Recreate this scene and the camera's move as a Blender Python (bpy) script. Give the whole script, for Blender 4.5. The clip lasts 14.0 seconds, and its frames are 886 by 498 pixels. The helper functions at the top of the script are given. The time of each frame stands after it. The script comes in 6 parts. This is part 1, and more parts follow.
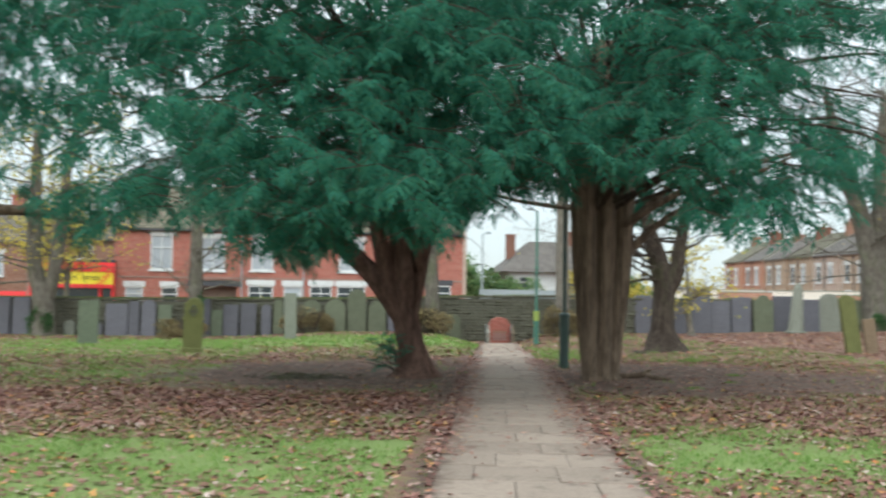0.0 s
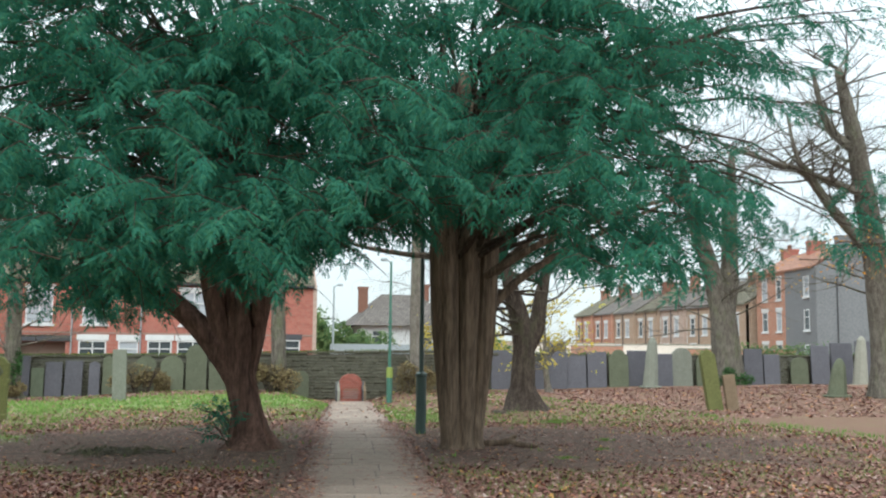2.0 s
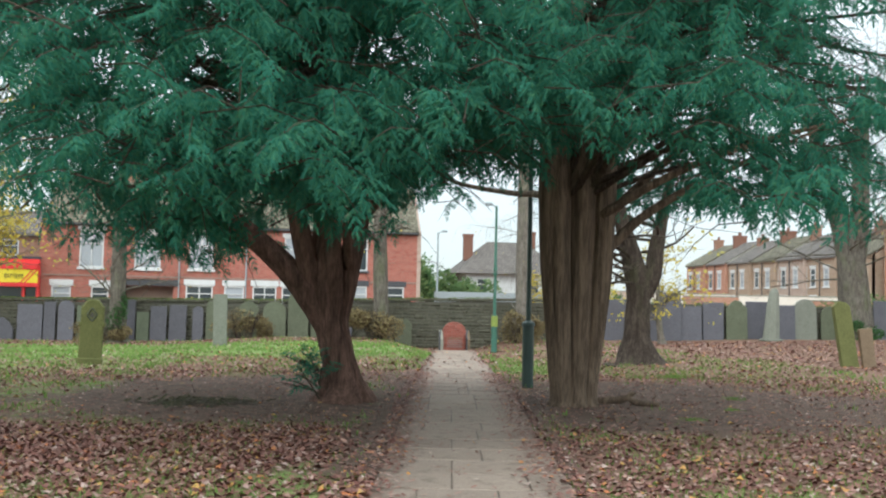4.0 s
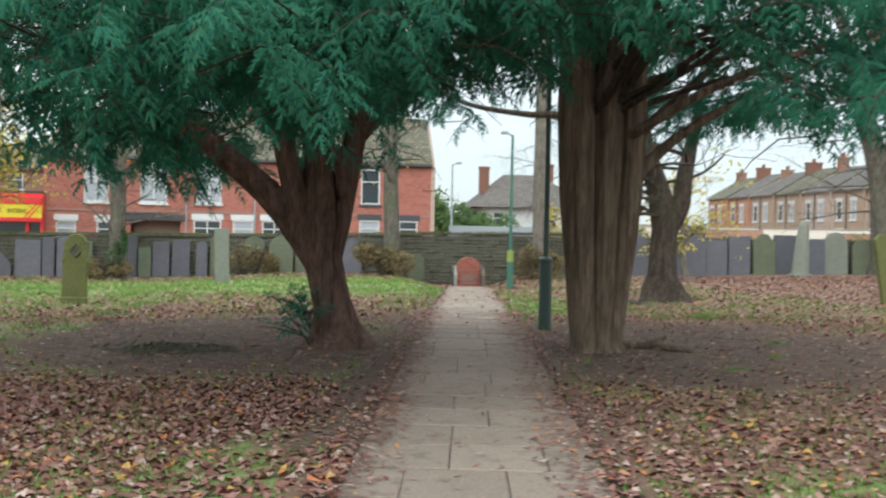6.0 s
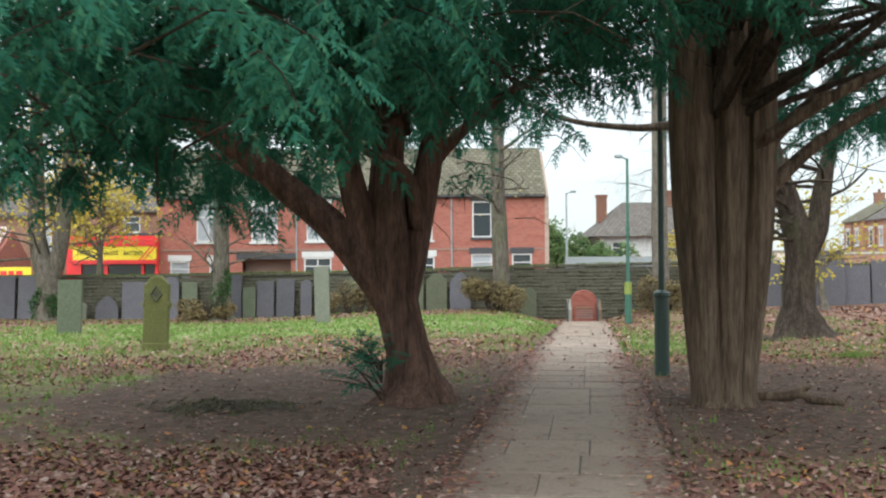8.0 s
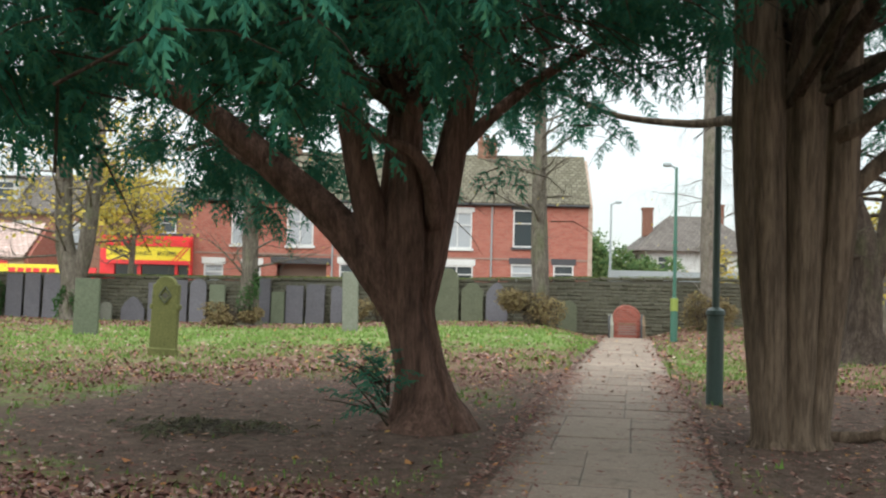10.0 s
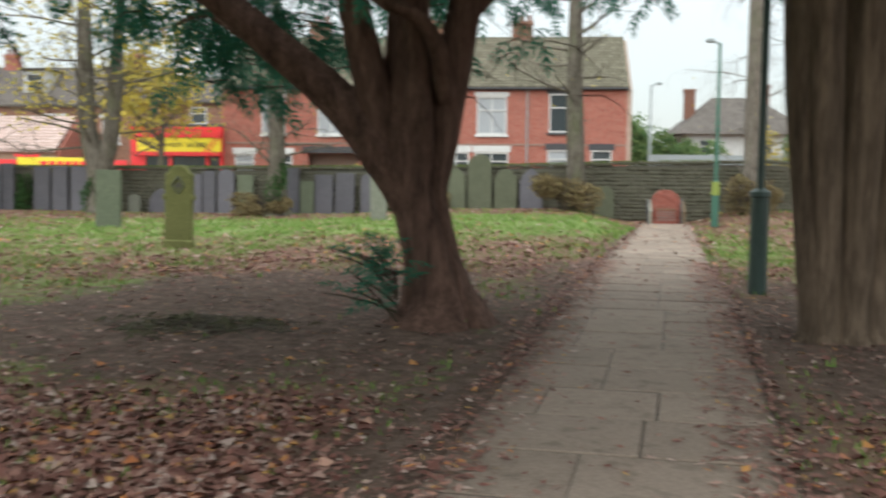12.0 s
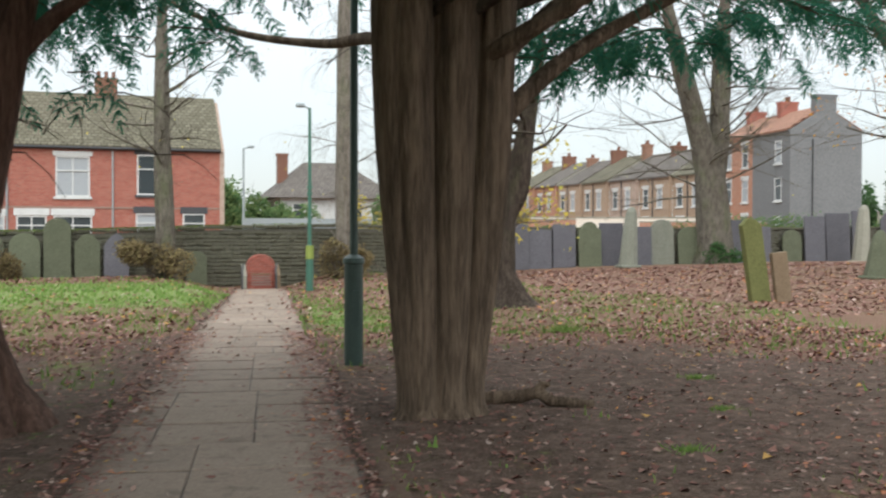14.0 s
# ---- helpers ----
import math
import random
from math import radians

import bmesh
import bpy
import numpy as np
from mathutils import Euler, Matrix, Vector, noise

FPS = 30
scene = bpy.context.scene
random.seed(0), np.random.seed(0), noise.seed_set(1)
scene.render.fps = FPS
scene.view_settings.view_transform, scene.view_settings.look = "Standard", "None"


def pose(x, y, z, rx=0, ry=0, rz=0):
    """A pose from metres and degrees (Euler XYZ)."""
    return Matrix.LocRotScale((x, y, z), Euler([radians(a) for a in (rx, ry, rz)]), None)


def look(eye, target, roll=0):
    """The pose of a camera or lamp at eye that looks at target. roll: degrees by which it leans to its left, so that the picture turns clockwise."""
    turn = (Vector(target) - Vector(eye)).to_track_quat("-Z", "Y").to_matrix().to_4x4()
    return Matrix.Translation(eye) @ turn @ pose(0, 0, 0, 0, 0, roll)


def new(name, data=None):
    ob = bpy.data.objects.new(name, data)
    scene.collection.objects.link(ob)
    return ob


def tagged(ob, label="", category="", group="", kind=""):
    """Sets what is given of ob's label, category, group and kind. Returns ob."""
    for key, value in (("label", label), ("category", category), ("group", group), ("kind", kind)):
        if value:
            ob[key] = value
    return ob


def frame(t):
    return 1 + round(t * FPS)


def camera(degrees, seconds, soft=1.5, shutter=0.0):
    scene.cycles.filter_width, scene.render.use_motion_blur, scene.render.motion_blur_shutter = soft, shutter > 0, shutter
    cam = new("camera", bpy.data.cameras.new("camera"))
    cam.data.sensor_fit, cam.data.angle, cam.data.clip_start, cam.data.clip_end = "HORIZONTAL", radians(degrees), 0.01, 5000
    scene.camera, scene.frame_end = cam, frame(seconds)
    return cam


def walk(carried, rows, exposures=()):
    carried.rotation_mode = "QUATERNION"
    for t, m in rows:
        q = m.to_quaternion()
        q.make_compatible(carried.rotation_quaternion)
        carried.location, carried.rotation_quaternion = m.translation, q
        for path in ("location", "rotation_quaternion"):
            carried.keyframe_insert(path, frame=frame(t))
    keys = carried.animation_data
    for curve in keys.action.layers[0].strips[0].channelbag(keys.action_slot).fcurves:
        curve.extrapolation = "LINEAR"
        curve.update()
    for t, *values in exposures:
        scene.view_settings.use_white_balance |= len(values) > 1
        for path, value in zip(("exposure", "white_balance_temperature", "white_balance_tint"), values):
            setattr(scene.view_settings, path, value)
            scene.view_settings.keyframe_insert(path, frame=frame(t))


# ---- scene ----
cam = camera(47.7, 14.0, 2.2, 0.5)
EXPOSURES = [(0, 0.42, 5950, 1), (3, 0.52, 5950, 2), (6.5, 0.44, 6000, 2), (8, 0.54, 6100, 4), (11, 0.48, 6350, 4), (12.5, 0.36, 6300, 5), (14, 0.37, 6280, 6)]
PATH = [
    (0, (0.029, 1.525, 1.438), (0.207, 3.514, 1.536), 0.8),
    (0.5, (0.1, 2.036, 1.476), (0.423, 4.007, 1.568), 1.0),
    (1, (0.229, 2.579, 1.526), (0.563, 4.542, 1.715), 0.6),
    (1.5, (0.312, 3.105, 1.523), (0.694, 5.056, 1.74), 0.6),
    (2, (0.373, 3.584, 1.532), (0.837, 5.519, 1.739), 0.6),
    (2.5, (0.511, 4.075, 1.551), (0.952, 6.015, 1.75), 0.6),
    (3, (0.558, 4.458, 1.523), (0.826, 6.433, 1.69), 0.7),
    (5.5, (1.005, 6.517, 1.484), (1.27, 8.499, 1.491), 1.7),
    (6, (1.087, 6.974, 1.479), (1.315, 8.961, 1.451), 1.1),
    (6.5, (1.166, 7.369, 1.494), (1.211, 9.368, 1.453), 0.3),
    (7, (1.227, 7.937, 1.525), (1.187, 9.937, 1.549), 0.1),
    (7.5, (1.408, 8.425, 1.5), (1.397, 10.424, 1.546), -0.1),
    (8, (1.653, 8.904, 1.505), (1.639, 10.904, 1.541), -0.3),
    (10.5, (1.864, 10.767, 1.458), (1.711, 12.761, 1.514), 2.2),
    (11, (1.805, 11.008, 1.441), (1.572, 12.994, 1.435), 2.5),
    (11.5, (1.874, 11.215, 1.403), (1.583, 13.191, 1.292), 2.3),
    (12, (2.06, 11.465, 1.399), (1.885, 13.45, 1.232), 0.5),
    (12.5, (2.159, 11.664, 1.4), (2.276, 13.652, 1.221), 0.1),
    (13, (2.166, 11.951, 1.423), (2.514, 13.915, 1.288), 0.5),
    (13.5, (2.163, 12.205, 1.44), (2.677, 14.137, 1.37), 0.5),
    (14, (2.254, 12.424, 1.434), (2.861, 14.329, 1.397), 0.2),
]
walk(cam, [(t, look(eye, target, roll)) for t, eye, target, roll in PATH], EXPOSURES)


# ---- world, sun, exposure ----
world = bpy.data.worlds.new("overcast")
scene.world = world
world.use_nodes = True
wn, wl = world.node_tree.nodes, world.node_tree.links
wn.clear()
sky = wn.new("ShaderNodeTexSky")
sky.sky_type, sky.sun_disc = "NISHITA", False
sky.sun_elevation, sky.sun_rotation = radians(41), radians(200)
sky_level = wn.new("ShaderNodeVectorMath")
sky_level.operation = "SCALE"
sky_level.inputs["Scale"].default_value = 0.08
wl.new(sky.outputs[0], sky_level.inputs[0])
cloud = wn.new("ShaderNodeMix")
cloud.data_type = "RGBA"
cloud.inputs[0].default_value = 0.88
wl.new(sky_level.outputs[0], cloud.inputs[6])
sky_dir = wn.new("ShaderNodeTexCoord")
sky_axes = wn.new("ShaderNodeSeparateXYZ")
wl.new(sky_dir.outputs["Generated"], sky_axes.inputs[0])
overcast = wn.new("ShaderNodeMapRange")
overcast.inputs["To Min"].default_value, overcast.inputs["To Max"].default_value = 0.29, 1.0
wl.new(sky_axes.outputs["Z"], overcast.inputs["Value"])
grey = wn.new("ShaderNodeVectorMath")
grey.operation = "SCALE"
grey.inputs[0].default_value = (0.985, 1.0, 1.0)
wl.new(overcast.outputs[0], grey.inputs["Scale"])
wl.new(grey.outputs[0], cloud.inputs[7])
sky_out = wn.new("ShaderNodeBackground")
sky_out.inputs["Strength"].default_value = 2.05
wl.new(cloud.outputs[2], sky_out.inputs["Color"])
wl.new(sky_out.outputs[0], wn.new("ShaderNodeOutputWorld").inputs["Surface"])
sun = new("sun", bpy.data.lights.new("sun", "SUN"))
sun.data.energy, sun.data.angle, sun.data.color = 1.8, radians(70), (1.0, 0.97, 0.93)
sun.matrix_world = look((-10, -24, 40), (4, 20, 0))


# ---- materials ----
def material(name, rough=0.85, spec=0.3):
    m = bpy.data.materials.new(name)
    m.use_nodes = True
    b = m.node_tree.nodes["Principled BSDF"]
    b.inputs["Roughness"].default_value = rough
    b.inputs["Specular IOR Level"].default_value = spec
    return m, m.node_tree.nodes, m.node_tree.links, b


def coords(nodes, links, scale=(1, 1, 1), kind="Object"):
    tc, mp = nodes.new("ShaderNodeTexCoord"), nodes.new("ShaderNodeMapping")
    mp.inputs["Scale"].default_value = scale
    if kind == "World":
        geo = nodes.new("ShaderNodeNewGeometry")
        links.new(geo.outputs["Position"], mp.inputs["Vector"])
    else:
        links.new(tc.outputs[kind], mp.inputs["Vector"])
    return mp.outputs[0]


def noise_tex(nodes, links, vec, scale, detail=4, rough=0.6):
    n = nodes.new("ShaderNodeTexNoise")
    n.inputs["Scale"].default_value, n.inputs["Detail"].default_value, n.inputs["Roughness"].default_value = scale, detail, rough
    links.new(vec, n.inputs["Vector"])
    return n.outputs["Fac"]


def ramp(nodes, links, fac, stops):
    r = nodes.new("ShaderNodeValToRGB")
    el = r.color_ramp.elements
    while len(el) < len(stops):
        el.new(0.5)
    for e, (p, c) in zip(el, stops):
        e.position, e.color = p, (*c, 1)
    links.new(fac, r.inputs[0])
    return r.outputs[0]


def mix(nodes, links, fac, a, b, how="MIX"):
    m = nodes.new("ShaderNodeMix")
    m.data_type, m.blend_type = "RGBA", how
    for s, v in ((m.inputs[0], fac), (m.inputs[6], a), (m.inputs[7], b)):
        if isinstance(v, (int, float)):
            s.default_value = v
        elif isinstance(v, tuple):
            s.default_value = (*v, 1)
        else:
            links.new(v, s)
    return m.outputs[2]


def bump(nodes, links, b, height, strength=0.4, dist=0.02):
    n = nodes.new("ShaderNodeBump")
    n.inputs["Strength"].default_value, n.inputs["Distance"].default_value = strength, dist
    links.new(height, n.inputs["Height"])
    links.new(n.outputs[0], b.inputs["Normal"])


def plain(name, c1, c2, scale=6.0, rough=0.8, spec=0.3, bumps=0.25, stretch=(1, 1, 1), dist=0.01, kind="Object", vary=0.0):
    """Two tones at two scales with fine relief; vary: how far single pieces differ."""
    m, n, l, b = material(name, rough, spec)
    v = coords(n, l, stretch, kind)
    big, fine = noise_tex(n, l, v, scale, 3), noise_tex(n, l, v, scale * 9, 5)
    col = mix(n, l, big, c1, c2)
    col = mix(n, l, 0.35, col, ramp(n, l, fine, [(0.3, tuple(x * 0.6 for x in c1)), (0.7, tuple(min(1, x * 1.25) for x in c2))]))
    if vary:
        info = n.new("ShaderNodeObjectInfo")
        hsv = n.new("ShaderNodeHueSaturation")
        mr = n.new("ShaderNodeMapRange")
        mr.inputs["To Min"].default_value, mr.inputs["To Max"].default_value = 1 - vary, 1 + vary
        l.new(info.outputs["Random"], mr.inputs["Value"])
        l.new(mr.outputs[0], hsv.inputs["Value"])
        l.new(col, hsv.inputs["Color"])
        col = hsv.outputs[0]
    l.new(col, b.inputs["Base Color"])
    bump(n, l, b, fine, bumps, dist)
    return m


def ground_material():
    m, n, l, b = material("ground", 0.95, 0.15)
    v = coords(n, l, (1, 1, 1), "World")
    n1, n2, n3 = noise_tex(n, l, v, 0.7, 5), noise_tex(n, l, v, 7, 6, 0.7), noise_tex(n, l, v, 45, 4, 0.7)
    grass = mix(n, l, n2, (0.098, 0.155, 0.044), (0.205, 0.275, 0.09))
    grass = mix(n, l, ramp(n, l, n3, [(0.35, (0, 0, 0)), (0.75, (1, 1, 1))]), grass, (0.24, 0.28, 0.10))
    soil = mix(n, l, ramp(n, l, n2, [(0.36, (0, 0, 0)), (0.64, (1, 1, 1))]), (0.048, 0.032, 0.025), (0.165, 0.113, 0.086))
    soil = mix(n, l, ramp(n, l, n3, [(0.50, (0, 0, 0)), (0.66, (0.75, 0.75, 0.75))]), soil, (0.225, 0.165, 0.13))
    litter = mix(n, l, n3, (0.10, 0.057, 0.040), (0.29, 0.18, 0.125))
    cover = n.new("ShaderNodeVertexColor")
    cover.layer_name = "cover"
    sep = n.new("ShaderNodeSeparateColor")
    l.new(cover.outputs[0], sep.inputs[0])

    def edge(value, rag):
        add = n.new("ShaderNodeMath")
        add.operation = "ADD"
        l.new(value, add.inputs[0])
        sub = n.new("ShaderNodeMath")
        sub.operation = "MULTIPLY_ADD"
        l.new(rag, sub.inputs[0])
        sub.inputs[1].default_value, sub.inputs[2].default_value = 1.6, -0.8
        l.new(sub.outputs[0], add.inputs[1])
        return ramp(n, l, add.outputs[0], [(0.35, (0, 0, 0)), (0.65, (1, 1, 1))])

    col = mix(n, l, edge(sep.outputs[1], n2), grass, litter)
    col = mix(n, l, edge(sep.outputs[0], n2), col, soil)
    col = mix(n, l, 0.3, col, mix(n, l, n1, (0.5, 0.5, 0.5), (1, 1, 1)), "MULTIPLY")
    l.new(col, b.inputs["Base Color"])
    bump(n, l, b, mix(n, l, 0.5, n2, n3), 0.8, 0.05)
    return m


def leaf_material(name, dark, light, tip, through_light=0.25):
    m, n, l, b = material(name, 0.75, 0.05)
    geo = n.new("ShaderNodeNewGeometry")
    v = coords(n, l, (1, 1, 1), "World")
    big = noise_tex(n, l, v, 1.1, 3)
    col = mix(n, l, ramp(n, l, big, [(0.3, (0, 0, 0)), (0.7, (1, 1, 1))]), dark, light)
    col = mix(n, l, ramp(n, l, geo.outputs["Random Per Island"], [(0.45, (0, 0, 0)), (1.0, (0.85, 0.85, 0.85))]), col, tip)
    l.new(col, b.inputs["Base Color"])
    tr, ms = n.new("ShaderNodeBsdfTranslucent"), n.new("ShaderNodeMixShader")
    l.new(col, tr.inputs["Color"])
    ms.inputs[0].default_value = through_light
    l.new(b.outputs[0], ms.inputs[1])
    l.new(tr.outputs[0], ms.inputs[2])
    l.new(ms.outputs[0], n["Material Output"].inputs["Surface"])
    return m


def bark_material(name, dark, mid, light, stretch, moss=0.0):
    m, n, l, b = material(name, 0.92, 0.15)
    v = coords(n, l, stretch, "World")
    fine = noise_tex(n, l, v, 34, 5, 0.7)
    fib, big = noise_tex(n, l, v, 9, 6, 0.65), noise_tex(n, l, coords(n, l, (1, 1, 0.5), "World"), 2.2, 4)
    both = mix(n, l, 0.45, fib, fine)
    col = ramp(n, l, both, [(0.40, dark), (0.5, mid), (0.60, light)])
    col = mix(n, l, 0.25, col, mix(n, l, big, tuple(x * 0.55 for x in mid), tuple(min(1, x * 1.4) for x in light)))
    if moss:
        col = mix(n, l, ramp(n, l, big, [(0.5, (0, 0, 0)), (0.75, (moss, moss, moss))]), col, (0.10, 0.13, 0.045))
    l.new(col, b.inputs["Base Color"])
    bump(n, l, b, both, 1.0, 0.11)
    return m


def brick_material(name, a, c, mortar, width=0.225, row=0.075, stain=0.3):
    m, n, l, b = material(name, 0.9, 0.2)
    v = coords(n, l, (1, 1, 1), "UV")
    bt = n.new("ShaderNodeTexBrick")
    l.new(v, bt.inputs["Vector"])
    for k, val in (("Scale", 1.0), ("Mortar Size", 0.006), ("Brick Width", width), ("Row Height", row), ("Bias", 0.0)):
        bt.inputs[k].default_value = val
    bt.inputs["Color1"].default_value, bt.inputs["Color2"].default_value, bt.inputs["Mortar"].default_value = (*a, 1), (*c, 1), (*mortar, 1)
    big = noise_tex(n, l, v, 0.9, 6)
    col = mix(n, l, stain, bt.outputs["Color"], mix(n, l, big, (0.35, 0.33, 0.32), (1, 1, 1)), "MULTIPLY")
    l.new(col, b.inputs["Base Color"])
    inv = n.new("ShaderNodeMath")
    inv.operation = "SUBTRACT"
    inv.inputs[0].default_value = 1
    l.new(bt.outputs["Fac"], inv.inputs[1])
    bump(n, l, b, inv.outputs[0], 0.5, 0.01)
    return m


def tile_material(name, a, c, row=0.28):
    m, n, l, b = material(name, 0.85, 0.25)
    v = coords(n, l, (1, 1, 1), "UV")
    bt = n.new("ShaderNodeTexBrick")
    l.new(v, bt.inputs["Vector"])
    for k, val in (("Scale", 1.0), ("Mortar Size", 0.02), ("Brick Width", 0.3), ("Row Height", row)):
        bt.inputs[k].default_value = val
    bt.inputs["Color1"].default_value, bt.inputs["Color2"].default_value = (*a, 1), (*c, 1)
    bt.inputs["Mortar"].default_value = (*(x * 0.45 for x in a), 1)
    col = mix(n, l, 0.4, bt.outputs["Color"], mix(n, l, noise_tex(n, l, v, 0.8, 6), (0.4, 0.42, 0.36), (1, 1, 1)), "MULTIPLY")
    l.new(col, b.inputs["Base Color"])
    inv = n.new("ShaderNodeMath")
    inv.operation = "SUBTRACT"
    inv.inputs[0].default_value = 1
    l.new(bt.outputs["Fac"], inv.inputs[1])
    bump(n, l, b, inv.outputs[0], 0.7, 0.03)
    return m


def slab_material():
    """Worn concrete, with soil trodden over it unevenly towards the path's two edges."""
    m, n, l, b = material("concrete_slab", 0.9, 0.2)
    v = coords(n, l, (1, 1, 1), "World")
    big, mid, fine = noise_tex(n, l, v, 1.3, 3), noise_tex(n, l, v, 5.5, 6, 0.7), noise_tex(n, l, v, 38, 4, 0.7)
    col = mix(n, l, big, (0.175, 0.133, 0.103), (0.315, 0.246, 0.195))
    col = mix(n, l, 0.4, col, ramp(n, l, fine, [(0.3, (0.13, 0.10, 0.08)), (0.7, (0.38, 0.31, 0.255))]))
    col = mix(n, l, ramp(n, l, mid, [(0.34, (0.55, 0.55, 0.55)), (0.46, (0, 0, 0))]), col, (0.12, 0.092, 0.072))
    info, hsv, mr = n.new("ShaderNodeObjectInfo"), n.new("ShaderNodeHueSaturation"), n.new("ShaderNodeMapRange")
    mr.inputs["To Min"].default_value, mr.inputs["To Max"].default_value = 0.88, 1.12
    l.new(info.outputs["Random"], mr.inputs["Value"])
    l.new(mr.outputs[0], hsv.inputs["Value"])
    l.new(col, hsv.inputs["Color"])

    def sums(how, a, c):
        q = n.new("ShaderNodeMath")
        q.operation = how
        for s, val in zip(q.inputs, (a, c)):
            if isinstance(val, (int, float)):
                s.default_value = val
            elif val is not None:
                l.new(val, s)
        return q.outputs[0]
    sep = n.new("ShaderNodeSeparateXYZ")
    l.new(v, sep.inputs[0])
    off = sums("SUBTRACT", sums("SUBTRACT", sep.outputs[0], sums("MULTIPLY", sep.outputs[1], 0.1395)), 0.235)
    edge = sums("ADD", sums("ABSOLUTE", off, None), sums("MULTIPLY", sums("SUBTRACT", mid, 0.5), 0.85))
    edge = sums("ADD", edge, sums("MULTIPLY", sums("SUBTRACT", fine, 0.5), 0.35))
    soil = ramp(n, l, fine, [(0.35, (0.060, 0.042, 0.033)), (0.65, (0.150, 0.105, 0.080))])
    col = mix(n, l, ramp(n, l, edge, [(0.72, (0, 0, 0)), (0.93, (0.85, 0.85, 0.85))]), hsv.outputs[0], soil)
    l.new(col, b.inputs["Base Color"])
    bump(n, l, b, fine, 0.4, 0.012)
    return m


def glass_material():
    m, n, l, b = material("window_glass", 0.08, 0.5)
    b.inputs["Base Color"].default_value = (0.05, 0.06, 0.065, 1)
    return m


M_GROUND = ground_material()
M_YEW = leaf_material("yew_leaf", (0.036, 0.146, 0.100), (0.044, 0.166, 0.113), (0.080, 0.208, 0.108), 0.44)
M_YEWBARK = bark_material("yew_bark", (0.032, 0.023, 0.017), (0.130, 0.095, 0.068), (0.250, 0.184, 0.132), (1, 1, 0.10))
M_YEWBARK_RED = bark_material("red_yew_bark", (0.036, 0.022, 0.018), (0.122, 0.073, 0.057), (0.225, 0.136, 0.103), (1, 1, 0.16))
M_BARK = bark_material("grey_bark", (0.05, 0.042, 0.033), (0.125, 0.108, 0.086), (0.215, 0.19, 0.16), (1, 1, 0.3), 0.5)
M_BARK_PALE = bark_material("pale_bark", (0.075, 0.062, 0.05), (0.175, 0.15, 0.124), (0.27, 0.24, 0.205), (1, 1, 0.35), 0.35)
M_BARK_DARK = bark_material("dark_bark", (0.022, 0.016, 0.012), (0.062, 0.046, 0.036), (0.12, 0.094, 0.075), (1, 1, 0.25), 0.3)
M_SLAB = slab_material()
M_JOINT = plain("path_bed", (0.075, 0.058, 0.046), (0.125, 0.098, 0.08), 5, kind="World")
M_SLATE = plain("slate_headstone", (0.068, 0.066, 0.076), (0.126, 0.120, 0.136), 2.0, 0.6, 0.35, 0.15, kind="World", vary=0.18)
M_SLATE_GREEN = plain("green_slate", (0.072, 0.088, 0.056), (0.135, 0.15, 0.10), 2.0, 0.7, 0.3, 0.15, kind="World", vary=0.15)
M_MOSSY = plain("algae_sandstone", (0.072, 0.080, 0.052), (0.138, 0.146, 0.098), 3.0, 0.9, 0.2, 0.4, kind="World", vary=0.15)
M_MOSS_BRIGHT = plain("bright_algae_stone", (0.075, 0.085, 0.030), (0.175, 0.172, 0.066), 3.0, 0.9, 0.2, 0.4, kind="World", vary=0.1)
M_GREYSTONE = plain("weathered_grey_stone", (0.12, 0.128, 0.10), (0.235, 0.235, 0.195), 3.0, 0.9, 0.2, 0.4, kind="World", vary=0.12)
M_BROWNSTONE = plain("brown_sandstone", (0.13, 0.092, 0.058), (0.225, 0.165, 0.11), 3.0, 0.9, 0.2, 0.4, kind="World", vary=0.1)
M_PALESTONE = plain("pale_stone", (0.20, 0.195, 0.155), (0.34, 0.325, 0.27), 3.0, 0.9, 0.2, 0.3, kind="World")
M_WALL = plain("rubble_wall_core", (0.06, 0.058, 0.044), (0.11, 0.103, 0.08), 2.0, kind="World")
M_WALLSTONE = plain("rubble_stone", (0.046, 0.047, 0.033), (0.125, 0.118, 0.086), 1.3, 0.95, 0.15, 0.5, dist=0.02, kind="World")
M_MOSS = leaf_material("wall_moss", (0.05, 0.075, 0.02), (0.12, 0.15, 0.04), (0.16, 0.19, 0.06))
M_BRICK = brick_material("red_brick", (0.335, 0.108, 0.080), (0.43, 0.160, 0.120), (0.33, 0.22, 0.18))
M_BRICK_ARCH = brick_material("monument_brick", (0.22, 0.060, 0.045), (0.33, 0.105, 0.078), (0.26, 0.16, 0.13))
M_BRICK_ORANGE = brick_material("orange_brick", (0.40, 0.185, 0.12), (0.49, 0.26, 0.18), (0.42, 0.32, 0.25))
M_BRICK_BUFF = brick_material("buff_brick", (0.36, 0.25, 0.17), (0.45, 0.33, 0.24), (0.40, 0.33, 0.27))
M_BRICK_PALE = brick_material("pale_gable_brick", (0.40, 0.29, 0.23), (0.52, 0.40, 0.33), (0.45, 0.38, 0.32))
M_BRICK_DARK = brick_material("brown_brick", (0.24, 0.115, 0.075), (0.34, 0.19, 0.13), (0.3, 0.22, 0.18))
M_POT = plain("sooty_terracotta", (0.13, 0.065, 0.045), (0.24, 0.12, 0.085), 6, 0.9)
M_TILE = tile_material("mossy_roof_tile", (0.12, 0.108, 0.075), (0.185, 0.165, 0.12))
M_TILE_GREY = tile_material("slate_roof", (0.125, 0.108, 0.098), (0.18, 0.155, 0.14))
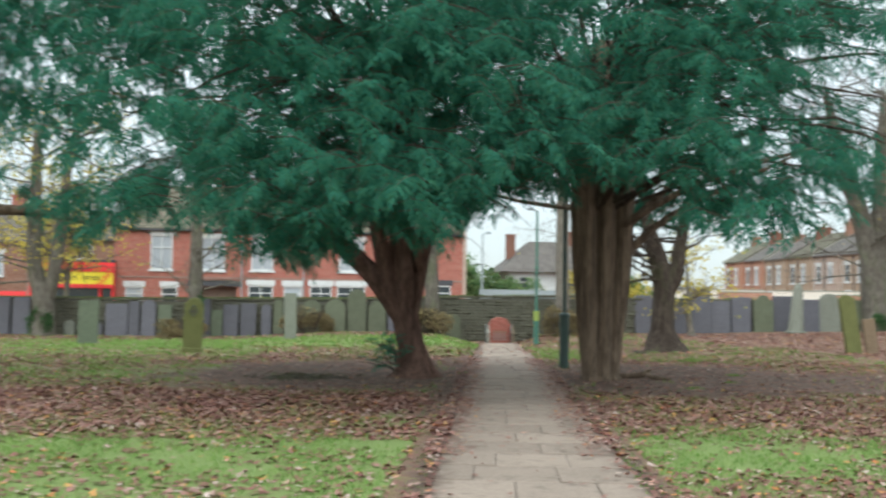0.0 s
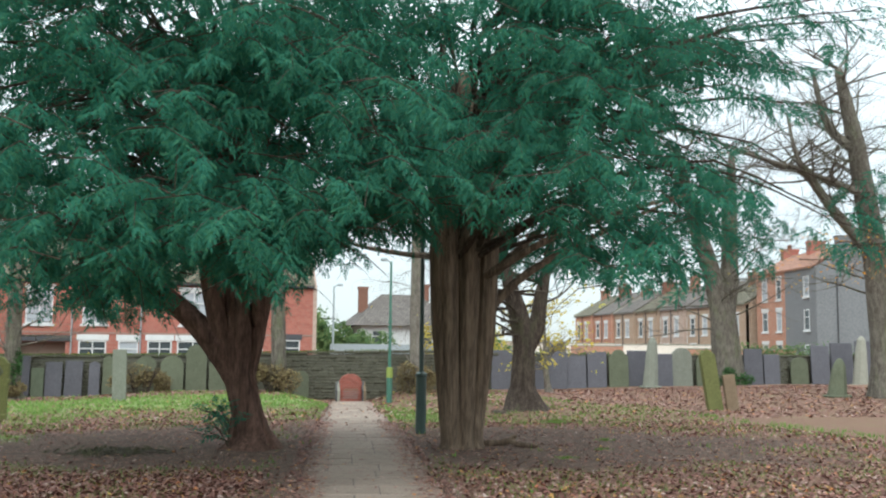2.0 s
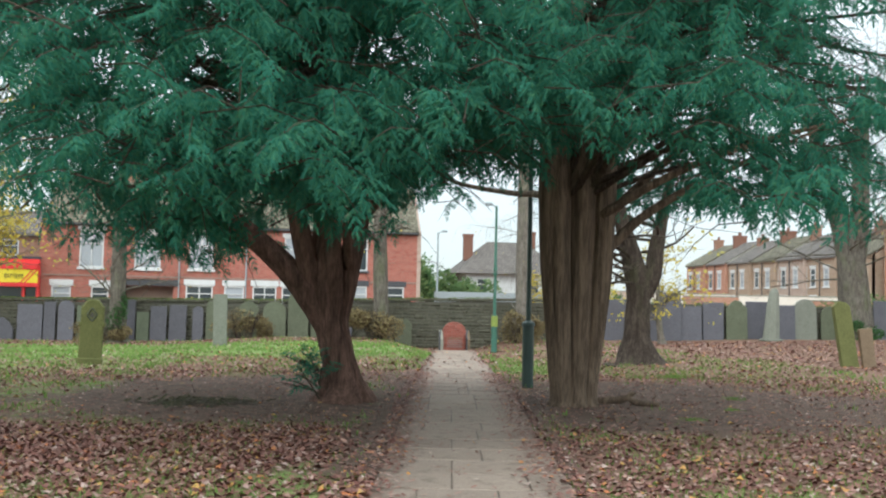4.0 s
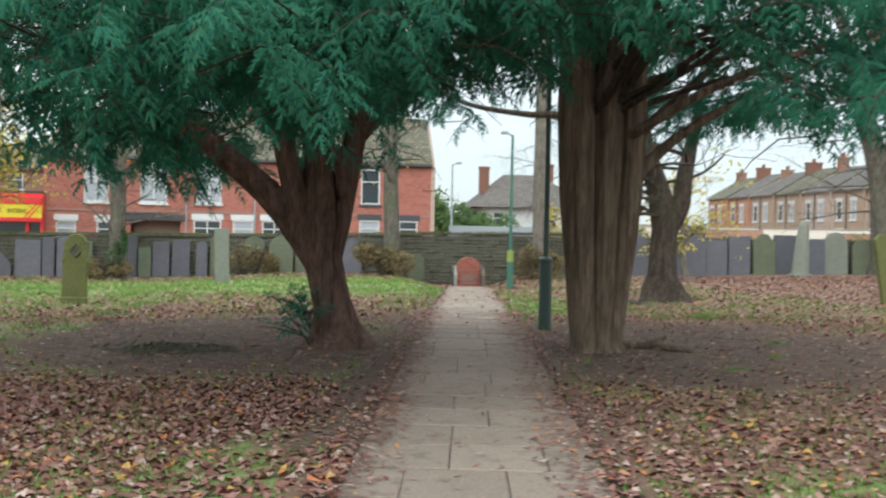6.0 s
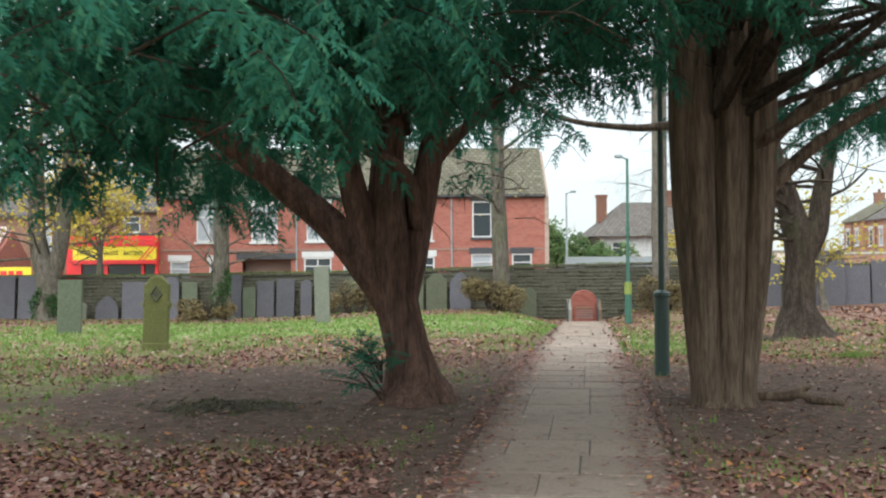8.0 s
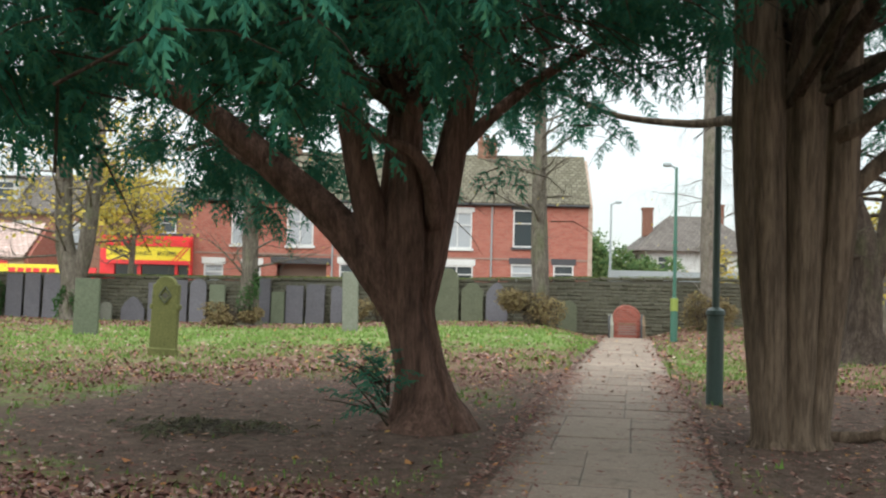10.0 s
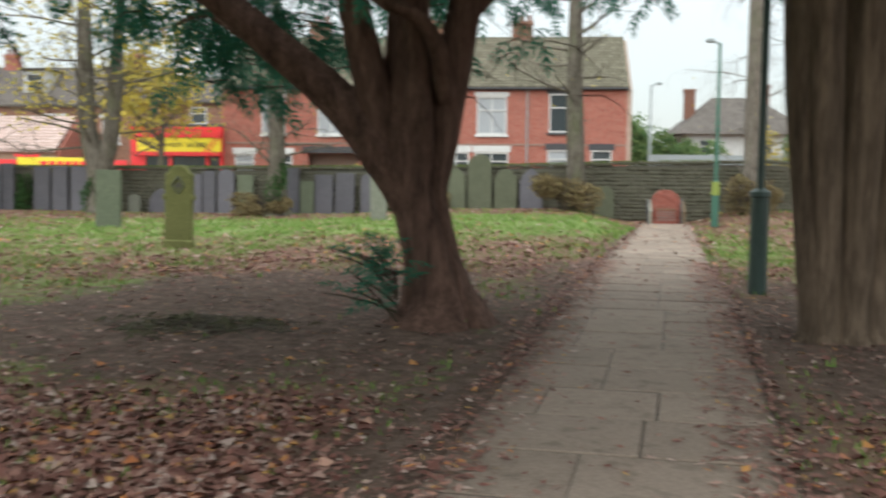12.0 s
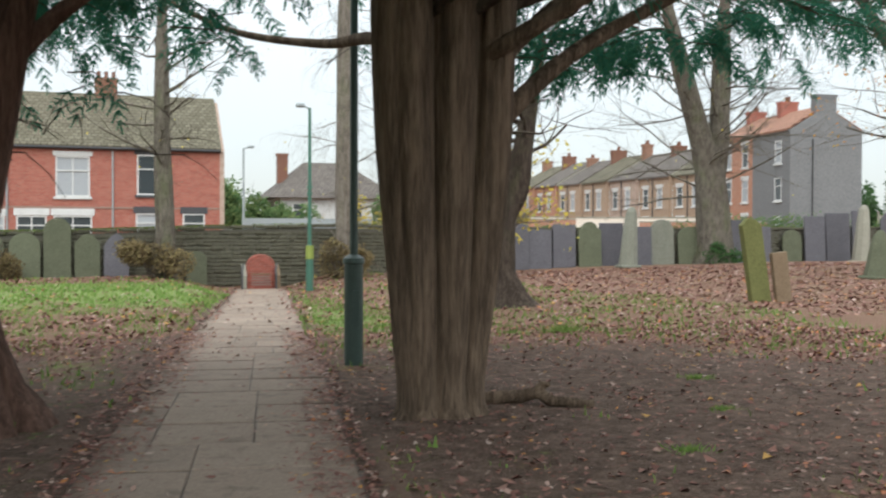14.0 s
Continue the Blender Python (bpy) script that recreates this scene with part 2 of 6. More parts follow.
M_TILE_RED = tile_material("red_roof_tile", (0.33, 0.17, 0.12), (0.41, 0.23, 0.165))
M_TILE_PINK = tile_material("pink_roof_tile", (0.50, 0.36, 0.32), (0.60, 0.46, 0.42))
M_WHITE = plain("white_paint", (0.50, 0.50, 0.49), (0.64, 0.64, 0.625), 3, 0.5, 0.4, 0.05)
M_RENDER = plain("cream_render", (0.62, 0.55, 0.47), (0.74, 0.67, 0.58), 1.5, 0.9, 0.2, 0.15)
M_RENDER_GREY = plain("grey_render", (0.15, 0.152, 0.155), (0.21, 0.21, 0.212), 0.8, 0.9, 0.2, 0.15)
M_DARKPAINT = plain("dark_painted_lintel", (0.045, 0.045, 0.05), (0.08, 0.08, 0.085), 4, 0.7, 0.3, 0.1)
M_GLASS = glass_material()
M_CURTAIN = plain("net_curtain", (0.28, 0.30, 0.32), (0.42, 0.44, 0.46), 5, 0.9, 0.1, 0.2, (8, 8, 0.6))
M_GREENPAINT = plain("dark_green_paint", (0.024, 0.050, 0.043), (0.044, 0.078, 0.066), 5, 0.4, 0.5, 0.08)
M_GREENLIGHT = plain("mid_green_paint", (0.04, 0.115, 0.085), (0.065, 0.16, 0.115), 5, 0.45, 0.4, 0.08)
M_YELLOWGREEN = plain("yellow_green_band", (0.17, 0.24, 0.05), (0.27, 0.31, 0.075), 5, 0.6, 0.3, 0.08)
M_GREYMETAL = plain("galvanised_metal", (0.24, 0.27, 0.28), (0.33, 0.36, 0.37), 6, 0.45, 0.5, 0.05)
M_SIGNRED = plain("red_sign", (0.72, 0.035, 0.045), (0.80, 0.06, 0.06), 1.5, 0.4, 0.4, 0.02)
M_SIGNYELLOW = plain("yellow_sign", (0.78, 0.62, 0.03), (0.85, 0.70, 0.06), 1.5, 0.4, 0.4, 0.02)
M_SIGNINK = plain("sign_ink", (0.04, 0.035, 0.03), (0.07, 0.06, 0.05), 3, 0.5)


def litter_material():
    m, n, l, b = material("fallen_leaf", 0.8, 0.2)
    geo = n.new("ShaderNodeNewGeometry")
    col = ramp(n, l, geo.outputs["Random Per Island"], [(0.0, (0.115, 0.050, 0.040)), (0.35, (0.19, 0.086, 0.068)), (0.66, (0.255, 0.134, 0.106)), (0.84, (0.35, 0.235, 0.195)), (0.90, (0.46, 0.36, 0.315)), (0.95, (0.42, 0.14, 0.055)), (1.0, (0.46, 0.29, 0.09))])
    l.new(col, b.inputs["Base Color"])
    return m


M_LITTER = litter_material()
M_GRASS = leaf_material("grass_blade", (0.115, 0.20, 0.048), (0.195, 0.305, 0.078), (0.285, 0.355, 0.12), 0.3)
M_YELLOWLEAF = leaf_material("autumn_leaf", (0.42, 0.32, 0.05), (0.54, 0.43, 0.09), (0.36, 0.36, 0.11), 0.4)
M_ORANGELEAF = leaf_material("orange_leaf", (0.42, 0.17, 0.04), (0.52, 0.26, 0.06), (0.45, 0.34, 0.08), 0.4)
M_HEDGE = leaf_material("hedge_leaf", (0.06, 0.12, 0.045), (0.12, 0.19, 0.075), (0.20, 0.24, 0.09), 0.3)
M_IVY = leaf_material("ivy_leaf", (0.025, 0.06, 0.022), (0.05, 0.105, 0.035), (0.08, 0.14, 0.05), 0.2)
M_CLIPPINGS = leaf_material("withered_clippings", (0.05, 0.055, 0.032), (0.085, 0.09, 0.05), (0.12, 0.10, 0.06), 0.2)
M_SHRUB = leaf_material("brown_shrub", (0.10, 0.075, 0.04), (0.19, 0.14, 0.075), (0.24, 0.20, 0.09), 0.2)


# ---- building blocks ----
def link_mesh(name, bm, mat, parent=None, label="", smooth=False):
    me = bpy.data.meshes.new(name)
    bm.to_mesh(me)
    bm.free()
    me.materials.append(mat)
    if smooth:
        me.polygons.foreach_set("use_smooth", [True] * len(me.polygons))
    ob = new(name, me)
    if parent:
        ob.parent = parent
    if label:
        ob["label"] = label
    return ob


def part(name, bm, mat, parent, label="", smooth=False):
    return link_mesh(name, bm, mat, parent, label, smooth)


def thing(name, label, category, group="", at=(0, 0, 0), turn=0.0, kind=""):
    ob = new(name)
    ob.matrix_world = pose(*at, 0, 0, turn)
    ob.empty_display_size = 0.2
    return tagged(ob, label, category, group, kind)


def array_mesh(name, verts, faces, mat, parent=None, label="", smooth=False):
    """A mesh from numpy arrays: verts (n, 3), faces (m, k)."""
    me = bpy.data.meshes.new(name)
    m, k = faces.shape
    me.vertices.add(len(verts))
    me.vertices.foreach_set("co", np.ascontiguousarray(verts, np.float32).ravel())
    me.loops.add(m * k)
    me.loops.foreach_set("vertex_index", np.ascontiguousarray(faces, np.int32).ravel())
    me.polygons.add(m)
    me.polygons.foreach_set("loop_start", np.arange(0, m * k, k, dtype=np.int32))
    if smooth:
        me.polygons.foreach_set("use_smooth", np.ones(m, bool))
    me.update(calc_edges=True)
    me.materials.append(mat)
    ob = new(name, me)
    if parent:
        ob.parent = parent
    if label:
        ob["label"] = label
    return ob


def box(bm, x0, x1, y0, y1, z0, z1, bev=0.0):
    m = Matrix.LocRotScale(((x0 + x1) / 2, (y0 + y1) / 2, (z0 + z1) / 2), None, (abs(x1 - x0), abs(y1 - y0), abs(z1 - z0)))
    vs = bmesh.ops.create_cube(bm, size=1, matrix=m)["verts"]
    if bev:
        bmesh.ops.bevel(bm, geom=list({e for v in vs for e in v.link_edges}), offset=bev, segments=1, affect="EDGES")


def box_bm(*a, **k):
    bm = bmesh.new()
    box(bm, *a, **k)
    return bm


def box_uv(ob):
    """Wall-plane UVs in metres."""
    me = ob.data
    uv = me.uv_layers.new(name="UVMap")
    for p in me.polygons:
        n = p.normal
        for li in p.loop_indices:
            c = me.vertices[me.loops[li].vertex_index].co
            if abs(n.z) > 0.9:
                uv.data[li].uv = (c.x, c.y)
            elif abs(n.x) > abs(n.y):
                uv.data[li].uv = (c.y, c.z / max(0.3, math.hypot(n.x, n.y)))
            else:
                uv.data[li].uv = (c.x, c.z / max(0.3, math.hypot(n.x, n.y)))
    return ob


def tube(bm, pts, radii, segs=8, flute=None, cap=True):
    """A tapered tube along pts; flute(i, angle) scales the radius."""
    pts = [Vector(p) for p in pts]
    rings = []
    side = Vector((1, 0.13, 0.07)).normalized()
    for i, p in enumerate(pts):
        d = (pts[min(i + 1, len(pts) - 1)] - pts[max(i - 1, 0)]).normalized()
        a = (side - d * side.dot(d))
        if a.length < 1e-3:
            a = d.orthogonal()
        a.normalize()
        side = a
        b = d.cross(a)
        ring = []
        for j in range(segs):
            t = 2 * math.pi * j / segs
            r = radii[i] * (flute(i, t) if flute else 1)
            ring.append(bm.verts.new(p + (a * math.cos(t) + b * math.sin(t)) * r))
        rings.append(ring)
    for r0, r1 in zip(rings, rings[1:]):
        for j in range(segs):
            bm.faces.new((r0[j], r0[(j + 1) % segs], r1[(j + 1) % segs], r1[j]))
    if cap:
        bm.faces.new(rings[-1])
        bm.faces.new(rings[0][::-1])


def curve_pts(keys, n):
    """Smooth points through keys (Catmull-Rom)."""
    keys = [Vector(k) for k in keys]
    k = [keys[0] * 2 - keys[1], *keys, keys[-1] * 2 - keys[-2]]
    out = []
    for i in range(1, len(k) - 2):
        for s in range(n):
            t = s / n
            p0, p1, p2, p3 = k[i - 1:i + 3]
            out.append(0.5 * (2 * p1 + (p2 - p0) * t + (2 * p0 - 5 * p1 + 4 * p2 - p3) * t * t + (3 * p1 - p0 - 3 * p2 + p3) * t ** 3))
    out.append(keys[-1])
    return out


def lerp_keys(x, xs, ys):
    return float(np.interp(x, xs, ys))


def smooth01(a, b, v):
    t = min(1, max(0, (v - a) / (b - a)))
    return t * t * (3 - 2 * t)


# ---- ground ----
def path_x(y):
    return 1.46 + 0.1395 * (y - 9.25)


def ground_z(x, y):
    at_wall = lerp_keys(x, (-25, -9, -4.5, -1, 3.5, 5.2, 7.6, 9, 18, 28, 45), (-0.32, -0.42, -0.36, -0.12, -0.10, -0.50, -0.50, -0.12, -0.03, 0.2, 0.2))
    s = smooth01(22, 44, y)
    z = -0.06 * (1 - s) + at_wall * s
    z += 0.035 * noise.noise((x * 0.35, y * 0.35, 0)) + 0.012 * noise.noise((x * 1.7, y * 1.7, 3)) * (1 if y < 60 else 0)
    if y > 47.5:
        z = z * (1 - smooth01(47.5, 49, y)) + 0.05 * smooth01(47.5, 49, y)
    return z


def path_z(y):
    return -0.06 - 0.44 * smooth01(22, 44, y) + 0.02 * (1 - smooth01(8, 16, y))


def cover(x, y):
    """How far bare soil and fallen leaves cover the ground at a place."""
    w = noise.noise((x * 0.5, y * 0.5, 7)) * 0.3 + noise.noise((x * 1.5, y * 1.5, 4)) * 0.22
    left = 1.15 - math.hypot((x + 0.5) / 3.7, (y - 21.4) / 4.4) + w
    right = 1.15 - math.hypot((x - 6.6) / 5.2, (y - 20.6) / 5.0) + w
    soil = max(left, right) * 1.6
    soil = max(soil, 1.2 - abs(x - path_x(y)) / (2.5 if x < path_x(y) else 1.6) if 14 < y < 27 else 0, 0.9 - abs(x - path_x(y)) / 1.0)
    on_right = smooth01(-0.5, 1.5, x - path_x(y))
    soil *= 1 - 0.75 * math.exp(-((y - 14.9) / 1.5) ** 2) * smooth01(-1.0, -2.2, x - path_x(y))
    leaf = 0.42 + 0.36 * on_right
    leaf += 0.5 * (1 - on_right) * math.exp(-((y - 16.3) / 2.2) ** 2) + 0.3 * on_right * math.exp(-((y - 14.0) / 1.5) ** 2)
    leaf -= 0.10 * smooth01(-2.2, -1.2, x - path_x(y)) * smooth01(1.6, 0.9, x - path_x(y)) * smooth01(14.2, 15.2, y) * smooth01(25, 23, y)
    leaf -= 0.16 * (1 - on_right) * smooth01(31, 36, y)
    leaf += 0.35 * (1 - on_right) * smooth01(22, 25, y) * smooth01(35, 29, y) * (0.25 + 0.75 * smooth01(-9, -5, x - path_x(y)))
    leaf -= 0.46 * on_right * math.exp(-((y - 11.4) / 2.3) ** 2 - ((x - path_x(y) - 2.2) / 2.2) ** 2)
    leaf += 0.35 * (1 - on_right) * smooth01(-8, -13, x) * smooth01(26, 32, y)
    leaf -= 0.22 * math.exp(-((y - 11.3) / 2.2) ** 2)
    leaf += 0.75 * smooth01(42.0, 43.4, y)
    leaf -= 0.5 * math.exp(-((x - path_x(y) - 1.6) / 0.9) ** 2 - ((y - 31) / 5) ** 2)
    return min(1, max(0, soil)), min(1, max(0, leaf + 0.25 * noise.noise((x * 0.8, y * 0.8, 1))))


def build_ground():
    xs = np.concatenate([[-900, -400, -180, -90, -50, -34], np.arange(-26, -9, 0.8), np.arange(-9, 18, 0.22), np.arange(18, 48, 0.9), [52, 70, 110, 200, 420, 900]])
    ys = np.concatenate([[-600, -200, -80, -30, -14], np.arange(-8, 4, 0.5), np.arange(4, 32, 0.22), np.arange(32, 49.5, 0.4), np.arange(50, 66, 2), [70, 90, 130, 220, 450, 1200]])
    verts = np.array([(x, y, ground_z(x, y)) for y in ys for x in xs])
    for v in verts:
        d = abs(v[0] - path_x(v[1]))
        if d < 1.06 and v[1] < 45.3:
            k = 1 - smooth01(0.88, 1.04, d)
            v[2] = v[2] * (1 - k) + (path_z(v[1]) - 0.07) * k
            if 0.7 < d:
                v[2] = max(v[2], path_z(v[1]) - 0.06)
    nx = len(xs)
    i = np.arange(len(verts)).reshape(len(ys), nx)
    faces = np.stack([i[:-1, :-1], i[:-1, 1:], i[1:, 1:], i[1:, :-1]], -1).reshape(-1, 4)
    ob = array_mesh("ground", verts, faces, M_GROUND, smooth=True)
    att = ob.data.color_attributes.new("cover", "FLOAT_COLOR", "POINT")
    vals = np.array([(*cover(v[0], v[1]), 0, 1) for v in verts], np.float32)
    att.data.foreach_set("color", vals.ravel())
    return tagged(ob, "churchyard lawn with bare soil and fallen leaves", "ground", kind="structure")


build_ground()


# ---- boundary wall ----
def wall_y(x):
    return 47.0 if x < 12 else 47.0 + (x - 12) * 0.22


def wall_top(x):
    return lerp_keys(x, (-30, -10, 0, 6, 9.5, 12, 20, 45), (1.2, 1.25, 1.38, 1.58, 1.66, 1.6, 1.55, 1.75))


def build_wall():
    wall = thing("wall_boundary", "low coursed rubble stone churchyard wall with moss on top", "wall", kind="structure")
    bm = bmesh.new()
    stations = [-60, -40, -30, -20, -10, -4, 0, 4, 8, 12, 20, 28, 36, 45, 70]
    cols = []
    for x in stations:
        y, top = wall_y(x), wall_top(x)
        cols.append([bm.verts.new(p) for p in ((x, y, -0.9), (x, y, top - 0.12), (x, y + 0.42, top - 0.12), (x, y + 0.42, -0.9))])
    for a, b in zip(cols, cols[1:]):
        for j in range(4):
            bm.faces.new((a[j], a[(j + 1) % 4], b[(j + 1) % 4], b[j]))
    bm.faces.new(cols[0])
    bm.faces.new(cols[-1][::-1])
    bmesh.ops.recalc_face_normals(bm, faces=bm.faces)
    part("core", bm, M_WALL, wall)
    rng = random.Random(5)
    verts, faces = [], []

    def stone(x0, x1, z0, z1, proud, y):
        o = len(verts)
        j = lambda: rng.uniform(-0.022, 0.022)
        for dx, yy in ((0, 0.01), (0.018, -proud)):
            for x, z in ((x0 + dx, z0 + dx), (x1 - dx, z0 + dx), (x1 - dx, z1 - dx), (x0 + dx, z1 - dx)):
                verts.append((x + j(), y + yy, z + j()))
        faces.extend([(o + 4, o + 5, o + 6, o + 7)] + [(o + k, o + (k + 1) % 4, o + 4 + (k + 1) % 4, o + 4 + k) for k in range(4)])

    x_start, x_end = -20.0, 40.0
    z = -0.62
    while z < 1.5:
        h = rng.uniform(0.10, 0.17)
        x = x_start
        while x < x_end:
            w = rng.uniform(0.2, 0.62)
            if z + h < wall_top(x + w / 2) - 0.13 and z + h > ground_z(x, 46.5) - 0.1:
                stone(x, x + w - 0.015, z, z + h - 0.012, rng.uniform(0.006, 0.024), wall_y(x + w / 2))
            x += w
        z += h
    v, f = np.array(verts), np.array(faces)
    mid = v.reshape(-1, 8, 3)[:, :, 0].mean(1)
    single = (mid > 3.2) & (mid < 11.0)
    for i in np.nonzero(single)[0]:
        array_mesh("stone", v[8 * i:8 * i + 8], f[5 * i:5 * i + 5] - 8 * i, M_WALLSTONE, wall)
    rest = np.nonzero(~single)[0]
    ob = array_mesh("stonework", v.reshape(-1, 8, 3)[rest].reshape(-1, 3), (f[:5][None] + 8 * np.arange(len(rest))[:, None, None]).reshape(-1, 4), M_WALLSTONE, wall, "coursed rubble stones")
    ob["kind"] = "stuff"
    x = -40.0
    while x < 60:
        w = rng.uniform(0.5, 0.9)
        y, t = wall_y(x + w / 2), wall_top(x + w / 2) + rng.uniform(-0.015, 0.015)
        part("coping_stone", box_bm(x, x + w - 0.02, y - 0.06, y + 0.48, t - 0.12, t, bev=0.025), M_WALLSTONE, wall)
        x += w
    tuft_v, tuft_f = [], []
    for _ in range(9000):
        x = rng.uniform(-22, 6.0) if rng.random() < 0.75 else rng.uniform(6, 40)
        if noise.noise((x * 0.6, 0, 4)) < -0.1 and x > 6:
            continue
        y, zt = wall_y(x) + rng.uniform(-0.09, 0.46), wall_top(x)
        drop = abs(rng.gauss(0, 0.05)) if y < wall_y(x) else -0.005
        a, s = rng.uniform(0, 6.28), rng.uniform(0.03, 0.07)
        c = Vector((x, y, zt - drop))
        o = len(tuft_v)
        for k in range(3):
            t = a + k * 2.1
            tuft_v.append(c + Vector((math.cos(t) * s, math.sin(t) * s * 0.5, rng.uniform(-0.01, 0.05))))
        tuft_f.append((o, o + 1, o + 2))
    ob = array_mesh("moss", np.array([tuple(v) for v in tuft_v]), np.array(tuft_f), M_MOSS, wall, "green moss along the coping")
    ob["kind"] = "stuff"


build_wall()


# ---- headstones ----
def outline(shape, w, h):
    """Half-way round the front of a headstone, from foot to foot."""
    a = w / 2
    if shape == "arch":
        return [(-a, 0), (-a, h - a * 0.9)] + [(-a * math.cos(t), h - a * 0.9 + a * 0.9 * math.sin(t)) for t in np.linspace(0.2, math.pi - 0.2, 9)] + [(a, h - a * 0.9), (a, 0)]
    if shape == "pointed":
        return [(-a, 0), (-a, h - w * 0.55), (-a * 0.72, h - w * 0.30), (-a * 0.35, h - w * 0.1), (0, h), (a * 0.35, h - w * 0.1), (a * 0.72, h - w * 0.30), (a, h - w * 0.55), (a, 0)]
    if shape == "shoulder":
        s = h - w * 0.32
        return [(-a, 0), (-a, s), (-a * 0.78, s + 0.02), (-a * 0.72, s + 0.06)] + [(-a * 0.66 * math.cos(t), s + 0.06 + (h - s - 0.06) * math.sin(t)) for t in np.linspace(0.25, math.pi - 0.25, 7)] + [(a * 0.72, s + 0.06), (a * 0.78, s + 0.02), (a, s), (a, 0)]
    if shape == "broken":
        return [(-a, 0), (-a, h * 0.93), (-a * 0.3, h), (a * 0.5, h * 0.97), (a, h * 0.90), (a, 0)]
    return [(-a, 0), (-a, h - 0.015), (-a + 0.015, h), (a - 0.015, h), (a, h - 0.015), (a, 0)]


def slab_bm(shape, w, h, thick, bev=0.012):
    bm = bmesh.new()
    pts = outline(shape, w, h)
    front = [bm.verts.new((x, -thick / 2, z)) for x, z in pts]
    back = [bm.verts.new((x, thick / 2, z)) for x, z in pts]
    n = len(pts)
    f0, f1 = bm.faces.new(front), bm.faces.new(back[::-1])
    for i in range(n):
        bm.faces.new((front[(i + 1) % n], front[i], back[i], back[(i + 1) % n]))
    bmesh.ops.recalc_face_normals(bm, faces=bm.faces)
    bmesh.ops.bevel(bm, geom=[e for f in (f0, f1) for e in f.edges if max(v.co.z for v in e.verts) > 0.01], offset=bev, segments=1, affect="EDGES")
    return bm


def headstone(x0, x1, top, y, shape, mat, label, lean=3.0, roll=0.0, thick=0.09, group="headstones set along the wall", turn=0.0, panel=False):
    x, w = (x0 + x1) / 2, x1 - x0
    z = ground_z(x, y) - 0.06
    bm = slab_bm(shape, w, top - z, thick)
    if panel:
        h = top - z
        for k in range(5):
            box(bm, -w * 0.3, w * (0.3 - 0.06 * (k % 3)), -thick / 2 - 0.004, -thick / 2 + 0.002, h * (0.72 - 0.08 * k), h * (0.72 - 0.08 * k) + 0.025)
    ob = link_mesh("headstone", bm, mat)
    ob.matrix_world = pose(x, y, z, -lean, roll, turn)
    return tagged(ob, label, "headstone", group)


SLATE = "dark grey slate headstone leaning against the stone wall"
PURPLE = "tall purple-grey slate headstone set against the wall"
GREENARCH = "round-topped headstone green with algae by the wall"
MOSSARCH = "mossy arched sandstone headstone standing at the wall"
# far end of the row
headstone(-18.91, -18.36, 1.19, 46.7, "flat", M_SLATE, SLATE)
headstone(-18.30, -17.87, 1.31, 46.7, "flat", M_SLATE, SLATE, roll=1)
headstone(-17.80, -17.36, 1.30, 46.7, "flat", M_SLATE, SLATE)
headstone(-17.30, -16.85, 1.32, 46.7, "flat", M_SLATE, SLATE, roll=-0.6)
headstone(-16.10, -15.49, 1.20, 46.7, "flat", M_SLATE, SLATE)
headstone(-15.40, -14.81, 1.23, 46.7, "flat", M_SLATE, SLATE)
headstone(-14.71, -14.00, 1.23, 46.7, "flat", M_SLATE, SLATE, roll=0.8)
headstone(-12.41, -11.98, 0.26, 46.4, "arch", M_GREYSTONE, "small grey footstone standing at the wall")
headstone(-11.75, -10.88, 0.48, 46.7, "pointed", M_SLATE, "low dark slate footstone against the wall")
headstone(-10.75, -9.80, 1.0, 46.7, "flat", M_SLATE, SLATE)
headstone(-9.75, -9.30, 1.11, 46.7, "flat", M_SLATE, SLATE)
headstone(-9.21, -8.60, 1.18, 46.7, "arch", M_SLATE, "round-topped slate headstone against the wall", panel=True)
headstone(-8.48, -7.90, 0.98, 46.7, "flat", M_SLATE_GREEN, SLATE)
headstone(-6.89, -6.24, 1.24, 46.75, "flat", M_SLATE, PURPLE)
headstone(-6.18, -5.70, 0.78, 46.7, "flat", M_SLATE_GREEN, SLATE)
headstone(-5.65, -5.01, 1.02, 46.7, "flat", M_SLATE, SLATE)
headstone(-4.92, -4.24, 1.08, 46.7, "flat", M_SLATE, SLATE, roll=0.7)
headstone(-3.98, -3.56, 1.05, 46.6, "arch", M_SLATE, "narrow lilac slate headstone against the wall")
headstone(-3.46, -3.05, 1.27, 46.7, "arch", M_MOSSY, GREENARCH)
headstone(-2.2, -1.35, 1.28, 46.7, "arch", M_MOSSY, GREENARCH)
headstone(-1.20, -0.27, 1.31, 46.6, "arch", M_MOSSY, MOSSARCH)
headstone(-0.18, 0.65, 1.79, 46.6, "arch", M_MOSSY, "tall arched sandstone headstone green with algae", panel=True)
headstone(0.75, 1.53, 1.28, 46.6, "shoulder", M_MOSSY, MOSSARCH)
headstone(1.64, 2.42, 1.31, 46.65, "pointed", M_SLATE, "pointed blue-grey slate headstone against the wall")
headstone(4.22, 4.91, 0.72, 46.7, "arch", M_MOSSY, "low mossy headstone against the wall")
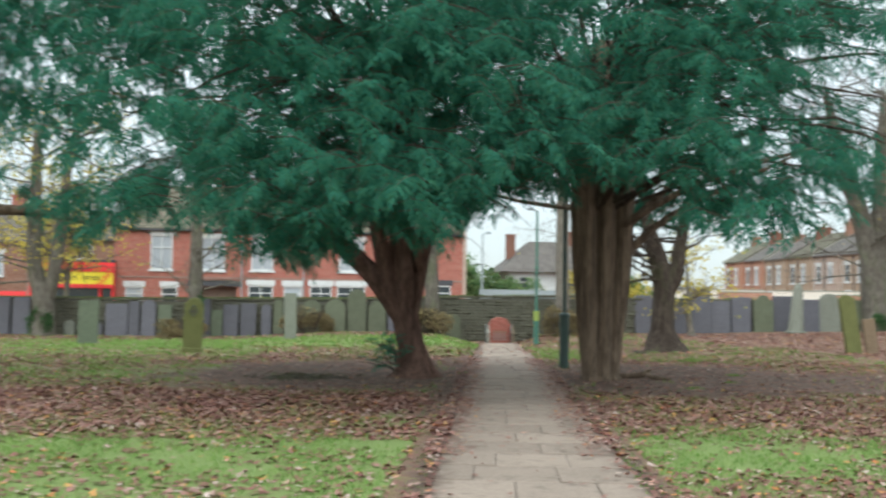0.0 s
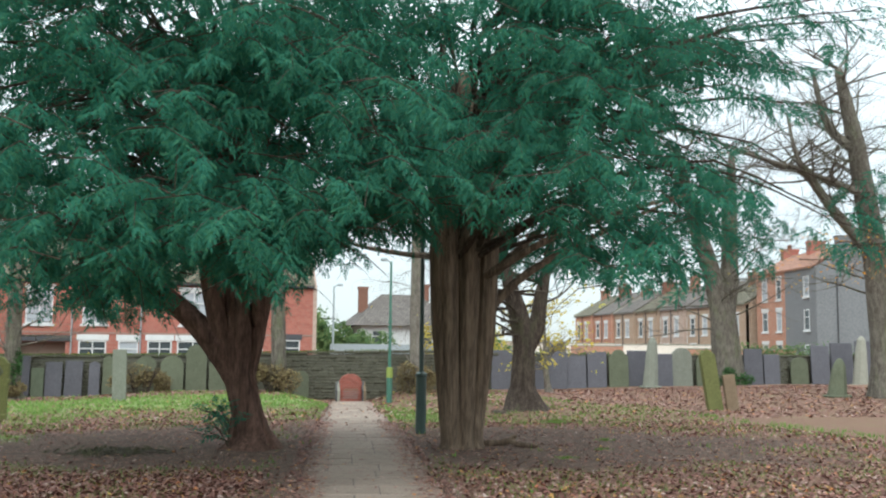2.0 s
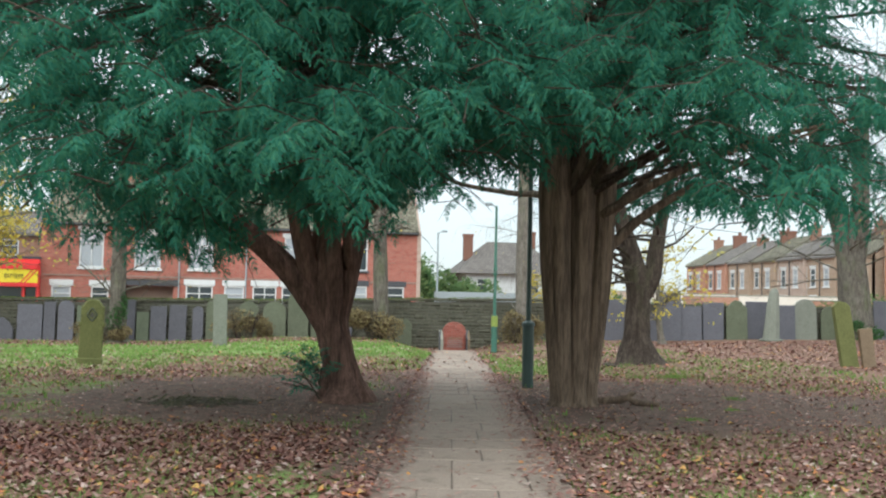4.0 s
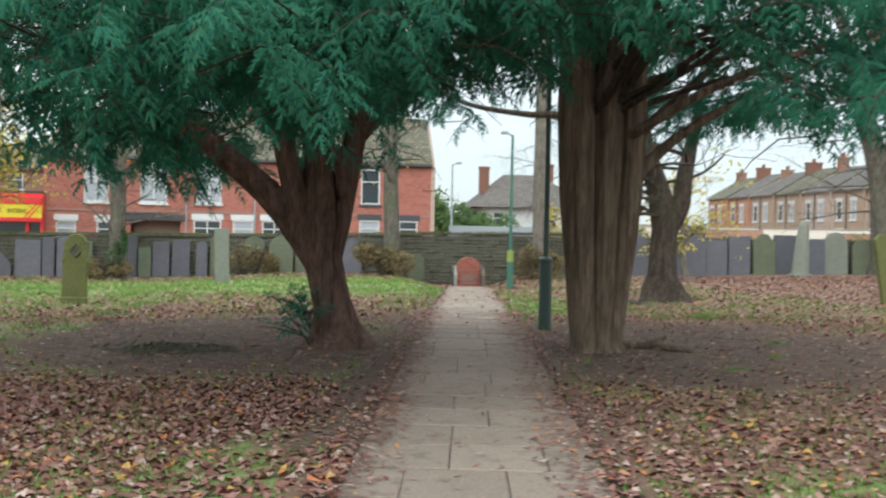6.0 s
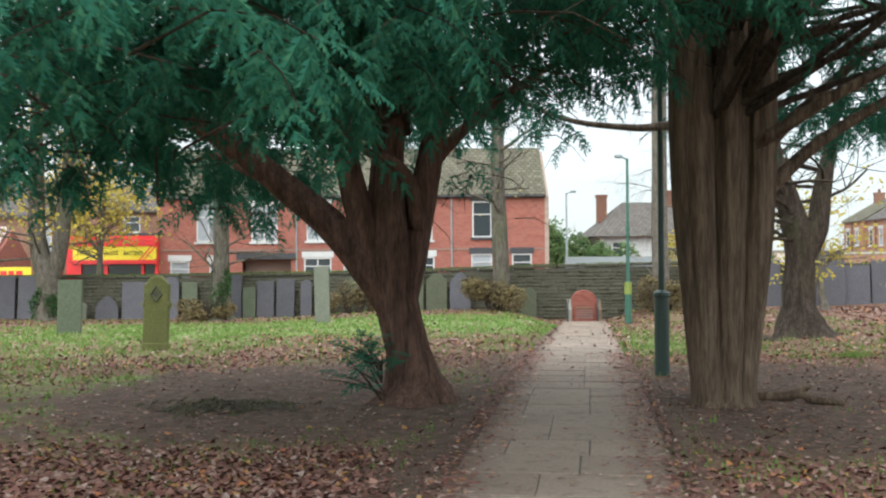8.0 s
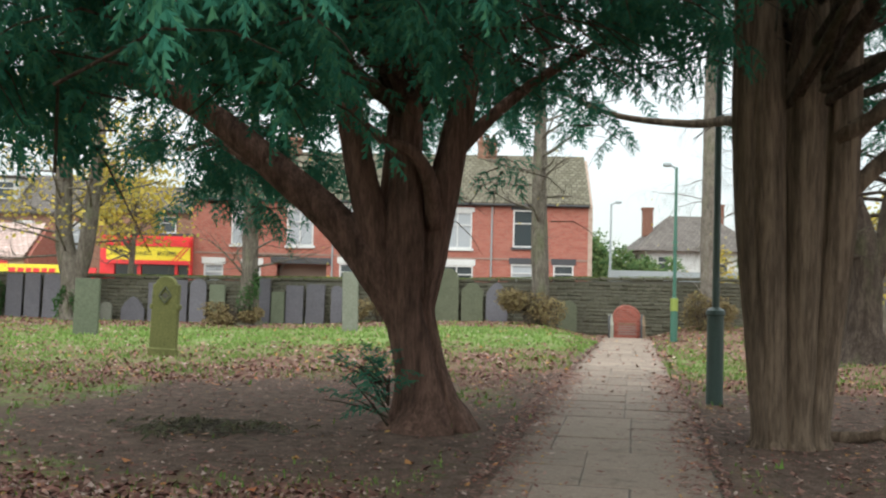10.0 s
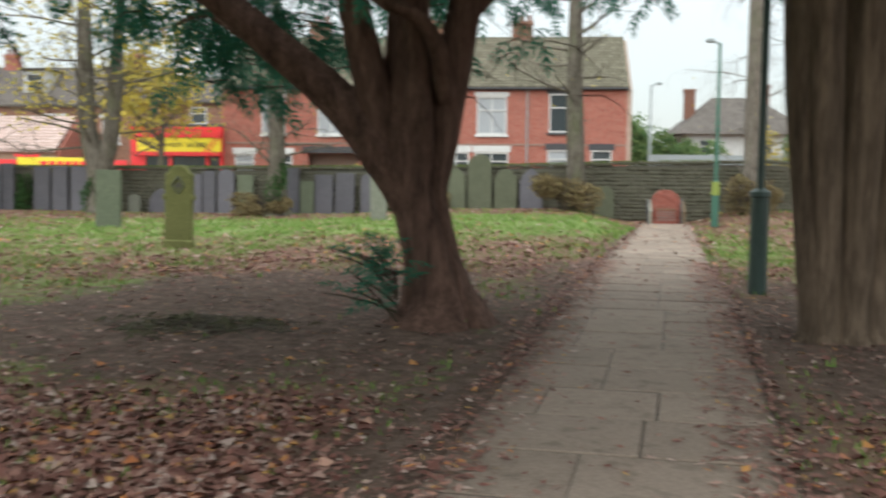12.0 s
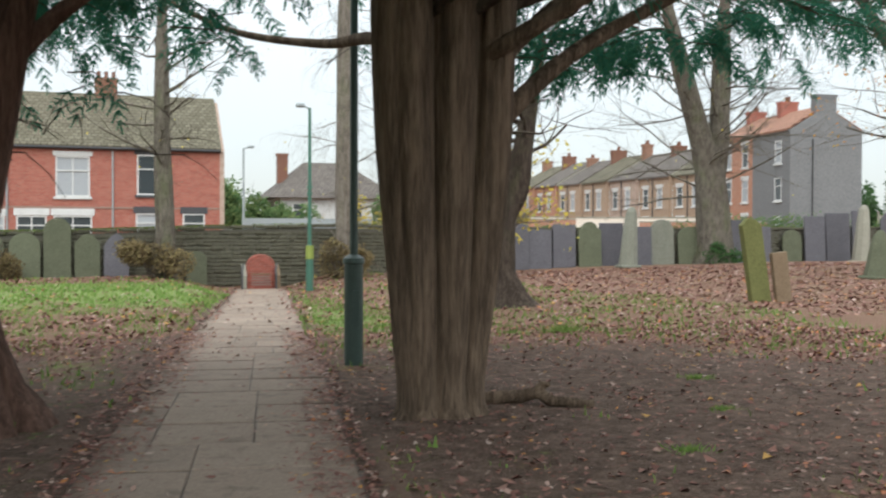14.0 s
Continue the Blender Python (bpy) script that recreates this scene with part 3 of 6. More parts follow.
# beyond the gate
headstone(13.13, 14.26, 1.70, 47.2, "flat", M_SLATE, PURPLE)
headstone(14.98, 15.80, 1.19, 47.4, "flat", M_SLATE, SLATE)
headstone(16.00, 16.92, 2.05, 47.7, "flat", M_SLATE, PURPLE)
headstone(16.99, 17.95, 1.48, 47.9, "flat", M_SLATE, SLATE, panel=True)
headstone(18.08, 19.05, 1.68, 48.1, "flat", M_SLATE, PURPLE, roll=0.7)
headstone(19.23, 20.22, 1.80, 48.2, "shoulder", M_MOSSY, "shouldered arched headstone green with algae", panel=True)
headstone(20.35, 21.40, 1.76, 48.6, "flat", M_SLATE, PURPLE)
headstone(22.05, 22.85, 1.62, 48.9, "flat", M_SLATE, SLATE)
headstone(22.96, 24.06, 1.93, 49.2, "arch", M_GREYSTONE, "large grey arched headstone with mottled face", panel=True)
headstone(24.43, 25.49, 1.63, 49.5, "arch", M_MOSSY, MOSSARCH)
headstone(27.50, 28.55, 1.93, 50.2, "flat", M_SLATE, PURPLE)
headstone(28.75, 29.65, 1.65, 50.4, "flat", M_SLATE, SLATE)
headstone(30.55, 31.57, 1.52, 50.8, "arch", M_MOSSY, MOSSARCH)
headstone(31.98, 33.09, 2.15, 51.1, "flat", M_SLATE, PURPLE)
headstone(33.40, 34.74, 2.31, 51.4, "flat", M_SLATE, PURPLE, roll=-0.5)
headstone(35.20, 36.14, 2.45, 51.8, "flat", M_SLATE, PURPLE)
headstone(37.20, 38.16, 2.45, 52.2, "pointed", M_SLATE, "pointed blue-grey slate headstone against the wall")
headstone(38.60, 39.70, 2.31, 52.5, "flat", M_SLATE, PURPLE)
headstone(40.0, 41.1, 2.25, 52.8, "flat", M_SLATE, SLATE)
# standing free on the lawn
headstone(-9.27, -8.60, 1.20, 36.7, "flat", M_SLATE_GREEN, "flat-topped pale green slate headstone on the lawn", 2, 0.5, 0.1, "headstones standing on the lawn")
headstone(-2.50, -2.04, 1.55, 39.7, "flat", M_GREYSTONE, "narrow grey-green headstone standing on the lawn", 1, -1.2, 0.12, "headstones standing on the lawn")
headstone(14.95, 15.42, 1.74, 30.7, "broken", M_MOSS_BRIGHT, "tilted headstone yellow-green with algae amid leaves", 2, -8.0, 0.16, "headstones standing on the lawn")
headstone(15.50, 15.88, 1.0, 30.6, "flat", M_BROWNSTONE, "small brown sandstone stone leaning beside a headstone", 1, -7.0, 0.12, "headstones standing on the lawn")


def gothic_stone():
    """Pointed stone with a flat dark diamond near its head, in place of a pierced one."""
    y = 28.8
    z = ground_z(-4.2, y) - 0.06
    bm = slab_bm("shoulder", 0.50, 1.36 - z, 0.14, 0.02)
    h = 1.36 - z
    box(bm, -0.27, 0.27, -0.09, 0.09, 0, 0.22, 0.02)
    for s in (-1, 1):
        box(bm, s * 0.25 - 0.03, s * 0.25 + 0.03, -0.085, 0.085, h - 0.62, h - 0.52, 0.015)
    ob = link_mesh("headstone", bm, M_MOSS_BRIGHT)
    ob.matrix_world = pose(-4.21, y, z, -1, 1.5, 0)
    tagged(ob, "gothic pointed headstone yellow-green with algae", "headstone", "headstones standing on the lawn")
    for s in (-1, 1):
        bm = bmesh.new()
        tube(bm, [(s * 0.11, -0.08, h - 0.36), (0, -0.08, h - 0.20)], [0.018, 0.018], 6)
        tube(bm, [(s * 0.11, -0.08, h - 0.36), (0, -0.08, h - 0.50)], [0.018, 0.018], 6)
        part("moulding", bm, M_MOSSY, ob)
    # Plate just proud of the face; its dark colour paints the piercing's shade.
    bm = bmesh.new()
    box(bm, -0.05, 0.05, -0.074, -0.068, h - 0.41, h - 0.31)
    bmesh.ops.rotate(bm, verts=bm.verts, cent=(0, -0.07, h - 0.36), matrix=Matrix.Rotation(radians(45), 3, "Y"))
    part("recess", bm, M_WALL, ob, "flat dark diamond coloured as a shaded hollow")


gothic_stone()


def column_stone(x, y, top, w, mat, label):
    """A tapered four-sided pillar on a stepped base."""
    z = ground_z(x, y) - 0.04
    ob = thing("pillar_monument", label, "monument", "pillar monuments", (x, y, z))
    part("base", box_bm(-w * 0.68, w * 0.68, -w * 0.6, w * 0.6, 0, 0.14, bev=0.05), mat, ob)
    bm = bmesh.new()
    h = top - z
    tube(bm, [(0, 0, 0.1), (0.05, 0, h * 0.35), (0.10, 0, h * 0.7), (0.14, 0, h - 0.22), (0.15, 0, h - 0.07), (0.15, 0, h)], [w * 0.60, w * 0.52, w * 0.43, w * 0.33, w * 0.2, w * 0.05], 8)
    part("shaft", bm, mat, ob)


column_stone(20.85, 47.2, 2.38, 0.62, M_GREYSTONE, "weathered tapering grey stone pillar monument")
column_stone(33.8, 49.6, 2.65, 0.66, M_PALESTONE, "pale tapering stone obelisk monument")
column_stone(23.5, 36.8, 1.5, 0.6, M_MOSSY, "mossy stone pillar monument amid fallen leaves")


# ---- red brick arched monument at the end of the path ----
def brick_arch():
    y = 45.7
    ob = thing("brick_monument", "red brick arched monument between stone cheeks at the path's end", "monument", at=(6.54, y, -0.56))
    b = part("body", slab_bm("arch", 0.94, 1.2, 0.3, 0.03), M_BRICK_ARCH, ob)
    box_uv(b)
    bm = slab_bm("arch", 0.74, 1.02, 0.05, 0.01)
    bmesh.ops.translate(bm, verts=bm.verts, vec=(0, -0.16, 0.06))
    box_uv(part("recess_panel", bm, M_BRICK_ARCH, ob, "recessed red brick panel"))
    for k in range(5):
        part("ledge", box_bm(-0.31 + 0.01 * (k % 2), 0.31, -0.205, -0.18, 0.18 + 0.085 * k, 0.225 + 0.085 * k, bev=0.006), M_TILE_PINK if k < 4 else M_BROWNSTONE, ob, "worn pinkish stone course")
    for side, mat, lab in ((-1, M_PALESTONE, "pale cheek stone"), (1, M_BROWNSTONE, "brown cheek stone")):
        bm = bmesh.new()
        prof = [(-0.34, 0.0), (0.1, 0.0), (0.1, 0.86), (-0.02, 0.82), (-0.2, 0.62), (-0.34, 0.5)]
        rings = [[bm.verts.new((side * x, p, z)) for p, z in prof] for x in (0.48, 0.61)]
        for q in rings:
            bm.faces.new(q)
        for k in range(6):
            bm.faces.new((rings[0][k], rings[0][(k + 1) % 6], rings[1][(k + 1) % 6], rings[1][k]))
        bmesh.ops.recalc_face_normals(bm, faces=bm.faces)
        cheek = part("cheek", bm, mat, ob, lab)
        bm = bmesh.new()
        tube(bm, curve_pts([(side * (0.63 if side < 0 else 0.47), -0.37, -0.02), (side * (0.63 if side < 0 else 0.47), -0.37, 0.5), (side * (0.61 if side < 0 else 0.48), -0.2, 0.68), (side * 0.55, 0.02, 0.86)], 4), [0.032] * 13, 8)
        part("iron_edge", bm, M_DARKPAINT, cheek, "dark iron edging")
    part("step", box_bm(-0.62, 0.62, -0.56, -0.38, -0.04, 0.07, bev=0.015), M_BRICK_DARK, ob)


brick_arch()


# ---- lamps ----
def path_lamp():
    x, y = 4.68, 23.29
    z = ground_z(x, y) - 0.02
    ob = thing("lamp_post", "dark green painted steel lamp post beside the path", "lamp post", at=(x, y, z))
    bm = bmesh.new()
    tube(bm, [(0, 0, 0), (0, 0, 0.02), (0, 0, 1.12), (0, 0, 1.15)], [0.112, 0.106, 0.104, 0.096], 20)
    part("base_column", bm, M_GREENPAINT, ob, smooth=False)
    bm = bmesh.new()
    tube(bm, [(0, 0, 1.13), (0, 0, 1.15), (0, 0, 1.20), (0, 0, 1.24)], [0.106, 0.122, 0.118, 0.056], 20)
    part("collar", bm, M_GREENPAINT, ob)
    bm = bmesh.new()
    tube(bm, [(0, 0, 1.2), (0, 0, 3.4), (0, 0, 6.2)], [0.046, 0.043, 0.036], 14)
    part("pole", bm, M_GREENPAINT, ob)
    bm = box_bm(-0.04, 0.04, -0.110, -0.100, 0.45, 0.85, bev=0.004)
    part("access_door", bm, M_GREENPAINT, ob)


def street_lamp(x, y, z0, top, low, green, arm, label):
    ob = thing("street_lamp", label, "street lamp", "street lamps", (x, y, z0))
    h = top - z0
    m = M_GREENLIGHT if green else M_GREYMETAL
    bm = bmesh.new()
    tube(bm, [(0, 0, 0), (0, 0, low), (0, 0, low + 0.06)], [0.115, 0.11, 0.06], 14)
    part("base_column", bm, m, ob)
    if green:
        bm = bmesh.new()
        tube(bm, [(0, 0, low * 0.72), (0, 0, low + 0.03)], [0.125, 0.122], 14)
        part("band", bm, M_YELLOWGREEN, ob, "yellow-green painted band")
        for k in (0.52, 0.555):
            bm = bmesh.new()
            tube(bm, [(0, 0, h * k), (0, 0, h * k + 0.08)], [0.085, 0.085], 12)
            part("clamp", bm, M_GREENLIGHT, ob)
    bm = bmesh.new()
    tube(bm, [(0, 0, low), (0, 0, h * 0.55), (0, 0, h - 0.05)], [0.062, 0.055, 0.045], 12)
    part("pole", bm, m, ob)
    bm = bmesh.new()
    tube(bm, [(0, 0, h - 0.12), (arm * 0.25, 0, h - 0.03), (arm * 0.5, 0, h)], [0.035, 0.032, 0.03], 8)
    part("arm", bm, M_GREYMETAL, ob)
    bm = bmesh.new()
    box(bm, min(arm * 0.4, arm), max(arm * 0.4, arm), -0.12, 0.12, h - 0.04, h + 0.08, 0.03)
    part("lantern", bm, M_GREYMETAL, ob, "grey lantern head")


path_lamp()
street_lamp(7.66, 42.8, -0.42, 5.2, 1.35, True, -0.42, "green painted street lamp with a yellow-green band")
street_lamp(7.6, 60.0, 0.05, 5.3, 1.3, False, 0.5, "slim grey street lamp beyond the wall")


# ---- paved path ----
def build_path():
    path = thing("path", "straight path of worn grey-brown concrete paving slabs", "path", kind="structure")
    n = 40
    ys = np.linspace(-3, 45.4, n)
    verts = [(path_x(y) + 0.04 + s * 0.90, y - s * 0.12, path_z(y) - 0.008) for y in ys for s in (-1, 1)]
    faces = [(2 * i, 2 * i + 1, 2 * i + 3, 2 * i + 2) for i in range(n - 1)]
    array_mesh("bed", np.array(verts), np.array(faces), M_JOINT, path, "earth-filled joints")
    rng = random.Random(11)
    shared = {}
    y = -2.5
    while y < 45.0:
        d = 0.76 if y < 34 else 0.9
        pattern = rng.choice(((0.62, 0.62, 0.35), (0.35, 0.62, 0.62), (0.9, 0.69), (0.69, 0.9), (0.48, 0.63, 0.48), (0.62, 0.97), (0.3, 0.67, 0.62)))
        x = -0.8
        for w in pattern:
            w *= 1.055
            key = (round(w, 2), d, rng.randrange(3))
            if key not in shared:
                me = bpy.data.meshes.new("paving_slab")
                bm = bmesh.new()
                box(bm, -w / 2 + 0.003, w / 2 - 0.003, -d / 2 + 0.011, d / 2 - 0.011, -0.05, 0, 0.005)
                for v in bm.verts:
                    v.co.x += rng.uniform(-0.004, 0.004)
                    v.co.y += rng.uniform(-0.004, 0.004)
                bm.to_mesh(me)
                bm.free()
                me.materials.append(M_SLAB)
                shared[key] = me
            ob = new("paving_slab", shared[key])
            cy = y + d / 2
            slope = math.degrees(math.atan((path_z(cy + 0.3) - path_z(cy - 0.3)) / 0.6))
            ob.matrix_world = pose(path_x(cy) + x + w / 2, cy - (x + w / 2) * 0.1395, path_z(cy) + rng.uniform(-0.004, 0.003), slope + rng.uniform(-0.22, 0.22), rng.uniform(-0.3, 0.3), -7.9)
            ob.parent = path
            x += w
        y += d


def path_verges():
    """Soil and leaf mould that has crept over the slabs' edges."""
    for side in (-1, 1):
        verts, faces, vals = [], [], []
        ys = np.arange(-2.5, 45.0, 0.09)
        for y in ys:
            n = noise.noise((y * 0.9, side * 5, 0)) * 0.05 + noise.noise((y * 4.1, side * 9, 0)) * 0.035 + noise.noise((y * 11, side * 3, 0)) * 0.02
            inner = (0.80 if side < 0 else 0.89) + n
            for k, (d, up) in enumerate(((inner, -0.006), (inner + 0.09, 0.008), (1.08, 0.012), (1.24, 0.0))):
                x = path_x(y) + side * d
                z = path_z(y) + up
                if k == 3:
                    z = ground_z(x, y) - 0.03
                elif k == 2:
                    z = max(path_z(y), ground_z(x, y)) + 0.012
                verts.append((x, y, z))
                soil, leaf = cover(x, y)
                vals.append((max(soil, 0.75 if k < 2 else 0.42), max(leaf, 0.75), 0, 1))
        m = len(ys)
        for i in range(m - 1):
            for k in range(3):
                q = (4 * i + k, 4 * i + k + 1, 4 * i + k + 5, 4 * i + k + 4)
                faces.append(q if side > 0 else q[::-1])
        ob = array_mesh("verge", np.array(verts), np.array(faces), M_GROUND, smooth=True)
        att = ob.data.color_attributes.new("cover", "FLOAT_COLOR", "POINT")
        att.data.foreach_set("color", np.array(vals, np.float32).ravel())
        tagged(ob, "soil and leaf mould creeping over the path edge", "verge", kind="structure")


# ---- yews ----
def spray_template(pairs=4, comb=5, length=0.36, seed=0):
    """A flat drooping yew spray: a stem with side shoots, each a double comb of needles."""
    rng = random.Random(seed)
    v, f = [], []

    def shoot(base, d, n, ln):
        side = Vector((-d.y, d.x, 0)).normalized()
        for k in range(n):
            t0 = k / n
            for s in (-1, 1):
                p = base + d * (ln * t0)
                q = base + d * (ln * (t0 + 1.1 / n))
                wide = ln * 0.21 * (1 - 0.55 * t0)
                tip = base + d * (ln * (t0 + 1.0 / n)) + side * s * wide + Vector((0, 0, -0.012 - 0.02 * rng.random()))
                o = len(v)
                v.extend([p, q, tip])
                f.append((o, o + 1, o + 2) if s > 0 else (o + 1, o, o + 2))

    for k in range(pairs):
        t = (k + 0.4) / (pairs + 0.4)
        base = Vector((0, length * t, -0.10 * t * t))
        for s in (-1, 1):
            ang = s * radians(48 - 12 * t + rng.uniform(-8, 8))
            d = Vector((math.sin(ang), math.cos(ang), -0.25 - 0.3 * rng.random())).normalized()
            shoot(base, d, comb, length * (0.50 - 0.26 * t))
    shoot(Vector((0, length * 0.75, -0.06)), Vector((0, 1, -0.4)).normalized(), comb, length * 0.4)
    return np.array([tuple(p) for p in v]), np.array(f)


TEMPLATES = [spray_template(3, 4, 0.34, s) for s in range(3)]
TEMPLATES_FINE = [spray_template(2, 4, 0.30, s + 7) for s in range(3)]
TEMPLATES_FAR = [spray_template(2, 2, 0.46, s) for s in range(2)]


def stamp(items, templates, seed=0):
    """Realises sprays: items are (position, forward, up, size)."""
    rng = np.random.RandomState(seed)
    groups = [[] for _ in templates]
    for it in items:
        groups[rng.randint(len(templates))].append(it)
    vs, fs, off = [], [], 0
    for (tv, tf), its in zip(templates, groups):
        if not its:
            continue
        pos = np.array([i[0] for i in its])
        fw = np.array([i[1] for i in its])
        fw /= np.linalg.norm(fw, axis=1, keepdims=True) + 1e-9
        up = np.array([i[2] for i in its])
        rt = np.cross(fw, up)
        rt /= np.linalg.norm(rt, axis=1, keepdims=True) + 1e-9
        up = np.cross(rt, fw)
        sc = np.array([i[3] for i in its])[:, None, None]
        pts = pos[:, None] + sc * (tv[None, :, 0:1] * rt[:, None] + tv[None, :, 1:2] * fw[:, None] + tv[None, :, 2:3] * up[:, None])
        n = len(its)
        vs.append(pts.reshape(-1, 3))
        fs.append((tf[None] + (np.arange(n) * len(tv))[:, None, None] + off).reshape(-1, 3))
        off += n * len(tv)
    return np.concatenate(vs), np.concatenate(fs)


def crown_floor(x, y):
    """The height below which no yew spray hangs."""
    z = lerp_keys(x, (-9, -4, -2.4, -1.6, -0.6, 0.2, 1.2, 2.2, 3.4, 4.2, 5, 6, 7.6, 10, 14), (2.4, 2.3, 2.35, 2.3, 2.3, 2.4, 2.7, 3.25, 3.4, 3.05, 2.7, 2.75, 3.0, 3.5, 3.5))
    if x > 0.2 and y < 19:
        z = 1.44 + (z - 1.44) * max(0.70, (y - 1.5) / 17.5)
    if 1.9 < x < 4.4:
        z = max(z, 3.2)
    if 16.8 < y <= 21.5 and 3.8 < x < 5.9:
        z = max(z, 3.9)
    if 13.8 < y < 15.7 and -1.6 < x < 0.6:
        z = min(z, 2.2 + 0.5 * abs(x + 0.5) ** 1.5)
    if 17.4 < y <= 21.5 and x < 2.6:
        z = max(z, 3.0 + 0.25 * math.sin(x * 4))
    if y > 21.5:
        z = lerp_keys(x, (-9, -3, -2.4, -0.5, -0.2, 2.0, 4.5, 7, 14), (3.2, 3.0, 2.3, 2.3, 3.3, 3.7, 3.9, 3.5, 3.4))
    elif y > 18.5 and 2.4 < x < 4.4:
        z = max(z, 3.3)
    return z


def yew(at, trunk_keys, seed, label, centre, radii, clusters, bark, heart, thin=(0.0, 0.35), front=0, extra=(), backing=(), boughs=()):
    """trunk_keys: stems as (points, radii, segments, flute); centre and radii: the crown's round; heart: where boughs leave the stem."""
    rng = random.Random(seed)
    ob = thing("yew_tree", label, "tree", "old yew trees", at)
    base = Vector(at)
    for i, (keys, rads, segs, flute) in enumerate(trunk_keys):
        bm = bmesh.new()
        pts = curve_pts(keys, 6)
        rr = list(np.interp(np.linspace(0, 1, len(pts)), np.linspace(0, 1, len(rads)), rads))
        tube(bm, pts, rr, segs, flute)
        part("trunk" if i == 0 else "limb", bm, bark, ob, smooth=True)
    near, far, fine = [], [], []
    wood_v, wood_f = [], []

    def wood(pts, r0, r1, segs=4):
        o = len(wood_v)
        n = len(pts)
        for i, p in enumerate(pts):
            d = (pts[min(i + 1, n - 1)] - pts[max(i - 1, 0)])
            d = d.normalized() if d.length > 1e-6 else Vector((0, 0, 1))
            a = d.orthogonal().normalized()
            b = d.cross(a)
            r = r0 + (r1 - r0) * i / (n - 1)
            for j in range(segs):
                t = 2 * math.pi * j / segs
                wood_v.append(tuple(p + (a * math.cos(t) + b * math.sin(t)) * r))
        for i in range(n - 1):
            for j in range(segs):
                wood_f.append((o + i * segs + j, o + i * segs + (j + 1) % segs, o + (i + 1) * segs + (j + 1) % segs, o + (i + 1) * segs + j))

    def sprays(c, out, close, lower=0.0):
        """A cluster of drooping fronds at c (world)."""
        for _ in range(rng.randint(8, 11)):
            p = c + Vector((rng.gauss(0, 0.42), rng.gauss(0, 0.42), rng.gauss(0, 0.26)))
            az = rng.uniform(0, 6.283)
            fd = (out * 0.75 + Vector((math.cos(az), math.sin(az), rng.uniform(-0.15, 0.35))) * 0.8).normalized()
            fl = rng.uniform(0.45, 0.95)
            wood([p - base + fd * (fl * q) + Vector((0, 0, -0.5 * fl * q * q)) for q in (-0.3, 0.3, 0.7, 1.0)], 0.010, 0.003, 3)
            m = max(5, int(fl / 0.078))
            for k in range(m):
                q = 0.1 + 0.9 * (k + rng.random()) / m
                w = p + fd * (fl * q) + Vector((0, 0, -0.5 * fl * q * q))
                if w.z < crown_floor(w.x, w.y) - lower + rng.uniform(-0.15, 0.22):
                    continue
                sd = fd.cross(Vector((0, 0, 1))) * rng.choice((-1, 1))
                fw = fd * rng.uniform(0.2, 0.9) + sd * rng.uniform(0.1, 0.8) + Vector((0, 0, rng.uniform(-1.9, -0.1)))
                up = Vector((rng.uniform(-0.4, 0.4) + out.x * 0.5, rng.uniform(-0.4, 0.4) + out.y * 0.5, 0.8))
                (near if close else far).append((tuple(w - base), tuple(fw), tuple(up), rng.uniform(0.48, 1.0)))

    for p in extra:
        sprays(Vector(p), Vector((p[0] - centre[0], p[1] - centre[1], 0)).normalized(), True, 0.35 if p[1] < 16 or p[1] > 23.4 else 0.9)
    for p in backing:
        sprays(Vector(p), Vector((p[0] - centre[0], p[1] - centre[1], 0)).normalized(), False)
    for az, z0, ln, rise, droop in boughs:
        d = Vector((math.cos(az), math.sin(az), 0))
        side = Vector((-d.y, d.x, 0))
        st = Vector((heart[0], heart[1], z0)) + d * 0.3

        def along(q):
            p = st + d * (ln * q) + Vector((0, 0, rise * q - droop * q * q))
            return p + 0.22 * noise.noise_vector(p * 0.7 + Vector((az * 9, z0 * 3, 0))) * min(1, q * 3)
        wood([along(q / 9) - base for q in range(10)], 0.022 + 0.0055 * ln, 0.006, 6)
        n = int(ln * 0.82 / 0.20)
        for k in range(n):
            q = 0.18 + 0.82 * (k + rng.random()) / n
            p = along(q)
            s = rng.choice((-1, 1))
            sl = rng.uniform(0.55, 1.25) * (1.1 - 0.5 * q)
            sd = (d * rng.uniform(0.5, 1.0) + side * s * rng.uniform(0.3, 0.9) + Vector((0, 0, rng.uniform(-0.15, 0.35)))).normalized()
            twig = lambda u: p + sd * (sl * u) + Vector((0, 0, -0.38 * sl * u * u))
            wood([twig(u) - base for u in (0, 0.35, 0.7, 1.0)], 0.011, 0.003, 3)
            if rng.random() < 0.2 + 0.5 * (noise.noise(p * 0.8) > 0.1):
                continue
            m = int(sl / 0.095)
            for i in range(m):
                u = 0.15 + 0.85 * (i + rng.random()) / m
                w = twig(u)
                if w.z < 2.45 + rng.uniform(-0.15, 0.3):
                    continue
                fw = sd * rng.uniform(0.4, 1.0) + sd.cross(Vector((0, 0, 1))) * rng.uniform(-0.9, 0.9) + Vector((0, 0, rng.uniform(-1.1, 0.0)))
                fine.append((tuple(w - base), tuple(fw), (rng.uniform(-0.4, 0.4), rng.uniform(-0.6, 0.2), 0.9), rng.uniform(0.55, 1.05)))
    ga = 2.39996
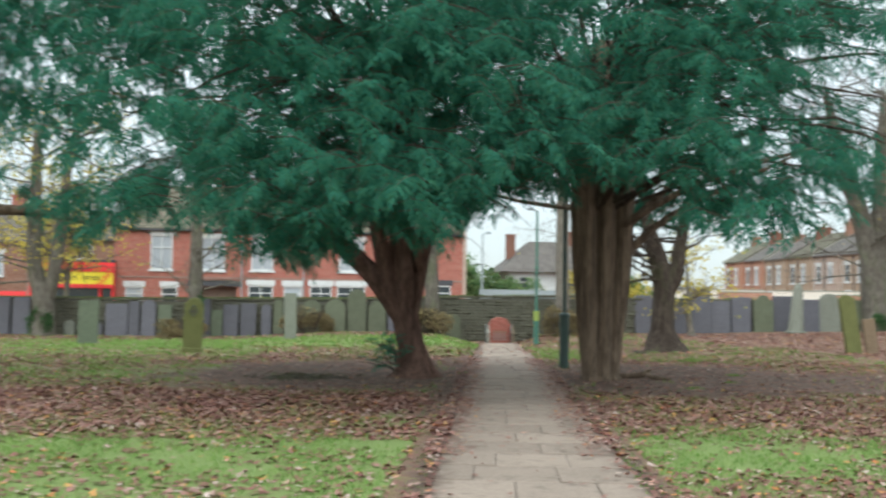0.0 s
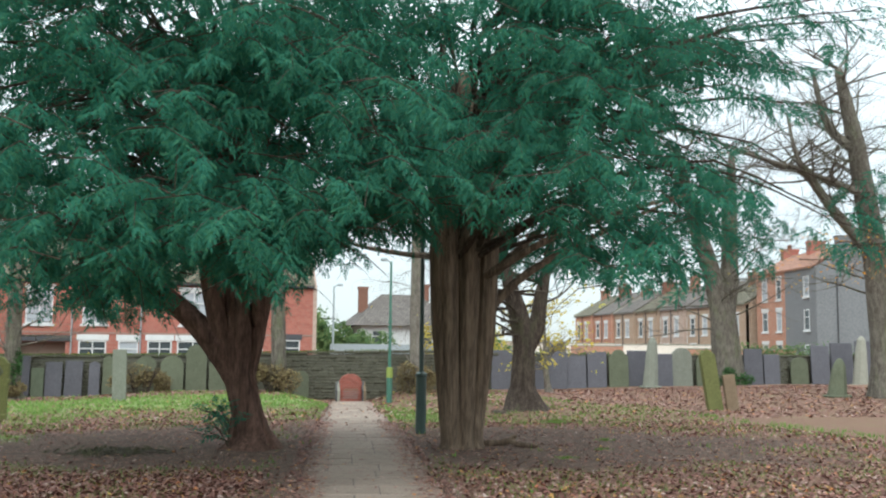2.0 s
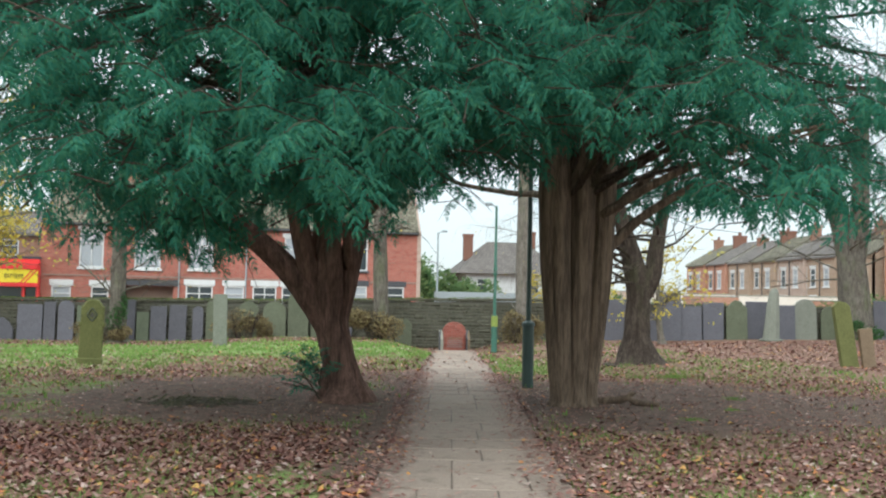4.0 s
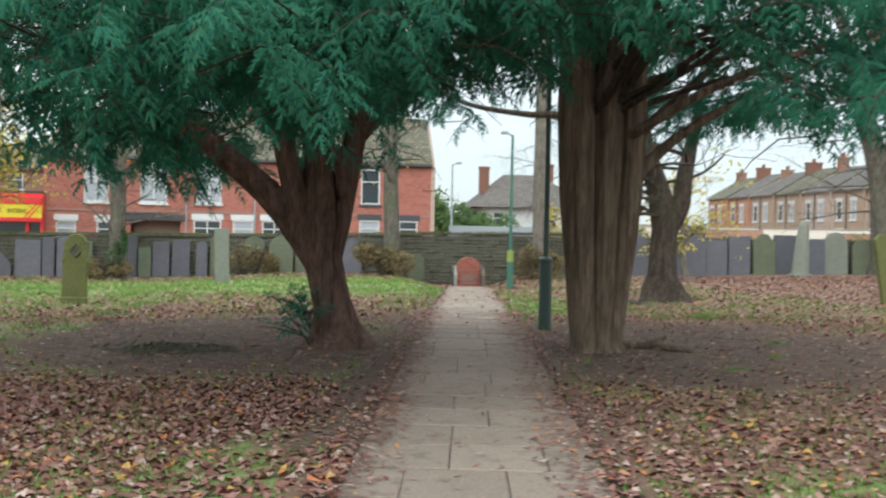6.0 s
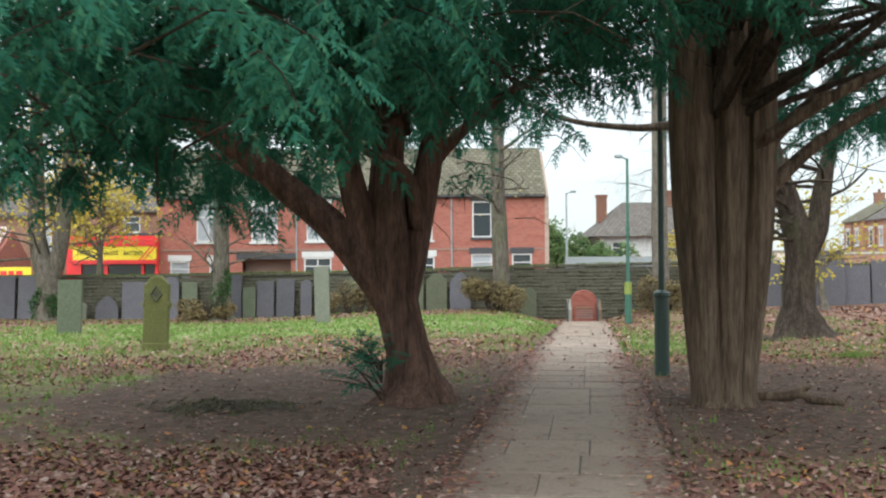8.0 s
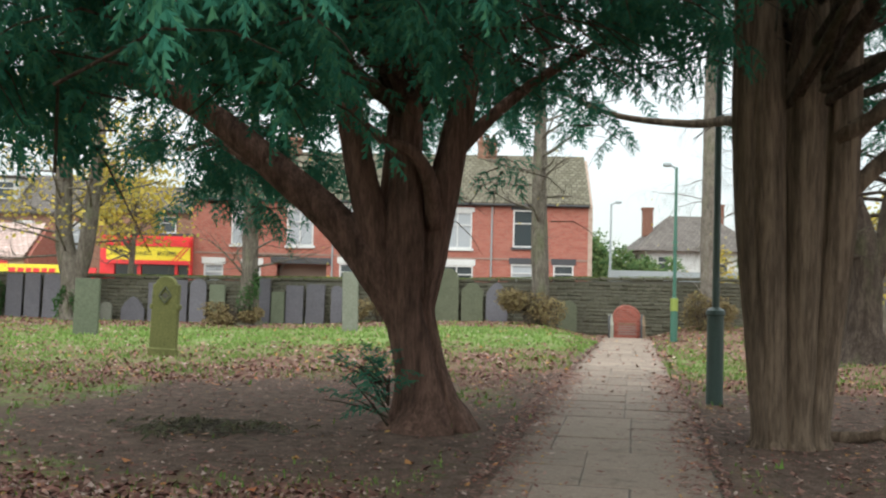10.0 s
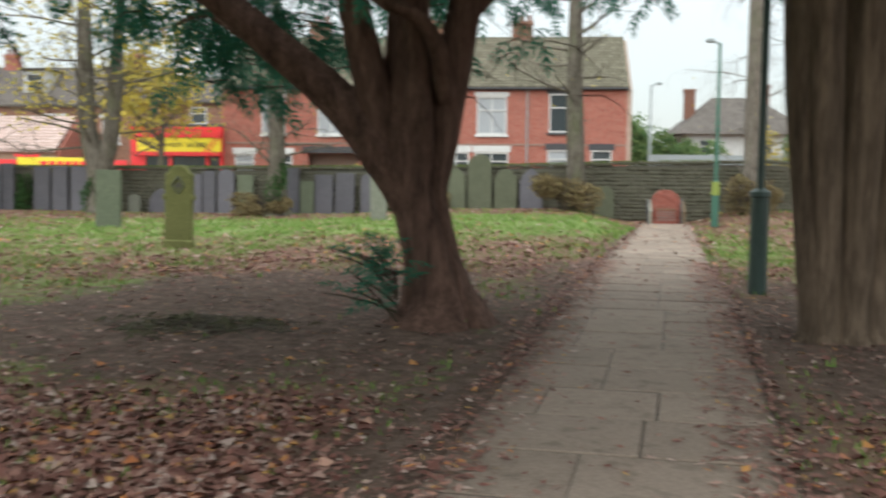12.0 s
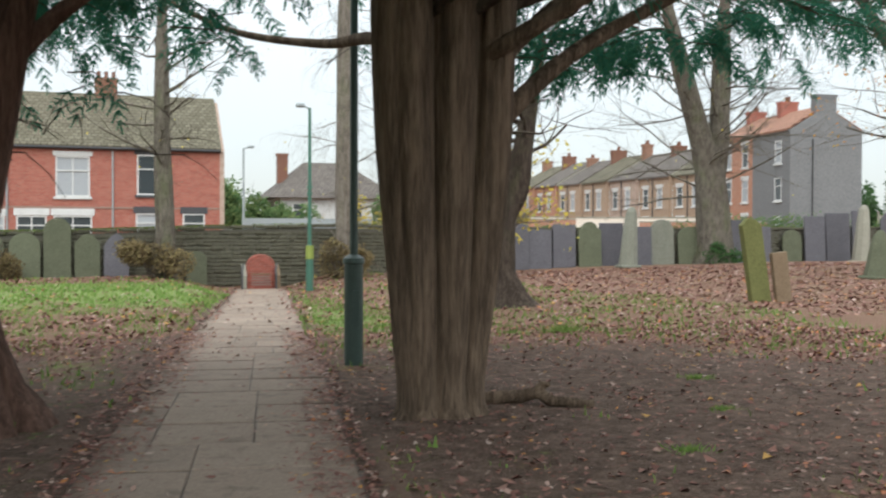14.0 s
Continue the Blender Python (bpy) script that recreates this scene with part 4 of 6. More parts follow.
    for ci in range(clusters + front):
        el = -0.22 + 1.25 * ((ci + 0.5) / clusters) ** 1.25
        az = ci * ga + rng.uniform(-0.25, 0.25)
        if ci >= clusters:
            el, az = rng.uniform(-0.05, 0.75), rng.uniform(-2.75, -0.4)
        rho = rng.uniform(0.72, 1.0) if ci % 4 else rng.uniform(0.5, 0.75)
        d = Vector((math.cos(az) * math.cos(el), math.sin(az) * math.cos(el), math.sin(el)))
        rx = radii[0] if d.x < 0 else radii[1]
        ry = radii[2] if d.y < 0 else radii[3]
        c = Vector(centre) + Vector((d.x * rx, d.y * ry, d.z * radii[4])) * rho
        fl = crown_floor(c.x, c.y) + 0.25
        if c.z < fl:
            c.z = fl + rng.uniform(0, 0.5)
        out = Vector((d.x, d.y, 0)).normalized()
        if 1.8 < c.x < 4.4 and c.y > 15.5 and c.z < 6.5 and rng.random() < 0.8:
            continue
        if c.x < -1.5 and c.y > 16.6 and c.z < 6.0 and rng.random() < 0.86:
            continue
        if c.x < -2.5 and c.y < 17 and c.z < 6.2 and rng.random() < 0.35:
            continue
        if c.z > 6.9 and rng.random() < (0.5 if c.x < 5 else 0.1):
            continue
        if boughs and c.x > 6.0 and rng.random() < 0.78:
            continue
        if (c.y > at[1] + 1.0 and rng.random() < thin[1]) or (d.x > 0.25 and rng.random() < thin[0]):
            continue
        sprays(c, out, c.z < 6.2)
        h = Vector(heart) + Vector((rng.uniform(-0.2, 0.2), rng.uniform(-0.2, 0.2), min(rng.uniform(-0.3, 2.4), max(-0.3, c.z - 3.6))))
        mid = h.lerp(c, 0.5) + Vector((rng.uniform(-0.3, 0.3), rng.uniform(-0.3, 0.3), 0.20 * (c - h).length + rng.uniform(-0.1, 0.3)))
        if c.y < 17.5 and 0.5 < c.x < 4.2:
            continue
        pts = [p - base + 0.16 * noise.noise_vector(p * 0.9 + Vector((ci, 0, 0))) * min(1, (p - h).length) for p in curve_pts([h, mid, c], 5)]
        wood(pts, 0.016 + 0.005 * (c - h).length, 0.006, 5)
        for k in (4, 5, 6, 7, 8):
            if rng.random() < (0.3 if c.y < 18 else 0.7):
                tw = (Vector((rng.uniform(-1, 1), rng.uniform(-1, 1), rng.uniform(-0.4, 0.5))).normalized() + out * 0.4) * rng.uniform(0.5, 1.1)
                wood([pts[k], pts[k] + tw * 0.5 + Vector((0, 0, 0.05)), pts[k] + tw], 0.006, 0.002, 3)
                if rng.random() < 0.5:
                    w = pts[k] + tw + base
                    if w.z > crown_floor(w.x, w.y):
                        for _ in range(5):
                            near.append((tuple(pts[k] + tw * rng.uniform(0.5, 1)), tuple(tw + Vector((rng.uniform(-0.5, 0.5), rng.uniform(-0.5, 0.5), -0.4))), (0, 0.1, 1), rng.uniform(0.7, 1.1)))
    v, f = stamp(near, TEMPLATES, seed)
    array_mesh("crown", v, f, M_YEW, ob)
    if fine:
        v, f = stamp(fine, TEMPLATES_FINE, seed + 2)
        array_mesh("bough_foliage", v, f, M_YEW, ob)
    if far:
        v, f = stamp(far, TEMPLATES_FAR, seed + 1)
        array_mesh("upper_crown", v, f, M_YEW, ob)
    tw = array_mesh("twig_mass", np.array(wood_v), np.array(wood_f), M_BARK_DARK, ob)
    tw["kind"] = "stuff"
    return ob


def flutes(n, depth, seed):
    rng = random.Random(seed)
    ph = [rng.uniform(0, 6.28) for _ in range(4)]

    def f(i, t):
        a = math.sin(n * t + ph[0] + 0.05 * i)
        b = math.sin((n + 3) * t + ph[1] - 0.04 * i)
        return 1 + depth * (abs(a) * 1.2 - 0.6) + depth * 0.5 * b + depth * 0.3 * math.sin(17 * t + ph[2] + 0.2 * i)
    return f


def gnarled(seed, creases):
    """An old fluted trunk: lumps, and deep wandering creases between fused stems."""
    rng = random.Random(seed)
    lines = [(2 * math.pi * (k + rng.uniform(-0.25, 0.25)) / creases, rng.uniform(0.16, 0.34), rng.uniform(0.10, 0.18), rng.uniform(0, 9)) for k in range(creases)]

    def f(i, t):
        h = i * 0.16
        r = 1 + 0.13 * noise.noise((math.cos(t) * 1.3, math.sin(t) * 1.3, h * 0.35 + seed)) + 0.06 * noise.noise((math.cos(t) * 4, math.sin(t) * 4, h * 0.5)) + 0.025 * noise.noise((math.cos(t) * 11, math.sin(t) * 11, h * 0.7))
        for a, depth, wide, ph in lines:
            c = a + 0.22 * noise.noise((h * 0.4, ph, 0)) 
            d = (t - c + math.pi) % (2 * math.pi) - math.pi
            r -= depth * (0.7 + 0.5 * noise.noise((h * 0.6, ph, 5))) * math.exp(-(d / wide) ** 2)
        return r
    return f


def yew_left():
    stems = [
        ([(0.0, 0, -0.15), (-0.01, 0, 0.07), (-0.04, 0, 0.26), (-0.10, 0, 0.6), (-0.22, 0, 1.15), (-0.30, 0.02, 1.6), (-0.34, 0.08, 2.2), (-0.34, 0.12, 3.2), (-0.3, 0.2, 5.5)], [0.66, 0.47, 0.33, 0.26, 0.26, 0.30, 0.24, 0.17, 0.10], 96, gnarled(2, 5)),
        ([(-0.26, -0.03, 1.0), (-0.55, -0.05, 1.55), (-0.98, -0.05, 2.05), (-1.58, -0.1, 2.55), (-2.15, -0.15, 3.0), (-2.8, -0.2, 3.35), (-4.2, -0.4, 3.7)], [0.15, 0.20, 0.175, 0.155, 0.135, 0.11, 0.04], 16, flutes(2, 0.12, 3)),
        ([(-0.14, 0.0, 1.1), (-0.04, -0.02, 1.7), (0.08, 0, 2.3), (0.20, 0, 2.9), (0.34, 0.05, 3.6), (0.7, 0.2, 5.2)], [0.13, 0.17, 0.16, 0.14, 0.12, 0.08], 16, flutes(2, 0.15, 4)),
        ([(-0.40, -0.06, 1.35), (-0.56, -0.10, 1.9), (-0.74, -0.15, 2.6), (-0.88, -0.2, 3.3), (-1.1, -0.3, 4.8)], [0.14, 0.16, 0.14, 0.12, 0.07], 16, flutes(2, 0.15, 5)),
        ([(-0.18, -0.14, 1.3), (-0.20, -0.18, 1.9), (-0.24, -0.16, 2.6), (-0.2, -0.2, 3.6), (-0.1, -0.3, 5.0)], [0.12, 0.14, 0.12, 0.10, 0.06], 14, flutes(2, 0.15, 15)),
        ([(0.02, -0.16, 2.0), (-0.02, -0.34, 2.45), (-0.20, -0.42, 2.72), (-0.5, -0.45, 2.85), (-0.8, -0.45, 3.1)], [0.08, 0.075, 0.065, 0.055, 0.04], 10, flutes(2, 0.1, 6)),
        ([(0.15, 0, 2.7), (0.6, 0.1, 3.2), (1.2, 0.3, 3.7), (2.2, 0.4, 4.3)], [0.08, 0.065, 0.05, 0.03], 10, None),
        ([(-1.6, -0.1, 2.55), (-2.0, 0.5, 2.7), (-2.6, 1.2, 3.0), (-3.2, 2.0, 3.0)], [0.08, 0.06, 0.045, 0.02], 8, None),
    ]
    return yew((1.25, 20.6, ground_z(1.25, 20.6)), stems, 21, "old spreading yew with leaning red-brown trunk by the path",
               (0.3, 19.6, 3.2), (6.3, 3.6, 6.3, 6.0, 6.2), 240, M_YEWBARK_RED, (1.0, 20.6, 3.4), front=58, extra=((-0.35, 15.1, 2.6), (-0.7, 15.2, 2.6), (-0.1, 15.4, 2.8), (-0.5, 15.0, 3.0), (0.3, 15.4, 3.1), (1.75, 22.7, 2.6), (1.4, 23.0, 2.9), (-1.3, 23.2, 2.7), (-0.8, 19.5, 4.0), (0.2, 19.2, 4.2), (0.9, 19.5, 4.3), (-1.5, 20.0, 4.3), (0.0, 21.0, 4.4), (1.2, 21.3, 4.3), (-2.3, 19.3, 4.1), (-0.6, 18.5, 3.9), (0.6, 18.2, 3.9), (-1.8, 21.5, 4.4), (-3.0, 20.5, 4.4), (-0.9, 21.6, 3.1), (-1.4, 22.0, 3.3), (-0.6, 22.3, 3.0), (-2.0, 21.6, 3.5), (-1.6, 21.2, 4.0), (-2.4, 21.2, 4.2), (-1.0, 22.5, 4.2)))


def yew_right():
    rng = random.Random(71)
    boughs = []
    for k in range(42):
        up = (k % 21) / 20
        az = radians(-78 + 150 * ((k * 0.618) % 1.0))
        boughs.append((az, 3.2 + (1.4 if az < -0.3 else 0) + 3.4 * up + rng.uniform(-0.2, 0.2), rng.uniform(3.8, 5.4) + 1.3 * smooth01(0.5, 1, up), rng.uniform(2.3, 3.4), rng.uniform(1.8, 2.8)))
    for k in range(9):
        boughs.append((radians(-40 + 10 * k), rng.uniform(4.6, 6.2), rng.uniform(5.8, 7.2), rng.uniform(3.6, 4.6), rng.uniform(1.9, 2.6)))
    stems = [
        ([(0.04, 0.26, -0.15), (0.04, 0.26, 0.1), (0.04, 0.27, 0.9), (0.05, 0.28, 1.8), (0.06, 0.28, 3.0), (0.05, 0.25, 4.4), (0.1, 0.2, 6.5)], [0.36, 0.28, 0.30, 0.35, 0.38, 0.36, 0.2], 60, gnarled(9, 4)),
        ([(-0.20, -0.05, -0.15), (-0.18, -0.05, 0.08), (-0.20, -0.06, 0.3), (-0.23, -0.07, 0.8), (-0.27, -0.08, 1.5), (-0.31, -0.08, 2.2), (-0.33, -0.06, 3.2), (-0.36, -0.05, 4.4), (-0.45, 0, 6.0)], [0.27, 0.19, 0.175, 0.20, 0.225, 0.24, 0.25, 0.22, 0.14], 60, gnarled(21, 3)),
        ([(0.05, -0.13, -0.15), (0.05, -0.11, 0.08), (0.05, -0.11, 0.3), (0.06, -0.12, 0.8), (0.07, -0.13, 1.5), (0.08, -0.13, 2.2), (0.09, -0.13, 3.2), (0.1, -0.13, 4.4), (0.1, -0.12, 6.0)], [0.23, 0.155, 0.14, 0.155, 0.17, 0.18, 0.19, 0.17, 0.11], 48, gnarled(22, 2)),
        ([(0.24, -0.02, -0.15), (0.22, -0.03, 0.08), (0.23, -0.04, 0.3), (0.27, -0.05, 0.8), (0.33, -0.06, 1.5), (0.38, -0.06, 2.2), (0.41, -0.05, 3.2), (0.45, -0.03, 4.4), (0.6, 0, 6.0)], [0.25, 0.17, 0.15, 0.17, 0.185, 0.20, 0.21, 0.19, 0.12], 60, gnarled(23, 3)),
        ([(0.28, 0.16, -0.1), (0.34, 0.14, 0.6), (0.42, 0.14, 1.6), (0.48, 0.14, 2.6)], [0.13, 0.10, 0.11, 0.12], 24, gnarled(24, 2)),
        ([(-0.1, 0.4, 2.8), (-0.05, 2.0, 3.4), (-0.3, 3.6, 3.62), (-1.2, 4.6, 3.9), (-2.2, 5.2, 4.45), (-3.2, 5.4, 4.75)], [0.085, 0.07, 0.055, 0.04, 0.026, 0.012], 10, None),
        ([(0.35, 0.1, 2.2), (1.1, 0.2, 2.9), (1.9, 0.3, 3.4), (2.9, 0.3, 3.9), (4.2, 0.4, 4.5)], [0.10, 0.075, 0.06, 0.045, 0.02], 10, None),
        ([(0.3, 0.3, 2.6), (1.3, 0.9, 3.5), (2.4, 1.2, 4.4), (3.6, 1.4, 5.2)], [0.09, 0.07, 0.05, 0.02], 10, None),
        ([(0.35, -0.2, 2.9), (1.3, -0.6, 3.5), (2.5, -1.0, 4.0), (4.0, -1.4, 4.4)], [0.08, 0.06, 0.045, 0.02], 10, None),
    ]
    return yew((4.70, 20.2, ground_z(4.70, 20.2)), stems, 33, "old yew with thick fluted brown trunk beside the path",
               (5.2, 19.7, 3.2), (3.6, 7.0, 5.8, 5.0, 6.6), 265, M_YEWBARK, (4.75, 20.2, 3.4), (0.30, 0.52), 25,
               ((6.6, 23.5, 3.9), (7.6, 23.0, 3.8), (7.0, 24.0, 3.8), (7.9, 24.1, 3.85), (11.2, 24.0, 4.35), (11.9, 23.7, 4.5), (10.5, 24.1, 4.6), (8.3, 24.5, 4.1), (9.4, 23.7, 4.2), (2.6, 25.2, 4.1), (1.9, 25.5, 4.2), (3.3, 24.8, 4.2)), boughs=boughs)


def yew_side():
    rng = random.Random(72)
    backing = [(rng.uniform(-9.5, -2.0), rng.uniform(19.5, 22.5), rng.uniform(5.4, 7.8)) for _ in range(30)]
    stems = [([(0, 0, -0.15), (0, 0, 1.0), (0.1, 0, 2.4), (0.1, 0.1, 5.0)], [0.5, 0.36, 0.36, 0.2], 24, flutes(4, 0.15, 14)),
             ([(0.2, 0, 2.2), (1.4, 0.1, 2.9), (2.8, 0.1, 3.0), (4.2, 0, 2.75)], [0.16, 0.13, 0.09, 0.04], 10, None)]
    return yew((-8.8, 20.5, ground_z(-8.8, 20.5)), stems, 47, "dark yew with low spreading branches over the lawn",
               (-8.6, 20.0, 3.2), (5.0, 5.4, 5.4, 4.5, 6.6), 105, M_YEWBARK, (-8.8, 20.5, 3.0), (0.3, 0.8), 30,
               ((-6.4, 17.8, 4.2), (-5.6, 17.6, 5.0), (-6.2, 17.9, 5.7), (-5.0, 18.0, 4.3), (-4.4, 17.8, 5.3), (-5.4, 18.0, 6.3), (-6.8, 18.2, 6.5), (-4.2, 18.2, 6.2), (-3.6, 17.9, 4.6), (-6.6, 18.0, 5.0), (-4.9, 18.1, 5.8), (-3.4, 18.1, 5.6), (-4.0, 20.0, 5.2), (-3.2, 19.6, 4.9), (-4.6, 19.4, 5.5), (-5.2, 20.2, 5.0), (-3.6, 20.4, 5.9)), backing)


yew_left()
yew_right()
yew_side()
build_path()
path_verges()


# ---- houses ----
def window(parent, x0, x1, z0, z1, y, sill=True, lintel="white", curtain=False, face=-1, axis="y", sash=True, lintel_h=0.28):
    """A white window in a wall face: frame, panes, sill and lintel, in the house's own axes."""
    def slab(bm, a0, a1, d0, d1, c0, c1, bev=0.0):
        d0, d1 = y + face * d0, y + face * d1
        if axis == "y":
            box(bm, a0, a1, min(d0, d1), max(d0, d1), c0, c1, bev)
        else:
            box(bm, min(d0, d1), max(d0, d1), a0, a1, c0, c1, bev)
    w = new("window")
    w.parent = parent
    t = 0.075
    bm = bmesh.new()
    for a in ((x0, x0 + t, z0, z1), (x1 - t, x1, z0, z1), (x0 + t, x1 - t, z1 - t, z1), (x0 + t, x1 - t, z0, z0 + t)):
        slab(bm, a[0], a[1], -0.06, 0.02, a[2], a[3])
    if sash:
        zm = z0 + (z1 - z0) * (0.64 if z1 - z0 > 1.2 else 0.6)
        slab(bm, x0 + t, x1 - t, -0.05, 0.01, zm - 0.03, zm + 0.03)
    if x1 - x0 > 1.3:
        xm = (x0 + x1) / 2
        slab(bm, xm - 0.03, xm + 0.03, -0.05, 0.005, z0 + t, z1 - t)
    part("window_frame", bm, M_WHITE, w)
    bm = bmesh.new()
    slab(bm, x0 + t * 0.6, x1 - t * 0.6, -0.12, -0.045, z0 + t * 0.6, z1 - t * 0.6)
    part("pane", bm, M_CURTAIN if curtain else M_GLASS, w)
    if sill:
        bm = bmesh.new()
        slab(bm, x0 - 0.1, x1 + 0.1, -0.05, 0.1, z0 - 0.13, z0 - 0.003, 0.01)
        part("window_sill", bm, M_WHITE if lintel != "dark" else M_DARKPAINT, w)
    if lintel:
        bm = bmesh.new()
        slab(bm, x0 - 0.12, x1 + 0.12, -0.05, 0.05, z1 + 0.003, z1 + lintel_h, 0.01)
        part("lintel", bm, M_DARKPAINT if lintel == "dark" else M_WHITE, w)
    return w


def wall_with_holes(name, x0, x1, z0, z1, y, thick, holes, mat, parent):
    """A wall in the x-z plane with openings through it."""
    xs = sorted({x0, x1, *(h[0] for h in holes), *(h[1] for h in holes)})
    zs = sorted({z0, z1, *(h[2] for h in holes), *(h[3] for h in holes)})
    bm = bmesh.new()
    inside = lambda cx, cz: any(h[0] < cx < h[1] and h[2] < cz < h[3] for h in holes)
    grid = {}

    def vert(a, b, d):
        k = (a, b, d)
        if k not in grid:
            grid[k] = bm.verts.new((xs[a], y + d, zs[b]))
        return grid[k]
    solid = {(a, b) for a in range(len(xs) - 1) for b in range(len(zs) - 1) if not inside((xs[a] + xs[a + 1]) / 2, (zs[b] + zs[b + 1]) / 2)}
    for a, b in solid:
        for d in (0, thick):
            q = [vert(a, b, d), vert(a + 1, b, d), vert(a + 1, b + 1, d), vert(a, b + 1, d)]
            bm.faces.new(q if d == 0 else q[::-1])
        for da, db, e in ((-1, 0, ((0, 0), (0, 1))), (1, 0, ((1, 0), (1, 1))), (0, -1, ((0, 0), (1, 0))), (0, 1, ((0, 1), (1, 1)))):
            if (a + da, b + db) not in solid:
                (i0, j0), (i1, j1) = e
                bm.faces.new((vert(a + i0, b + j0, 0), vert(a + i1, b + j1, 0), vert(a + i1, b + j1, thick), vert(a + i0, b + j0, thick)))
    bmesh.ops.recalc_face_normals(bm, faces=bm.faces)
    return box_uv(part(name, bm, mat, parent))


def gable_roof(parent, x0, x1, y0, y1, eave, ridge, mat, over=0.25, along="x", side_mat=None):
    """Two pitched slopes with thickness; gable triangles below them."""
    bm = bmesh.new()
    if along == "x":
        ym = (y0 + y1) / 2
        prof = [(y0 - over, eave - 0.10), (ym, ridge), (y1 + over, eave - 0.10), (y1 + over, eave + 0.04), (ym, ridge + 0.14), (y0 - over, eave + 0.04)]
        ends = [[bm.verts.new((x, a, b)) for a, b in prof] for x in (x0 - 0.06, x1 + 0.06)]
    else:
        xm = (x0 + x1) / 2
        prof = [(x0 - over, eave - 0.10), (xm, ridge), (x1 + over, eave - 0.10), (x1 + over, eave + 0.04), (xm, ridge + 0.14), (x0 - over, eave + 0.04)]
        ends = [[bm.verts.new((a, y, b)) for a, b in prof] for y in (y0 - 0.06, y1 + 0.06)]
    for e in ends:
        bm.faces.new(e)
    for j in range(6):
        bm.faces.new((ends[0][j], ends[0][(j + 1) % 6], ends[1][(j + 1) % 6], ends[1][j]))
    bmesh.ops.recalc_face_normals(bm, faces=bm.faces)
    roof = part("roof", bm, mat, parent)
    me = roof.data
    uv = me.uv_layers.new(name="UVMap")
    for p in me.polygons:
        for li in p.loop_indices:
            c = me.vertices[me.loops[li].vertex_index].co
            uv.data[li].uv = (c.x, c.z * 1.6) if along == "x" else (c.y, c.z * 1.6)
    return roof


def gable_end(parent, along, at, a0, a1, base, eave, ridge, mat, thick=0.25):
    bm = bmesh.new()
    am = (a0 + a1) / 2
    prof = [(a0, base), (a1, base), (a1, eave - 0.1), (am, ridge - 0.02), (a0, eave - 0.1)]
    if along == "x":
        ends = [[bm.verts.new((x, a, z)) for a, z in prof] for x in (at, at + thick)]
    else:
        ends = [[bm.verts.new((a, y, z)) for a, z in prof] for y in (at, at + thick)]
    for e in ends:
        bm.faces.new(e)
    for j in range(5):
        bm.faces.new((ends[0][j], ends[0][(j + 1) % 5], ends[1][(j + 1) % 5], ends[1][j]))
    bmesh.ops.recalc_face_normals(bm, faces=bm.faces)
    return box_uv(part("gable_wall", bm, mat, parent))


def chimney(parent, x, y, z0, z1, mat, w=0.9, d=0.6, pots=3):
    bm = bmesh.new()
    box(bm, x - w / 2, x + w / 2, y - d / 2, y + d / 2, z0, z1 - 0.18)
    box(bm, x - w / 2 - 0.05, x + w / 2 + 0.05, y - d / 2 - 0.05, y + d / 2 + 0.05, z1 - 0.18, z1)
    c = box_uv(part("chimney", bm, mat, parent))
    for k in range(pots):
        bm = bmesh.new()
        px = x + (k - (pots - 1) / 2) * w / max(1, pots)
        tube(bm, [(px, y, z1 - 0.01), (px, y, z1 + 0.32), (px, y, z1 + 0.36)], [0.11, 0.09, 0.11], 8)
        part("chimney_pot", bm, M_POT, c)


def pipe(parent, x, y, z0, z1, mat=None):
    bm = bmesh.new()
    tube(bm, [(x, y, z0), (x, y, z1)], [0.045, 0.045], 8)
    part("drainpipe", bm, mat or M_GREYMETAL, parent)


